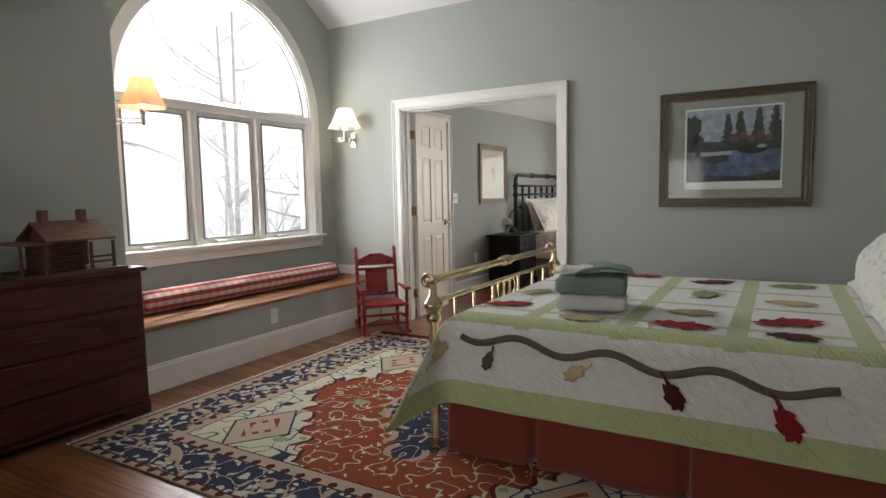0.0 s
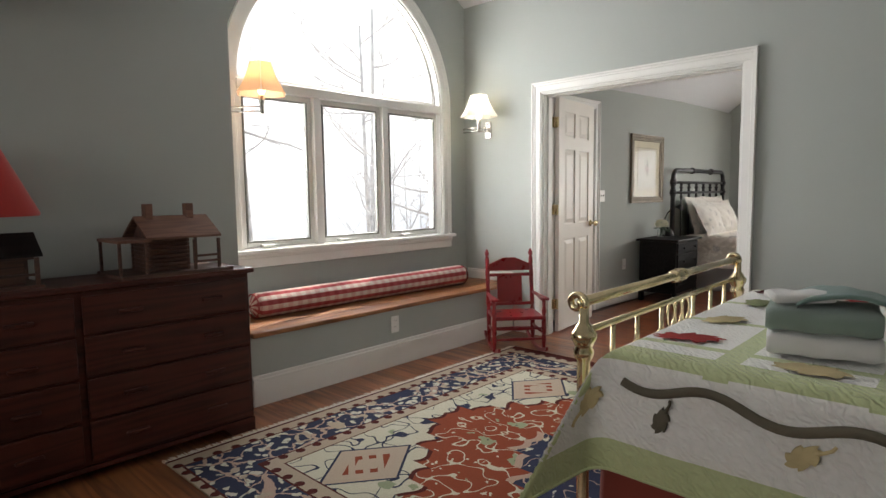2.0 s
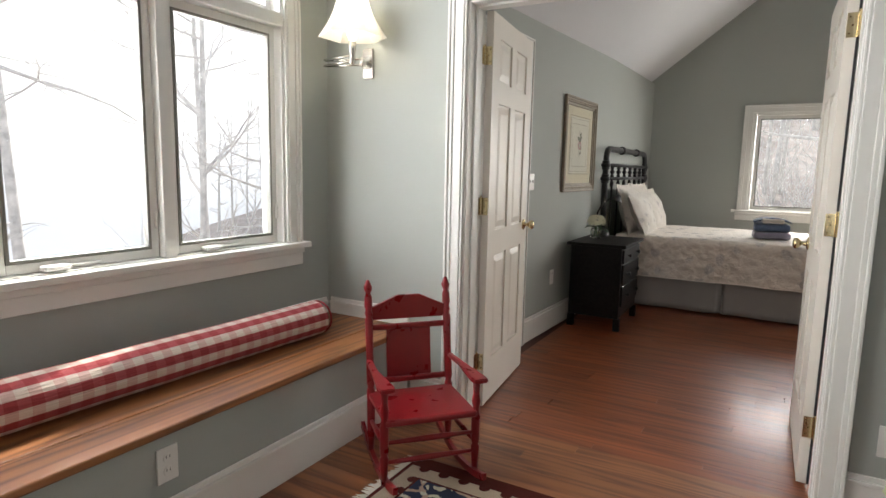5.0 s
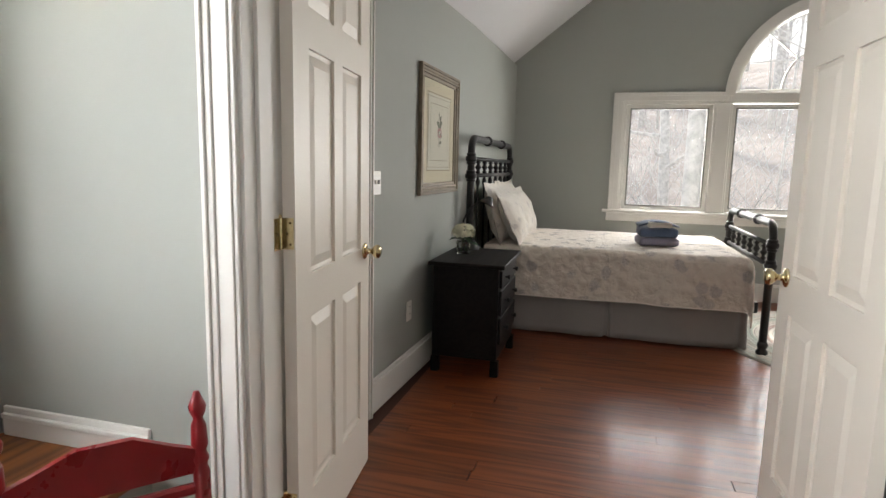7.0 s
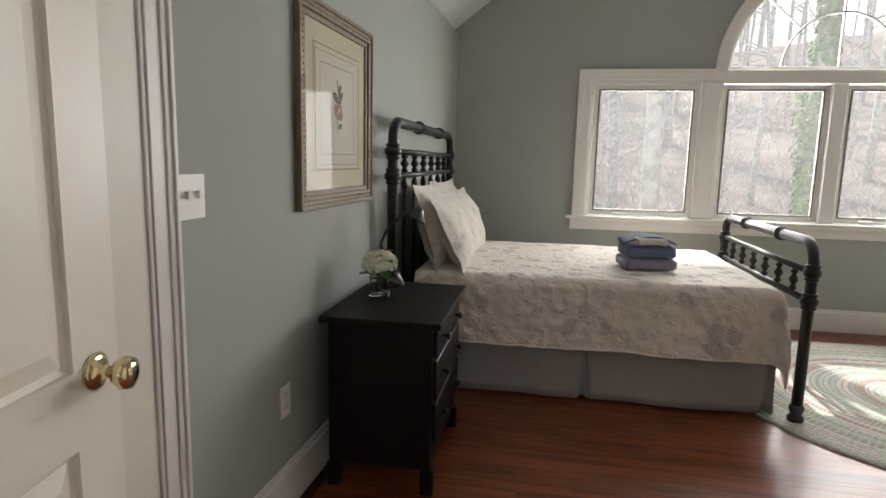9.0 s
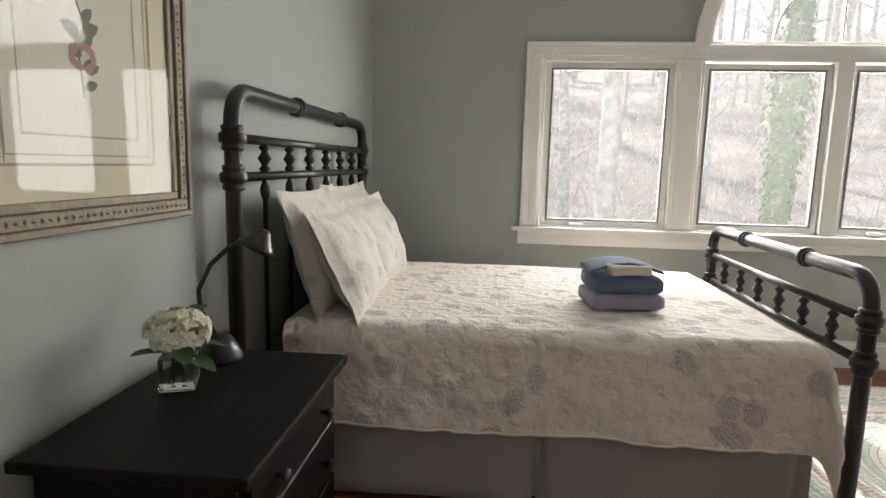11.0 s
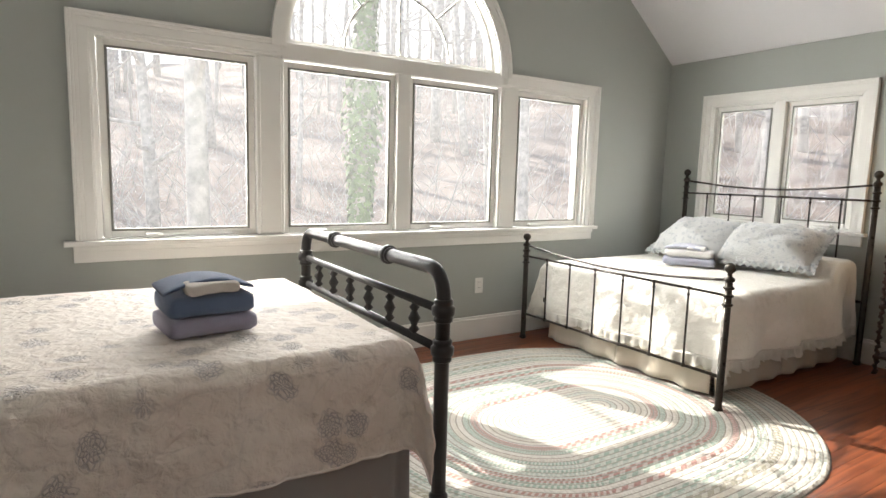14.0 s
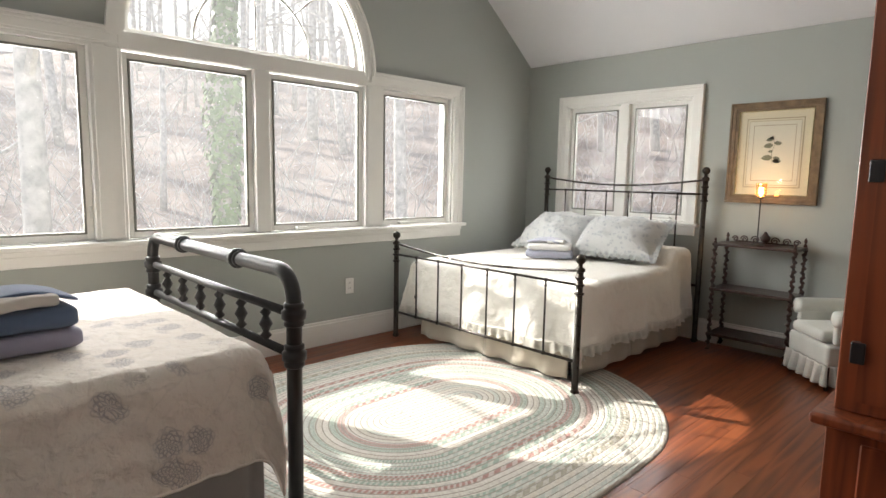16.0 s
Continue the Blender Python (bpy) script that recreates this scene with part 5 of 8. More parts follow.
def rail_end(name, x, ya, yb, top, z_curve, z_rail, z_low, label):
    root = tagged(new(name), label)
    root.parent = bedC
    for y in (ya, yb):
        bm = bmesh.new()
        lathe(bm, [(0.022, 0), (0.027, 0.008), (0.027, 0.02), (0.020, 0.03), (0.020, top - 0.10)], (x, y, 0), 14)
        part("post", bm, BRONZE, root, smooth=True)
    for y in (ya, yb):
        bm = bmesh.new()
        R = 0.030
        lathe(bm, [(0.020, top - 0.10), (0.028, top - 0.095), (0.028, top - 0.085), (0.014, top - 0.075), (0.012, top - 2 * R)] + [(R * math.sin(a), top - R - R * math.cos(a)) for a in (0.5, 0.9, 1.3, 1.7, 2.1, 2.5, 2.9, 3.1)], (x, y, 0), 16)
        part("finial", bm, BRONZE, root, "round ball finial", smooth=True)
        for z in (z_curve, z_rail, z_rail - 0.05, (z_curve + z_rail) / 2):
            bm = bmesh.new()
            ring(bm, (x, y, z), 0.029, 0.008)
            part("collar", bm, BRONZE, root, smooth=True)
    bm = bmesh.new()
    n = 20
    tube(bm, [(x, ya + (yb - ya) * i / n, z_curve - 0.055 * math.sin(math.pi * i / n)) for i in range(n + 1)], 0.008, 10)
    part("curved_rail", bm, BRONZE, root, "sagging top rail", smooth=True)
    bm = bmesh.new()
    tube(bm, [(x, ya, z_rail), (x, yb, z_rail)], 0.008, 10)
    part("rail", bm, BRONZE, root, smooth=True)
    bm = bmesh.new()
    tube(bm, [(x, ya, z_low), (x, yb, z_low)], 0.009, 10)
    part("rail", bm, BRONZE, root, smooth=True)
    for k in range(6):
        y = ya + (yb - ya) * (k + 1) / 7
        bm = bmesh.new()
        tube(bm, [(x, y, z_low), (x, y, z_rail)], 0.0065, 8)
        ring(bm, (x, y, z_rail), 0.013, 0.010)
        ring(bm, (x, y, z_low), 0.013, 0.012)
        ring(bm, (x, y, z_rail - 0.035), 0.010, 0.006)
        part("bar", bm, BRONZE, root, smooth=True)


rail_end("footboard", 0.78, 8.475, 10.135, 0.835, 0.74, 0.655, 0.20, "low footboard of thin bars")
rail_end("headboard", 2.49, 8.50, 9.98, 1.375, 1.275, 1.165, 0.45, "tall headboard of thin bars")
part("side_rail", boxes((0.87, 2.47, 8.56, 8.585, 0.26, 0.34), bevel=0.004), BRONZE, bedC)
part("side_rail", boxes((0.87, 2.47, 9.99, 10.025, 0.26, 0.34), bevel=0.004), BRONZE, bedC)
part("mattress", boxes((0.90, 2.44, 8.60, 10.0, 0.28, 0.60), bevel=0.05, seg=4), LINEN, bedC, "mattress under the white cover")
WQ = floral("white_coverlet", (0.80, 0.77, 0.70), (0.76, 0.73, 0.66), 9, 0.2, 0.35)
bm = cover(0.93, 2.40, 8.60, 10.0, 0.625, 0.40, 0.03, 0.40, 0.38, r=0.05, flare=0.12, wave=0.030, freq=13, puff=0.009, nu=130, nv=140, seed=4.0, kx=0.08, ky=0.10, tip=0.12, rise=lambda x: 0.125 * min(1.0, max(0.0, (x - 2.10) / 0.12)) ** 0.7)
spread = tagged(part("bedspread", bm, WQ, None, "white cotton coverlet with a ruffled hem, drawn over the pillows", smooth=True), category="bedspread")
binding(spread, WQ)
# scalloped ruffle along the hem
bm = bmesh.new()
edge_ = HEMS[-1]
prev = None
dist = 0.0
for p, q in zip(edge_, edge_[1:]):
    d = (q - p)
    nrm = Vector((d.y, -d.x, 0)).normalized() if d.length > 1e-6 else Vector((0, -1, 0))
    for j in range(4):
        c = p.lerp(q, j / 4)
        s_ = dist + d.length * j / 4
        off = 0.010 * math.sin(s_ * 95) + 0.006 * math.sin(s_ * 41 + 1)
        low_ = 0.048 + 0.016 * abs(math.sin(s_ * 34))
        row = [bm.verts.new(c + Vector((0, 0, 0.012)) + nrm * 0.001), bm.verts.new(c + nrm * (0.006 + off * 0.5) - Vector((0, 0, low_ * 0.5))), bm.verts.new(c + nrm * (0.008 + off * 1.3) - Vector((0, 0, low_)))]
        if prev:
            for k in range(2):
                bm.faces.new((prev[k], row[k], row[k + 1], prev[k + 1]))
        prev = row
    dist += d.length
bmesh.ops.solidify(bm, geom=bm.faces[:], thickness=0.003)
part("hem_ruffle", bm, WQ, spread, "scalloped ruffle sewn along the hem", smooth=True)
valance("gathered cream valance along the bed's side", CREAMSK, [(0.92, 8.62), (2.42, 8.62)], 0.03, 0.32, 0.016, 24, 2, flare=0.03)
valance("gathered cream valance behind the footboard", CREAMSK, [(0.92, 9.98), (0.92, 8.62)], 0.03, 0.32, -0.022, 24, 2, flare=0.03, flip=0.92)
TOILE = floral("grey_toile", (0.56, 0.57, 0.56), (0.36, 0.39, 0.42), 24, 0.26, 0.5, uvmap=False, quilt=False)
for i, (x, y, rz) in enumerate(((1.95, 9.60, 82), (1.95, 8.97, 97))):
    ob = part("pillow", pillow_mesh(0.64, 0.42, 0.30, 0.05, 0.014, n=44, seed=5 + i * 2.3), TOILE, None, "ruffled pillow in grey-blue toile, propped on the white coverlet", smooth=True)
    tagged(ob, category="pillow", group="ruffled pillows")
    ob.matrix_world = pose(x, y, 0.69, 56, 0, rz)
PALEBL = cloth("pale_blue_terry", (0.42, 0.43, 0.52), 0.9, TERRY)
towel("towel", "folded pale blue bath towel on the white coverlet", PALEBL, (1.80, 9.42, 0.633), 0.36, 0.27, 0.06, -60, 1)
towel("towel", "folded white towel on the pale blue towel", WHITET, (1.80, 9.42, 0.695), 0.33, 0.24, 0.05, -62, 1)
towel("hand_towel", "pale blue hand towel laid over the white towel", PALEBL, (1.80, 9.46, 0.746), 0.26, 0.18, 0.022, -70, 1, 0.015)
towel("washcloth", "small white washcloth on the stack", WHITET, (1.79, 9.36, 0.748), 0.13, 0.09, 0.025, -60, 1)

# ---- braided rug ----
BR = bpy.data.materials.new("braided_wool")
BR.use_nodes = True
nt = BR.node_tree
pb = nt.nodes["Principled BSDF"]
pb.inputs["Roughness"].default_value, pb.inputs["Specular IOR Level"].default_value = 0.95, 0.1
uvn = nt.nodes.new("ShaderNodeUVMap")
uvn.uv_map = "braid"
sep = nt.nodes.new("ShaderNodeSeparateXYZ")
nt.links.new(uvn.outputs[0], sep.inputs[0])
rb = random.Random(21)
pal = ((0.62, 0.58, 0.50), (0.34, 0.41, 0.35), (0.56, 0.52, 0.45), (0.40, 0.25, 0.22), (0.60, 0.57, 0.51), (0.38, 0.36, 0.29), (0.48, 0.51, 0.46), (0.63, 0.60, 0.54))
stops = []
for i in range(30):
    stops.append(((i + 0.5) / 30, pal[(i * 5 + rb.randrange(3)) % 8]))
c1 = ramp(nt, stops, sep.outputs["Y"], "CONSTANT")
brk = nt.nodes.new("ShaderNodeTexWave")
brk.wave_type, brk.bands_direction = "BANDS", "DIAGONAL"
brk.inputs["Scale"].default_value, brk.inputs["Distortion"].default_value = 11.0, 1.0
mpb = nt.nodes.new("ShaderNodeMapping")
mpb.inputs["Scale"].default_value = (1.0, 1.2, 1)
nt.links.new(uvn.outputs[0], mpb.inputs[0])
nt.links.new(mpb.outputs[0], brk.inputs["Vector"])
vb = nt.nodes.new("ShaderNodeTexVoronoi")
vb.inputs["Scale"].default_value = 55
cob = nt.nodes.new("ShaderNodeTexCoord")
nt.links.new(cob.outputs["Object"], vb.inputs["Vector"])


def braid_node(op, a, b=None):
    m = nt.nodes.new("ShaderNodeMath")
    m.operation = op
    for i, v in enumerate((a, b)):
        if isinstance(v, (int, float)):
            m.inputs[i].default_value = v
        elif v is not None:
            nt.links.new(v, m.inputs[i])
    return m.outputs[0]


row_ = braid_node("FLOOR", braid_node("MULTIPLY", sep.outputs["Y"], 34))
slant = braid_node("ADD", braid_node("MULTIPLY", sep.outputs["X"], 17.0), braid_node("MULTIPLY", row_, 2.3))
strand = braid_node("GREATER_THAN", braid_node("SINE", braid_node("ADD", slant, braid_node("MULTIPLY", sep.outputs["Y"], 107.0))), 0.1)
joint = braid_node("LESS_THAN", braid_node("ABSOLUTE", braid_node("SUBTRACT", braid_node("FRACT", braid_node("MULTIPLY", sep.outputs["Y"], 34)), 0.5)), 0.40)
ms = nt.nodes.new("ShaderNodeMix")
ms.data_type = "RGBA"
nt.links.new(braid_node("MULTIPLY", strand, 0.56), ms.inputs[0])
nt.links.new(c1, ms.inputs[6])
ms.inputs[7].default_value = (0.64, 0.62, 0.56, 1)
mj = nt.nodes.new("ShaderNodeMix")
mj.data_type = "RGBA"
nt.links.new(joint, mj.inputs[0])
mj.inputs[6].default_value = (0.34, 0.32, 0.28, 1)
nt.links.new(ms.outputs[2], mj.inputs[7])
mb = nt.nodes.new("ShaderNodeMix")
mb.data_type, mb.blend_type = "RGBA", "MULTIPLY"
mb.inputs[0].default_value = 0.40
nt.links.new(mj.outputs[2], mb.inputs[6])
vr = ramp(nt, [(0.0, (1, 1, 1)), (0.6, (0.82, 0.80, 0.80)), (1.0, (0.55, 0.52, 0.52))], vb.outputs["Distance"])
nt.links.new(vr, mb.inputs[7])
nt.links.new(mb.outputs[2], pb.inputs["Base Color"])
bpb = nt.nodes.new("ShaderNodeBump")
bpb.inputs["Strength"].default_value, bpb.inputs["Distance"].default_value = 0.8, 0.006
bpb.invert = True
nt.links.new(vb.outputs["Distance"], bpb.inputs["Height"])
nt.links.new(bpb.outputs[0], pb.inputs["Normal"])
bm = bmesh.new()
uvl = bm.loops.layers.uv.new("braid")
NB, NT = 34, 120
RX0, RR = 0.25, 1.085
rows = []
for i in range(NB * 3 + 1):
    d = RR * i / (NB * 3)
    z = 0.010 + 0.004 * (0, 1, 1)[i % 3] if i < NB * 3 else 0.001
    row = []
    for k in range(NT):
        a = 2 * math.pi * k / NT
        cx = RX0 * max(-1, min(1, math.cos(a) * 5))
        row.append(bm.verts.new((cx + d * math.cos(a), 8.85 + d * math.sin(a), z)))
    rows.append(row)
for i, (a, b) in enumerate(zip(rows, rows[1:])):
    for k in range(NT):
        f = bm.faces.new((a[k], b[k], b[(k + 1) % NT], a[(k + 1) % NT]))
        for lp, (ii, kk) in zip(f.loops, ((i, k), (i + 1, k), (i + 1, k + 1), (i, k + 1))):
            lp[uvl].uv = (kk / NT * 60, (ii + 0.02) / (NB * 3))
rg = part("braided_rug", bm, BR, None, "oval braided rug, cream, sage and rust, on the oak floor", smooth=True)
tagged(rg, category="rug")

# ---- small stand, lamp, armchair, cabinet ----
DARKW = wood("dark_walnut", (0.012, 0.005, 0.004), (0.042, 0.015, 0.010), 0.32, axis=1, coat=0.25)
et = thing("etagere", "dark walnut three-tier stand with twisted posts against the wall", "shelf", (2.42, 8.06, 0))
for z in (0.13, 0.47, 0.80):
    part("shelf", boxes((-0.14, 0.13, -0.275, 0.275, z, z + 0.020), bevel=0.005, seg=2), DARKW, et)
for x in (-0.115, 0.115):
    for y in (-0.26, 0.26):
        bm = bmesh.new()
        for z0, z1 in ((0.02, 0.13), (0.148, 0.47), (0.488, 0.80)):
            n = int((z1 - z0) / 0.008)
            pr = []
            for i in range(n + 1):
                z = z0 + (z1 - z0) * i / n
                edge = min(i, n - i)
                pr.append((0.017 if edge < 2 else 0.0135 + 0.0045 * math.sin(z * 190), z))
            lathe(bm, pr, (x, y, 0), 8)
        # a twist: shift each ring round the axis
        for v in bm.verts:
            a = v.co.z * 110
            v.co.x += 0.005 * math.cos(a)
            v.co.y += 0.005 * math.sin(a)
        lathe(bm, [(0.010, 0.818), (0.013, 0.83), (0.006, 0.845), (0.012, 0.86), (0.008, 0.875), (0.002, 0.885)] if x > 0 else [(0.010, 0.818), (0.012, 0.825), (0.005, 0.835), (0.010, 0.846), (0.002, 0.858)], (x, y, 0), 10)
        part("post", bm, DARKW, et, "twisted turned post", smooth=True)
bm = bmesh.new()
for s in (-1, 1):
    for c, r in ((0.065, 0.030), (0.14, 0.027), (0.205, 0.022)):
        pts = [(0.115, s * (c + r * (1 - k / 26) * math.cos(k * 0.45)), 0.843 + r * (1 - k / 26) * math.sin(k * 0.45)) for k in range(22)]
        tube(bm, pts, 0.005, 6)
tube(bm, [(0.115, -0.2, 0.826), (0.115, 0.2, 0.826)], 0.006, 6)
lathe(bm, [(0.004, 0.82), (0.03, 0.84), (0.036, 0.865), (0.02, 0.885), (0.012, 0.90), (0.003, 0.91)], (0.115, 0, 0), 10)
part("gallery", bm, DARKW, et, "carved scrolled back rail", smooth=True)
cl = thing("candle_lamp", "slim lamp with a small lit glass shade on the walnut stand", "lamp", (2.40, 8.07, 0.819))
bm = bmesh.new()
lathe(bm, [(0.045, 0), (0.046, 0.006), (0.02, 0.014), (0.007, 0.025)], n=16)
part("base", bm, BLACKM, cl, smooth=True)
bm = bmesh.new()
lathe(bm, [(0.0045, 0.02), (0.0045, 0.325), (0.012, 0.33), (0.024, 0.335), (0.024, 0.34)], n=10)
part("stem", bm, BLACKM, cl, smooth=True)
BULB = mat("warm_bulb", (1.0, 0.62, 0.28), 0.5, emit=14.0)
AMBER = mat("amber_glass", (1.0, 0.72, 0.42), 0.15, trans=0.9)
bm = bmesh.new()
lathe(bm, [(0.030, 0.342), (0.036, 0.37), (0.037, 0.44), (0.035, 0.44), (0.034, 0.37), (0.028, 0.344)], n=18)
o = part("shade", bm, AMBER, cl, "amber glass cylinder shade", smooth=True)
o.visible_shadow = False
bm = bmesh.new()
lathe(bm, [(0.008, 0.345), (0.016, 0.37), (0.018, 0.39), (0.008, 0.42), (0.002, 0.428)], n=12)
part("bulb", bm, BULB, cl, "glowing bulb", smooth=True)
lp = new("lamp_glow", bpy.data.lights.new("lamp_glow", "POINT"))
lp.data.energy, lp.data.color, lp.data.shadow_soft_size = 1.0, (1.0, 0.62, 0.3), 0.02
lp.location = (2.36, 8.07, 1.275)

WHITEUP = cloth("white_upholstery", (0.66, 0.66, 0.61), 0.35, 260)
ac = thing("armchair", "low white slipcovered armchair with rolled arms and a pleated skirt", "armchair", (2.27, 7.50, 0), 225)
ac.scale = (0.7, 0.7, 0.80)
part("seat", boxes((-0.30, 0.30, -0.28, 0.30, 0.19, 0.36), bevel=0.03, seg=3), WHITEUP, ac)
part("seat_cushion", boxes((-0.235, 0.235, -0.30, 0.24, 0.362, 0.46), bevel=0.04, seg=4), WHITEUP, ac, "plump white seat cushion", smooth=True)
for s in (-1, 1):
    bm = bmesh.new()
    box(bm, s * 0.27 - 0.03, s * 0.27 + 0.03, -0.22, 0.26, 0.36, 0.56, bevel=0.02, seg=2)
    lathe(bm, [(0.03, -0.25), (0.062, -0.235), (0.066, -0.2), (0.066, 0.26), (0.04, 0.28)], (s * 0.29, 0, 0.565), 18, "y")
    part("arm", bm, WHITEUP, ac, "rolled arm", smooth=True)
part("backrest", boxes((-0.30, 0.30, 0.20, 0.34, 0.36, 0.86), bevel=0.06, seg=4), WHITEUP, ac, smooth=True)
bm = skirt([(-0.31, 0.30), (-0.31, -0.29), (0.31, -0.29), (0.31, 0.30)], 0.045, 0.20, 0.010, 30, pleats=tuple(0.1 + 0.115 * i for i in range(15)), flare=0.03, step=0.008)
part("skirt", bm, WHITEUP, ac, "box-pleated white skirt", smooth=True)
for x in (-0.27, 0.27):
    for y in (-0.25, 0.27):
        bm = bmesh.new()
        lathe(bm, [(0.012, 0), (0.018, 0.01), (0.022, 0.19)], (x, y, 0), 10)
        part("leg", bm, DARKW, ac, "small turned wooden foot")

PINE = wood("orange_pine", (0.10, 0.018, 0.006), (0.22, 0.05, 0.016), 0.35, axis=2, coat=0.35)
cb = thing("cabinet", "tall orange-brown pine cupboard with black iron hinges", "cabinet", (0.0, 0.0, 0))
part("base_cabinet", boxes((0.14, 0.70, 5.95, 7.09, 0.0, 0.47), bevel=0.004), PINE, cb)
part("ledge", boxes((0.08, 0.72, 5.90, 7.13, 0.472, 0.512), bevel=0.014, seg=4), PINE, cb, "rounded ledge moulding")
part("upper_case", boxes((0.17, 0.70, 5.98, 7.08, 0.514, 2.05), bevel=0.004), PINE, cb)
part("cornice", boxes((0.10, 0.74, 5.91, 7.12, 2.052, 2.12), bevel=0.015, seg=3), PINE, cb)
for y0, y1 in ((6.02, 6.50), (6.51, 7.02)):
    d = part("cupboard_door", slab(rect(y0, y1, 0.56, 2.0), [rect(y0 + 0.08, y1 - 0.08, 0.66, 1.90)], "x", 0.145, 0.168), PINE, cb)
    part("door_panel", boxes((0.156, 0.168, y0 + 0.0805, y1 - 0.0805, 0.6605, 1.8995)), PINE, d)
for z in (0.72, 1.30, 1.84):
    part("hinge", boxes((0.137, 0.168, 7.005, 7.045, z - 0.035, z + 0.035), bevel=0.003), BLACKM, cb, "black iron hinge")
for y0, y1 in ((6.0, 6.48), (6.51, 6.99)):
    part("base_door", boxes((0.124, 0.139, y0, y1, 0.06, 0.43), bevel=0.006), PINE, cb)


# ---- room one: brass bed with an appliqued quilt ----
bedB = thing("brass_bed", "polished brass bed with low scrolled footboard under an appliqued quilt", "bed")
foot = tagged(new("footboard"), "polished brass footboard with scrolled ends")
foot.parent = bedB
BX, BY0, BY1 = -1.37, 2.93, 4.64
for y in (BY0, BY1):
    bm = bmesh.new()
    lathe(bm, [(0.020, 0.0), (0.030, 0.012), (0.034, 0.03), (0.024, 0.045), (0.030, 0.06), (0.030, 0.072), (0.023, 0.085), (0.022, 0.40), (0.024, 0.42), (0.033, 0.435), (0.036, 0.45), (0.028, 0.465), (0.034, 0.48), (0.026, 0.49),
               (0.024, 0.50), (0.024, 0.62), (0.034, 0.635), (0.038, 0.655), (0.030, 0.67), (0.036, 0.685), (0.046, 0.705), (0.046, 0.72), (0.034, 0.735), (0.026, 0.75), (0.018, 0.76), (0.017, 0.81)], (BX, y, 0), 18)
    part("post", bm, BRASS, foot, "turned brass post", smooth=True)
    bm = bmesh.new()
    s = -1 if y < 3.5 else 1
    pts = [(BX, y, 0.80)]
    for k in range(22):
        a = -0.2 + k * 0.36
        r = 0.036 * (1 - k / 30)
        pts.append((BX - 0.028 + r * math.cos(a), y + s * 0.0, 0.825 + r * math.sin(a)))
    tube(bm, pts, 0.013, 10)
    part("scroll", bm, BRASS, foot, "rolled brass scroll", smooth=True)
bm = bmesh.new()
tube(bm, [(BX - 0.005, BY0, 0.832), (BX - 0.005, BY1, 0.832)], 0.019, 14)
part("top_rail", bm, BRASS, foot, smooth=True)
bm = bmesh.new()
lathe(bm, [(0.018, 3.72), (0.030, 3.735), (0.030, 3.745), (0.024, 3.755), (0.034, 3.785), (0.024, 3.815), (0.030, 3.825), (0.030, 3.835), (0.018, 3.85)], (BX - 0.005, 0, 0.832), 18, "y")
part("knuckle", bm, BRASS, foot, "brass ball knuckle", smooth=True)
bm = bmesh.new()
tube(bm, [(BX, BY0, 0.725), (BX, BY1, 0.725)], 0.012, 12)
part("rail", bm, BRASS, foot, smooth=True)
bm = bmesh.new()
tube(bm, [(BX, BY0, 0.33), (BX, BY1, 0.33)], 0.014, 12)
part("rail", bm, BRASS, foot, smooth=True)
for k, y in enumerate((3.15, 3.36, 3.60, 3.97, 4.21, 4.42)):
    bm = bmesh.new()
    if k % 2 == 0 and k != 2:
        tube(bm, [(BX, y, 0.33), (BX, y, 0.725)], 0.010, 10)
    else:
        lathe(bm, [(0.010, 0.33), (0.010, 0.55), (0.018, 0.565), (0.023, 0.585), (0.018, 0.605), (0.010, 0.62), (0.010, 0.725)], (BX, y, 0), 12)
    part("spindle", bm, BRASS, foot, smooth=True)
for y in (3.70, 3.785, 3.87):
    bm = bmesh.new()
    n = 24
    tube(bm, [(BX, y + 0.038 * math.cos(2 * math.pi * k / n), 0.66 + 0.058 * math.sin(2 * math.pi * k / n)) for k in range(n)], 0.007, 8, closed=True)
    part("oval_loop", bm, BRASS, foot, "brass oval loop", smooth=True)
head = tagged(new("headboard"), "taller brass headboard")
head.parent = bedB
for y in (BY0, BY1):
    bm = bmesh.new()
    lathe(bm, [(0.02, 0), (0.03, 0.02), (0.022, 0.05), (0.022, 1.2), (0.035, 1.22), (0.02, 1.26)], (0.90, y, 0), 16)
    part("post", bm, BRASS, head, smooth=True)
for z in (0.6, 1.18):
    bm = bmesh.new()
    tube(bm, [(0.90, BY0, z), (0.90, BY1, z)], 0.018, 12)
    part("rail", bm, BRASS, head, smooth=True)
part("side_rail", boxes((-1.34, 0.88, 3.03, 3.055, 0.26, 0.34), bevel=0.004), CHERRY, bedB, "dark wooden side rail")
part("side_rail", boxes((-1.34, 0.88, 4.54, 4.565, 0.26, 0.34), bevel=0.004), CHERRY, bedB, "dark wooden side rail")
part("mattress", boxes((-1.28, 0.84, 3.06, 4.53, 0.28, 0.62), bevel=0.05, seg=4), LINEN, bedB, "deep mattress under the quilt")

# quilt: white ground, green sashing and hem, quilting lines
QW = bpy.data.materials.new("applique_quilt")
QW.use_nodes = True
nt = QW.node_tree
pb = nt.nodes["Principled BSDF"]
pb.inputs["Roughness"].default_value, pb.inputs["Specular IOR Level"].default_value, pb.inputs["Sheen Weight"].default_value = 0.9, 0.15, 0.2
uvn = nt.nodes.new("ShaderNodeUVMap")
uvn.uv_map = "cloth"
sp = nt.nodes.new("ShaderNodeSeparateXYZ")
nt.links.new(uvn.outputs[0], sp.inputs[0])


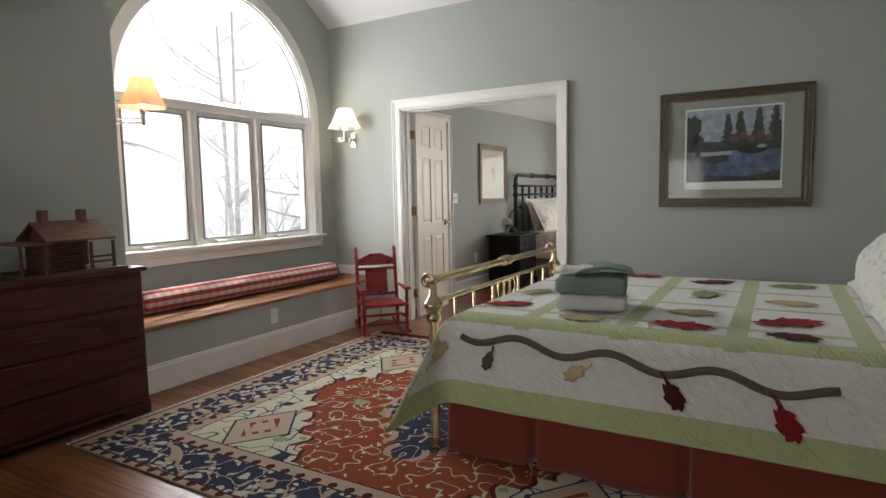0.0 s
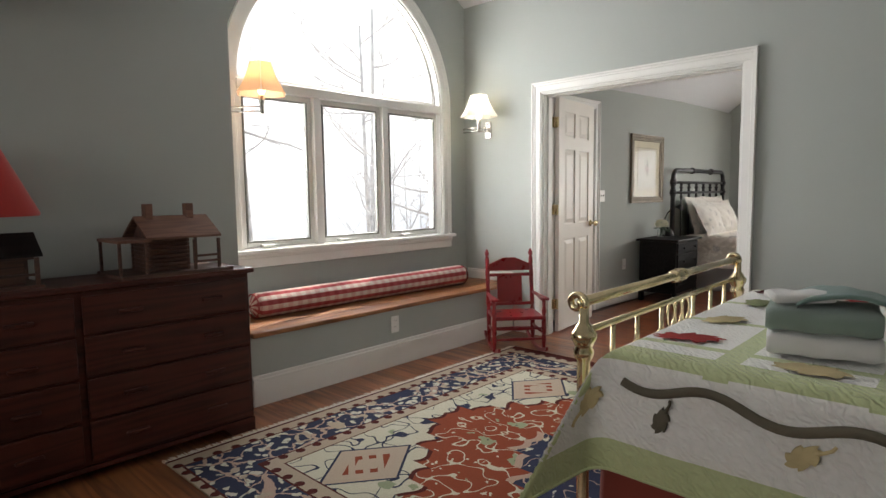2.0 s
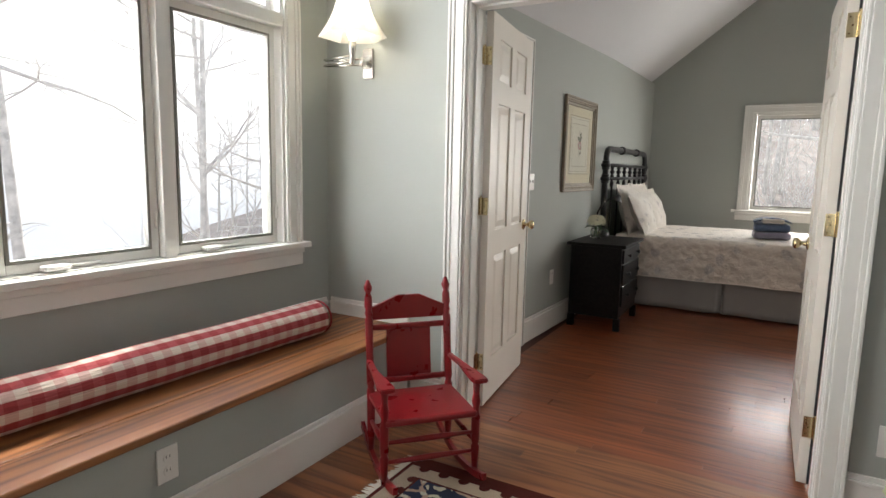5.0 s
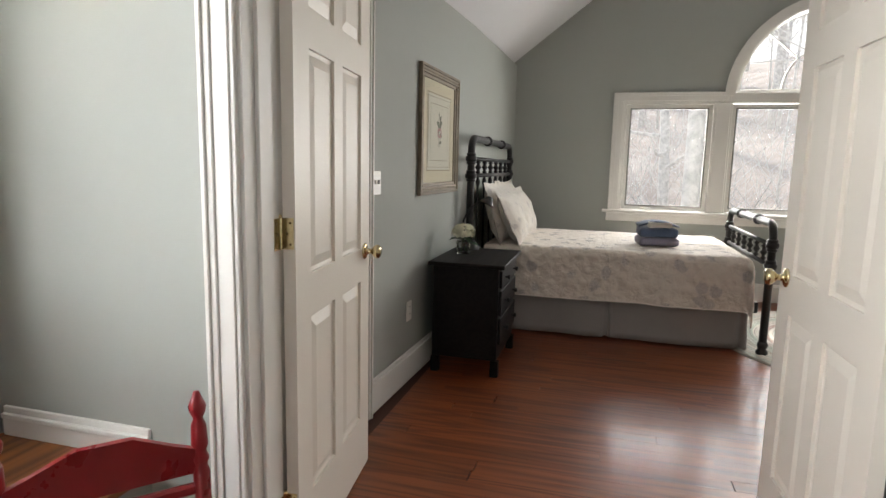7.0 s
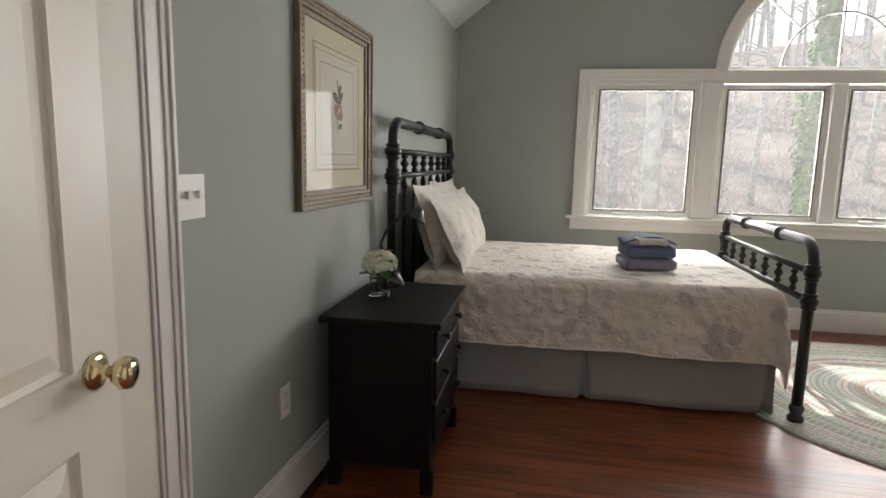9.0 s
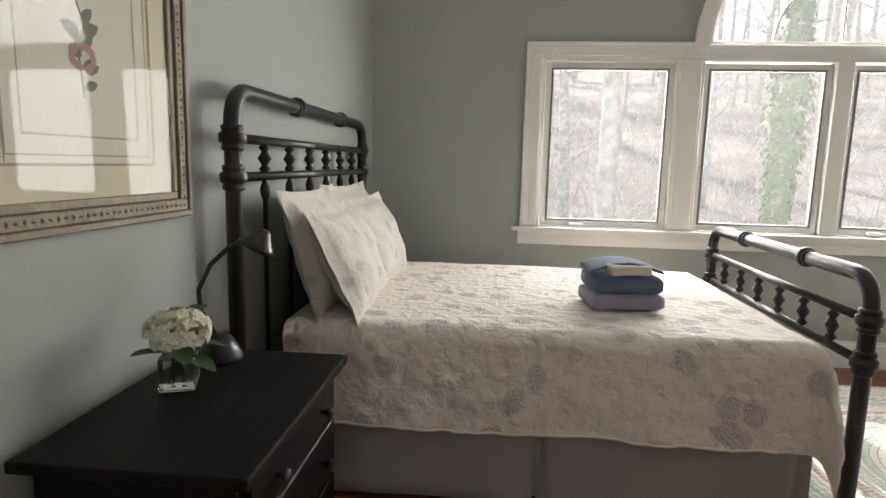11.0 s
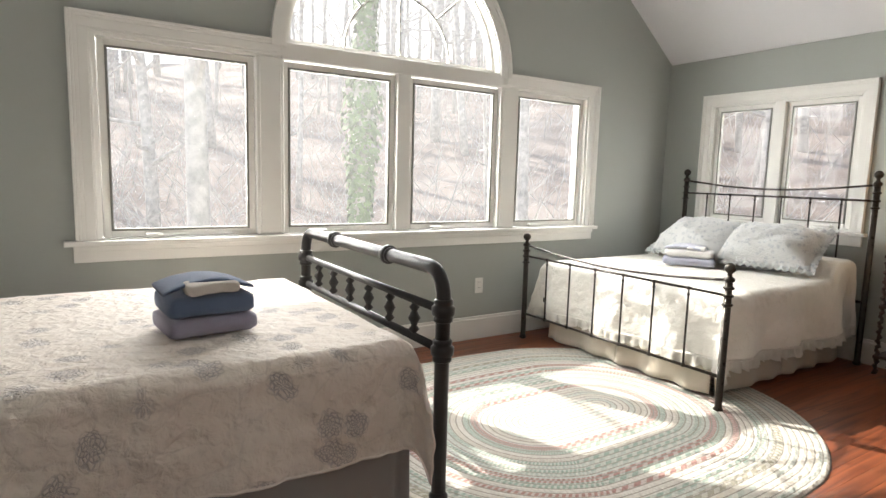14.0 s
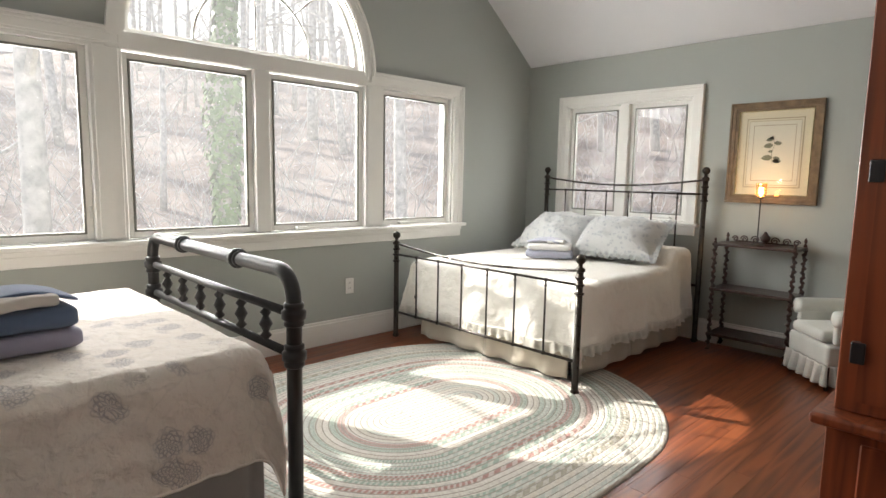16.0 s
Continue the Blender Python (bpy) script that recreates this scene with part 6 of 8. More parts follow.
def mth(op, a, b=None, c=None, clamp=False):
    n = nt.nodes.new("ShaderNodeMath")
    n.operation, n.use_clamp = op, clamp
    for i, v in enumerate((a, b, c)):
        if v is None:
            continue
        if isinstance(v, (int, float)):
            n.inputs[i].default_value = v
        else:
            nt.links.new(v, n.inputs[i])
    return n.outputs[0]


def band(coord, period, shift, width):
    m = mth("MODULO", mth("ADD", coord, shift + 10 * period), period)
    return mth("LESS_THAN", m, width)


X, Y = sp.outputs["X"], sp.outputs["Y"]
on_top = mth("MULTIPLY", mth("GREATER_THAN", X, -1.30), mth("GREATER_THAN", Y, 2.93))
sash_x = band(X, 0.42, 0.965, 0.075)
sash_y = band(Y, 0.475, -3.155, 0.045)
front = mth("MULTIPLY", mth("GREATER_THAN", Y, 2.94), mth("LESS_THAN", Y, 3.05))
green_top = mth("MULTIPLY", on_top, mth("MAXIMUM", mth("MAXIMUM", sash_x, sash_y), front))
hem = mth("MAXIMUM", mth("LESS_THAN", Y, 2.665), mth("LESS_THAN", X, -1.585))
green = mth("MAXIMUM", green_top, hem, clamp=True)
gm = nt.nodes.new("ShaderNodeMix")
gm.data_type = "RGBA"
gm.inputs[6].default_value = (0.80, 0.79, 0.75, 1)
gm.inputs[7].default_value = (0.50, 0.55, 0.30, 1)
nt.links.new(green, gm.inputs[0])
ns2 = nt.nodes.new("ShaderNodeTexNoise")
ns2.inputs["Scale"].default_value = 35
nt.links.new(uvn.outputs[0], ns2.inputs["Vector"])
vv = ramp(nt, [(0.3, (0.95, 0.95, 0.94)), (0.7, (1, 1, 1))], ns2.outputs["Fac"])
mm = nt.nodes.new("ShaderNodeMix")
mm.data_type, mm.blend_type = "RGBA", "MULTIPLY"
mm.inputs[0].default_value = 1.0
nt.links.new(gm.outputs[2], mm.inputs[6])
nt.links.new(vv, mm.inputs[7])
nt.links.new(mm.outputs[2], pb.inputs["Base Color"])
wv = nt.nodes.new("ShaderNodeTexWave")
wv.wave_type, wv.bands_direction = "BANDS", "DIAGONAL"
wv.inputs["Scale"].default_value, wv.inputs["Distortion"].default_value, wv.inputs["Detail"].default_value, wv.inputs["Detail Scale"].default_value = 22, 11.0, 2.0, 0.9
nt.links.new(uvn.outputs[0], wv.inputs["Vector"])
crumple = nt.nodes.new("ShaderNodeTexNoise")
crumple.inputs["Scale"].default_value, crumple.inputs["Detail"].default_value = 28, 4
nt.links.new(uvn.outputs[0], crumple.inputs["Vector"])
bp = nt.nodes.new("ShaderNodeBump")
bp.inputs["Strength"].default_value, bp.inputs["Distance"].default_value = 0.7, 0.0045
nt.links.new(mth("MULTIPLY_ADD", crumple.outputs["Fac"], 1.3, wv.outputs["Fac"]), bp.inputs["Height"])
nt.links.new(bp.outputs[0], pb.inputs["Normal"])


QTOP = 0.672
bm = cover(-1.25, 0.86, 3.00, 4.60, QTOP, 0.42, 0.02, 0.44, 0.40, r=0.06, flare=0.10, wave=0.004, freq=5, puff=0.003, nu=130, nv=120, seed=2.0, kx=0.12, ky=0.9, tip=0.12)
quilt = part("quilt", bm, QW, None, "white quilt, green sashing, appliqued autumn leaves, on the brass bed", smooth=True)
tagged(quilt, category="quilt")
binding(quilt, QW)


def quilt_point(X, Y, lift=0.0):
    """Where the cloth point X, Y of the quilt lies."""
    ex = -1.25 - X
    ey = 3.00 - Y
    hx, zx = bend(ex, 0.06)
    hy, zy = bend(ey, 0.06)
    if zy == zx == 0:
        return Vector((X, Y, QTOP + 0.22 * lift + 0.0065))
    both = min(zx, zy)
    x = max(X, -1.25) - (hx + 0.10 * zx + 0.12 * both)
    y = max(Y, 3.00) - (hy + 0.10 * zy + 0.90 * both)
    z = QTOP - max(zx, zy) - 0.12 * both
    if zy >= zx:
        return Vector((x, y - lift * min(1, zy / 0.06), z + lift * max(0.0, 1 - zy / 0.06)))
    return Vector((x - lift, y, z))


def leaf_outline(kind_, n=54):
    """maple: long ragged leaf; oval: rounder leaf of three soft lobes."""
    pts = []
    for i in range(n):
        a = 2 * math.pi * i / n
        if kind_ == "maple":
            saw = 0.19 * (1 - 2 * ((i * 9 / n) % 1)) + 0.05 * (1 if i % 3 == 0 else 0)
            pts.append(((1.0 + saw) * math.cos(a), (0.52 + 0.8 * saw) * math.sin(a) * (1 + 0.18 * math.cos(5 * a))))
        else:
            saw = 0.13 * (1 - 2 * ((i * 7 / n) % 1))
            pts.append(((0.88 + saw) * math.cos(a), (0.50 + 0.7 * saw) * math.sin(a) * (1 + 0.15 * math.cos(a))))
    if kind_ == "maple":
        pts[0] = (1.22, 0.0)
    return pts


def applique(c, size, ang, material, label, kind_="oval", stalk=True):
    """A stitched-on leaf following the quilt: c in cloth coordinates."""
    bm = bmesh.new()
    ca, sa = math.cos(radians(ang)), math.sin(radians(ang))

    def at(u, v, lift):
        return quilt_point(c[0] + (u * ca - v * sa) * size, c[1] + (u * sa + v * ca) * size, lift)
    out = leaf_outline(kind_)
    low = [bm.verts.new(at(u, v, 0.004)) for u, v in out]
    rim = [bm.verts.new(at(u * 0.97, v * 0.97, 0.014)) for u, v in out]
    mid = [bm.verts.new(at(u * 0.5, v * 0.5, 0.0175)) for u, v in out]
    ctr = bm.verts.new(at(0, 0, 0.0175))
    n = len(out)
    for k in range(n):
        j = (k + 1) % n
        bm.faces.new((low[k], low[j], rim[j], rim[k]))
        bm.faces.new((rim[k], rim[j], mid[j], mid[k]))
        bm.faces.new((mid[k], mid[j], ctr))
    if stalk:
        tube(bm, [at(-0.6, 0, 0.015), at(-0.95, 0.08, 0.015), at(-1.35, 0.12, 0.015), at(-1.6, 0.02, 0.015)], 0.005, 6)
    bmesh.ops.recalc_face_normals(bm, faces=bm.faces)
    part("applique_leaf", bm, material, quilt, label)


LR = cloth("red_calico", (0.28, 0.022, 0.02), 0.5, 200, 0.2, sheen=0.03)
LM = cloth("maroon_calico", (0.085, 0.02, 0.018), 0.5, 200, 0.2, sheen=0.03)
LB = cloth("rust_brown_calico", (0.16, 0.045, 0.03), 0.5, 200, 0.2, sheen=0.03)
LG = cloth("sage_calico", (0.22, 0.25, 0.12), 0.5, 200, 0.25, sheen=0.03)
LY = cloth("mustard_calico", (0.50, 0.41, 0.22), 0.5, 200, 0.25, sheen=0.03)
LK = cloth("olive_brown_calico", (0.13, 0.112, 0.08), 0.5, 200, 0.2, sheen=0.03)
S = "red", "maroon"
for (x, y, s, a, m, l, k) in ((-1.13, 3.27, 0.105, 20, LR, "red leaf patch", "maple"), (-1.13, 3.66, 0.11, 60, LY, "mustard leaf patch", "oval"), (-1.13, 4.14, 0.11, 100, LG, "sage green leaf patch", "oval"), (-1.13, 4.52, 0.10, 30, LM, "maroon leaf patch", "maple"),
                              (-0.71, 3.10, 0.11, 0, LY, "mustard leaf patch", "oval"), (-0.71, 4.50, 0.11, 10, LR, "red leaf patch", "maple"), (-0.71, 3.66, 0.10, 50, LG, "sage green leaf patch", "oval"),
                              (-0.29, 3.13, 0.11, -10, LR, "red leaf patch", "maple"), (-0.29, 3.42, 0.115, 10, LY, "mustard leaf patch", "oval"), (-0.29, 3.93, 0.12, 90, LG, "sage green leaf patch", "oval"), (-0.29, 4.40, 0.11, 30, LB, "rust brown leaf patch", "maple"),
                              (0.10, 3.10, 0.10, -5, LM, "maroon leaf patch", "oval"), (0.09, 3.36, 0.125, 30, LR, "large red leaf patch", "maple"), (0.10, 3.83, 0.12, 0, LY, "mustard leaf patch", "oval"), (0.12, 4.38, 0.13, 15, LG, "sage green leaf patch", "oval"),
                              (-1.08, 2.775, 0.06, 250, LK, "olive leaf patch", "oval"), (-0.68, 2.775, 0.07, 215, LY, "gold leaf patch", "oval"), (-0.29, 2.74, 0.08, 300, LM, "dark maroon leaf patch", "oval"), (0.09, 2.70, 0.09, 300, LR, "red leaf patch", "oval"), (-1.33, 2.80, 0.075, 45, LY, "gold leaf patch", "oval")):
    applique((x, y), s * (0.80 if y < 3.0 else 1.0), a, m, l, k, stalk=y < 3.0)
bm = bmesh.new()
pts = []
for i in range(60):
    x = -1.22 + 1.46 * i / 59
    pts.append(quilt_point(x, 2.878 - 0.065 * (i / 59) + 0.024 * math.cos((x + 0.54) * 15.7), 0.001))
tube(bm, pts, 0.016, 8)
part("applique_vine", bm, LK, quilt, "olive brown winding vine", smooth=True)
valance("rust red gathered valance under the appliqued quilt", RUSTSK, [(-1.31, 2.965), (0.84, 2.965)], 0.01, 0.40, 0.014, 9, 2, (0.42, 1.06), flare=0.02)
valance("rust red valance behind the brass footboard", RUSTSK, [(-1.27, 4.57), (-1.27, 3.03)], 0.01, 0.40, 0.010, 12, 1, flare=0.01, flip=-1.27)
FLW = floral("pastel_sham", (0.70, 0.69, 0.63), (0.38, 0.42, 0.48), 16, 0.2, 0.4, uvmap=False, quilt=False)
for y in (3.38, 4.22):
    ob = part("pillow", pillow_mesh(0.74, 0.44, 0.26, 0.04, 0.006, seed=y), FLW, None, "puffy pastel floral pillow against the brass headboard", smooth=True)
    tagged(ob, category="pillow", group="pillows on the brass bed")
    ob.matrix_world = pose(0.42, y, 0.70, 44, 0, 90)
towel("towel", "folded white bath towel under a sage towel on the quilt", WHITET, (-0.73, 3.36, 0.682), 0.31, 0.29, 0.075, 12, 1)
towel("towel", "folded sage green bath towel on the white towel", SAGE, (-0.73, 3.36, 0.758), 0.31, 0.285, 0.08, 10, 1)
towel("hand_towel", "dark green hand towel draped over the towel stack", TEAL, (-0.68, 3.38, 0.840), 0.27, 0.23, 0.018, 16, 1, 0.03)
towel("washcloth", "small white washcloth folded on the stack", WHITET, (-0.79, 3.31, 0.850), 0.18, 0.11, 0.03, 30, 1)

# ---- persian rug ----
PR = bpy.data.materials.new("persian_wool")
PR.use_nodes = True
nt = PR.node_tree
pb = nt.nodes["Principled BSDF"]
pb.inputs["Roughness"].default_value, pb.inputs["Specular IOR Level"].default_value = 0.95, 0.1
uvn = nt.nodes.new("ShaderNodeTexCoord")
mpn = nt.nodes.new("ShaderNodeMapping")
nt.links.new(uvn.outputs["Object"], mpn.inputs[0])
sp = nt.nodes.new("ShaderNodeSeparateXYZ")
nt.links.new(mpn.outputs[0], sp.inputs[0])
PX0, PX1, PY0, PY1 = -3.04, 0.10, 2.10, 4.80
pcx, pcy, phx, phy = (PX0 + PX1) / 2, (PY0 + PY1) / 2, (PX1 - PX0) / 2, (PY1 - PY0) / 2
ax = mth("ABSOLUTE", mth("SUBTRACT", sp.outputs["X"], pcx))
ay = mth("ABSOLUTE", mth("SUBTRACT", sp.outputs["Y"], pcy - 0.06))
din = mth("MINIMUM", mth("SUBTRACT", phx, ax), mth("SUBTRACT", phy, ay))     # distance in from the edge
# mirrored floral field: voronoi on folded coordinates
fold = nt.nodes.new("ShaderNodeCombineXYZ")
nt.links.new(ax, fold.inputs[0])
nt.links.new(ay, fold.inputs[1])


def tex(scale, feature="F1", vec=None, rnd=1.0):
    v = nt.nodes.new("ShaderNodeTexVoronoi")
    v.feature = feature
    v.inputs["Scale"].default_value, v.inputs["Randomness"].default_value = scale, rnd
    nt.links.new(vec or fold.outputs[0], v.inputs["Vector"])
    return v


def mixc(fac, a, b):
    m = nt.nodes.new("ShaderNodeMix")
    m.data_type = "RGBA"
    nt.links.new(fac, m.inputs[0])
    for i, c in ((6, a), (7, b)):
        if isinstance(c, tuple):
            m.inputs[i].default_value = (*c, 1)
        else:
            nt.links.new(c, m.inputs[i])
    return m.outputs[2]


nz = nt.nodes.new("ShaderNodeTexNoise")
nz.inputs["Scale"].default_value, nz.inputs["Detail"].default_value = 9, 3
nt.links.new(fold.outputs[0], nz.inputs["Vector"])
wf = nt.nodes.new("ShaderNodeVectorMath")
wf.operation = "MULTIPLY_ADD"
wf.inputs[1].default_value = (0.14, 0.14, 0)
nt.links.new(nz.outputs["Color"], wf.inputs[0])
nt.links.new(fold.outputs[0], wf.inputs[2])
NAVY, RED, IVORY, ROSE, SAGEC, TAN, DKR = (0.034, 0.040, 0.075), (0.26, 0.060, 0.028), (0.55, 0.52, 0.40), (0.44, 0.31, 0.24), (0.28, 0.32, 0.20), (0.42, 0.34, 0.25), (0.09, 0.018, 0.014)
big, mid_ = tex(4.2, vec=wf.outputs[0]), tex(19, vec=wf.outputs[0])
star = mth("ADD", big.outputs["Distance"], mth("MULTIPLY", mid_.outputs["Distance"], 0.25))
s1 = mth("LESS_THAN", star, 0.30)
s2 = mth("LESS_THAN", star, 0.20)
fl = mth("LESS_THAN", mid_.outputs["Distance"], 0.20)


def tendril(scale, width, seed):
    """Curling lines: where a smooth noise crosses its middle."""
    t = nt.nodes.new("ShaderNodeTexNoise")
    t.inputs["Scale"].default_value, t.inputs["Detail"].default_value = scale, 1.0
    o = nt.nodes.new("ShaderNodeVectorMath")
    o.inputs[1].default_value = (seed, seed * 0.7, 0)
    nt.links.new(fold.outputs[0], o.inputs[0])
    nt.links.new(o.outputs[0], t.inputs["Vector"])
    return mth("LESS_THAN", mth("ABSOLUTE", mth("SUBTRACT", t.outputs["Fac"], 0.5)), width)


vine = tendril(6.0, 0.008, 5.0)
# red middle field
mf = mixc(vine, RED, IVORY)
mf = mixc(fl, mf, IVORY)
mf = mixc(s1, mf, SAGEC)
mf = mixc(s2, mf, NAVY)
# ivory corners
vine2 = mth("MAXIMUM", tendril(5.5, 0.009, 3.0), tendril(4.0, 0.008, 8.0))
iv = mixc(vine2, IVORY, NAVY)
iv = mixc(mth("LESS_THAN", mth("ADD", tex(7.0, vec=wf.outputs[0]).outputs["Distance"], mth("MULTIPLY", mid_.outputs["Distance"], 0.3)), 0.30), iv, SAGEC)
iv = mixc(mth("LESS_THAN", mth("ADD", tex(7.0, vec=wf.outputs[0]).outputs["Distance"], mth("MULTIPLY", mid_.outputs["Distance"], 0.3)), 0.17), iv, RED)
# navy centre
nc = mixc(vine, NAVY, ROSE)
nc = mixc(fl, nc, IVORY)
nc = mixc(s2, nc, SAGEC)
# stepped outlines of the medallions
step = mth("SNAP", ay, 0.13)
lobe = mth("MULTIPLY", mth("SINE", mth("MULTIPLY", ay, 30)), 0.022)
dia = mth("ADD", mth("ADD", ax, lobe), mth("MULTIPLY", step, 0.74))
c_navy = mth("LESS_THAN", dia, 0.44)
c_line2 = mth("LESS_THAN", dia, 0.48)
c_red = mth("LESS_THAN", dia, 1.00)
c_line = mth("LESS_THAN", dia, 1.025)
field = mixc(c_line, iv, DKR)
field = mixc(c_red, field, mf)
field = mixc(c_line2, field, ROSE)
field = mixc(c_navy, field, nc)
# hexagon motifs in the ivory
hx = mth("ADD", mth("ABSOLUTE", mth("SUBTRACT", ax, 0.86)), mth("MULTIPLY", mth("ABSOLUTE", mth("SUBTRACT", ay, 0.68)), 0.75))
field = mixc(mth("LESS_THAN", hx, 0.205), field, NAVY)
field = mixc(mth("LESS_THAN", hx, 0.190), field, (0.47, 0.37, 0.28))
field = mixc(mth("MULTIPLY", mth("LESS_THAN", mth("ABSOLUTE", mth("SUBTRACT", hx, 0.085)), 0.022), mth("GREATER_THAN", mth("SINE", mth("MULTIPLY", mth("ADD", ax, mth("MULTIPLY", ay, 1.3)), 60)), -0.1)), field, RED)
# main border
bo = tex(5.2, rnd=0.35, vec=wf.outputs[0])
bo2 = tex(19, vec=wf.outputs[0])
be = tex(7, "DISTANCE_TO_EDGE", wf.outputs[0])
bc = mixc(mth("LESS_THAN", be.outputs["Distance"], 0.035), NAVY, ROSE)
bc = mixc(mth("LESS_THAN", bo2.outputs["Distance"], 0.34), bc, IVORY)
bc = mixc(mth("LESS_THAN", mth("ADD", bo.outputs["Distance"], mth("MULTIPLY", bo2.outputs["Distance"], 0.2)), 0.33), bc, TAN)
bc = mixc(mth("LESS_THAN", mth("ADD", bo.outputs["Distance"], mth("MULTIPLY", bo2.outputs["Distance"], 0.2)), 0.20), bc, NAVY)
# guard stripes with dark beads
bead = mth("LESS_THAN", mth("ADD", mth("POWER", mth("SINE", mth("MULTIPLY", sp.outputs["X"], 34)), 2), mth("POWER", mth("SINE", mth("MULTIPLY", sp.outputs["Y"], 34)), 2)), 0.5)


def between(a, b):
    return mth("MULTIPLY", mth("GREATER_THAN", din, a), mth("LESS_THAN", din, b))


gs = mixc(bead, TAN, DKR)
col = mixc(mth("GREATER_THAN", din, 0.42), bc, field)
col = mixc(between(0.345, 0.42), col, gs)
col = mixc(between(0.335, 0.345), col, DKR)
col = mixc(between(0.42, 0.428), col, DKR)
col = mixc(between(0.02, 0.095), col, gs)
col = mixc(between(0.095, 0.105), col, DKR)
col = mixc(mth("LESS_THAN", din, 0.02), col, DKR)
wn2 = nt.nodes.new("ShaderNodeTexNoise")
wn2.inputs["Scale"].default_value, wn2.inputs["Detail"].default_value = 260, 2
nt.links.new(uvn.outputs["Object"], wn2.inputs["Vector"])
wear = ramp(nt, [(0.3, (0.72, 0.72, 0.72)), (0.7, (1, 1, 1))], wn2.outputs["Fac"])
mm = nt.nodes.new("ShaderNodeMix")
mm.data_type, mm.blend_type = "RGBA", "MULTIPLY"
mm.inputs[0].default_value = 1.0
nt.links.new(col, mm.inputs[6])
nt.links.new(wear, mm.inputs[7])
nt.links.new(mm.outputs[2], pb.inputs["Base Color"])
bp = nt.nodes.new("ShaderNodeBump")
bp.inputs["Strength"].default_value, bp.inputs["Distance"].default_value = 0.6, 0.003
nt.links.new(wn2.outputs["Fac"], bp.inputs["Height"])
nt.links.new(bp.outputs[0], pb.inputs["Normal"])
rug = thing("persian_rug", "red, ivory and navy Persian rug with a fringed edge", "rug")
part("woven_field", boxes((PX0, PX1, PY0, PY1, 0.001, 0.011), bevel=0.003), PR, rug, "knotted wool pile")
FRW = cloth("fringe_cotton", (0.62, 0.58, 0.50), 0.3, 300)
bm = bmesh.new()
r3 = random.Random(3)
y = PY0
while y < PY1:
    L = r3.uniform(0.03, 0.055)
    dy = r3.uniform(-0.012, 0.012)
    tube(bm, [(PX0 + 0.002, y, 0.006), (PX0 - L * 0.6, y + dy * 0.5, 0.005), (PX0 - L, y + dy, 0.003)], [0.0045, 0.0035, 0.002], 4)
    y += 0.0085
part("fringe", bm, FRW, rug, "cream knotted fringe", kind="stuff")

# ---- window seat bolster ----
GING = bpy.data.materials.new("red_gingham")
GING.use_nodes = True
nt = GING.node_tree
pb = nt.nodes["Principled BSDF"]
pb.inputs["Roughness"].default_value, pb.inputs["Specular IOR Level"].default_value = 0.9, 0.15
uvn = nt.nodes.new("ShaderNodeUVMap")
uvn.uv_map = "cloth"
sp = nt.nodes.new("ShaderNodeSeparateXYZ")
nt.links.new(uvn.outputs[0], sp.inputs[0])
a = mth("LESS_THAN", mth("MODULO", sp.outputs["X"], 0.072), 0.036)
b = mth("LESS_THAN", mth("MODULO", sp.outputs["Y"], 0.072), 0.036)
g1 = mixc(a, (0.58, 0.50, 0.44), (0.34, 0.075, 0.08))
g2 = mixc(a, (0.52, 0.36, 0.32), (0.29, 0.05, 0.055))
gg = mixc(b, g1, g2)
nt.links.new(gg, pb.inputs["Base Color"])
nzz = nt.nodes.new("ShaderNodeTexNoise")
nzz.inputs["Scale"].default_value = 25
bp = nt.nodes.new("ShaderNodeBump")
bp.inputs["Strength"].default_value, bp.inputs["Distance"].default_value = 0.5, 0.01
nt.links.new(nzz.outputs["Fac"], bp.inputs["Height"])
nt.links.new(bp.outputs[0], pb.inputs["Normal"])
bm = bmesh.new()
uvl = bm.loops.layers.uv.new("cloth")
BL, BR_ = 1.98, 0.088
nu, nv = 90, 40
prof = []
for i in range(nu + 1):
    t = -BL / 2 + BL * i / nu
    e = BL / 2 - abs(t)
    r = BR_ * min(1.0, (max(e, 0.0) / 0.045 + 0.02) ** 0.5) * (1 + 0.02 * noise.noise(Vector((t * 4, 0, 0))))
    prof.append((t, r))
grid = []
for t, r in prof:
    grid.append([bm.verts.new((r * math.cos(2 * math.pi * k / nv), t, r * math.sin(2 * math.pi * k / nv) * 0.93)) for k in range(nv)])
for i in range(nu):
    for k in range(nv):
        f = bm.faces.new((grid[i][k], grid[i + 1][k], grid[i + 1][(k + 1) % nv], grid[i][(k + 1) % nv]))
        for lpp, (ii, kk) in zip(f.loops, ((i, k), (i + 1, k), (i + 1, k + 1), (i, k + 1))):
            lpp[uvl].uv = (kk / nv * 0.576 + 1, ii / nu * BL + 1)
ob = tagged(part("bolster", bm, GING, None, "long red and cream checked bolster on the oak window seat", smooth=True), category="bolster")
for yy in (-BL / 2 + 0.02, BL / 2 - 0.02):
    bm = bmesh.new()
    tube(bm, [(BR_ * 0.93 * math.cos(2 * math.pi * k / 30), yy, BR_ * 0.87 * math.sin(2 * math.pi * k / 30)) for k in range(30)], 0.005, 6, closed=True)
    part("piping", bm, GING, ob, "red piping", smooth=True)
ob.matrix_world = pose(-3.73, 3.93, 0.436 + 0.083, 0, 0, -2.0)

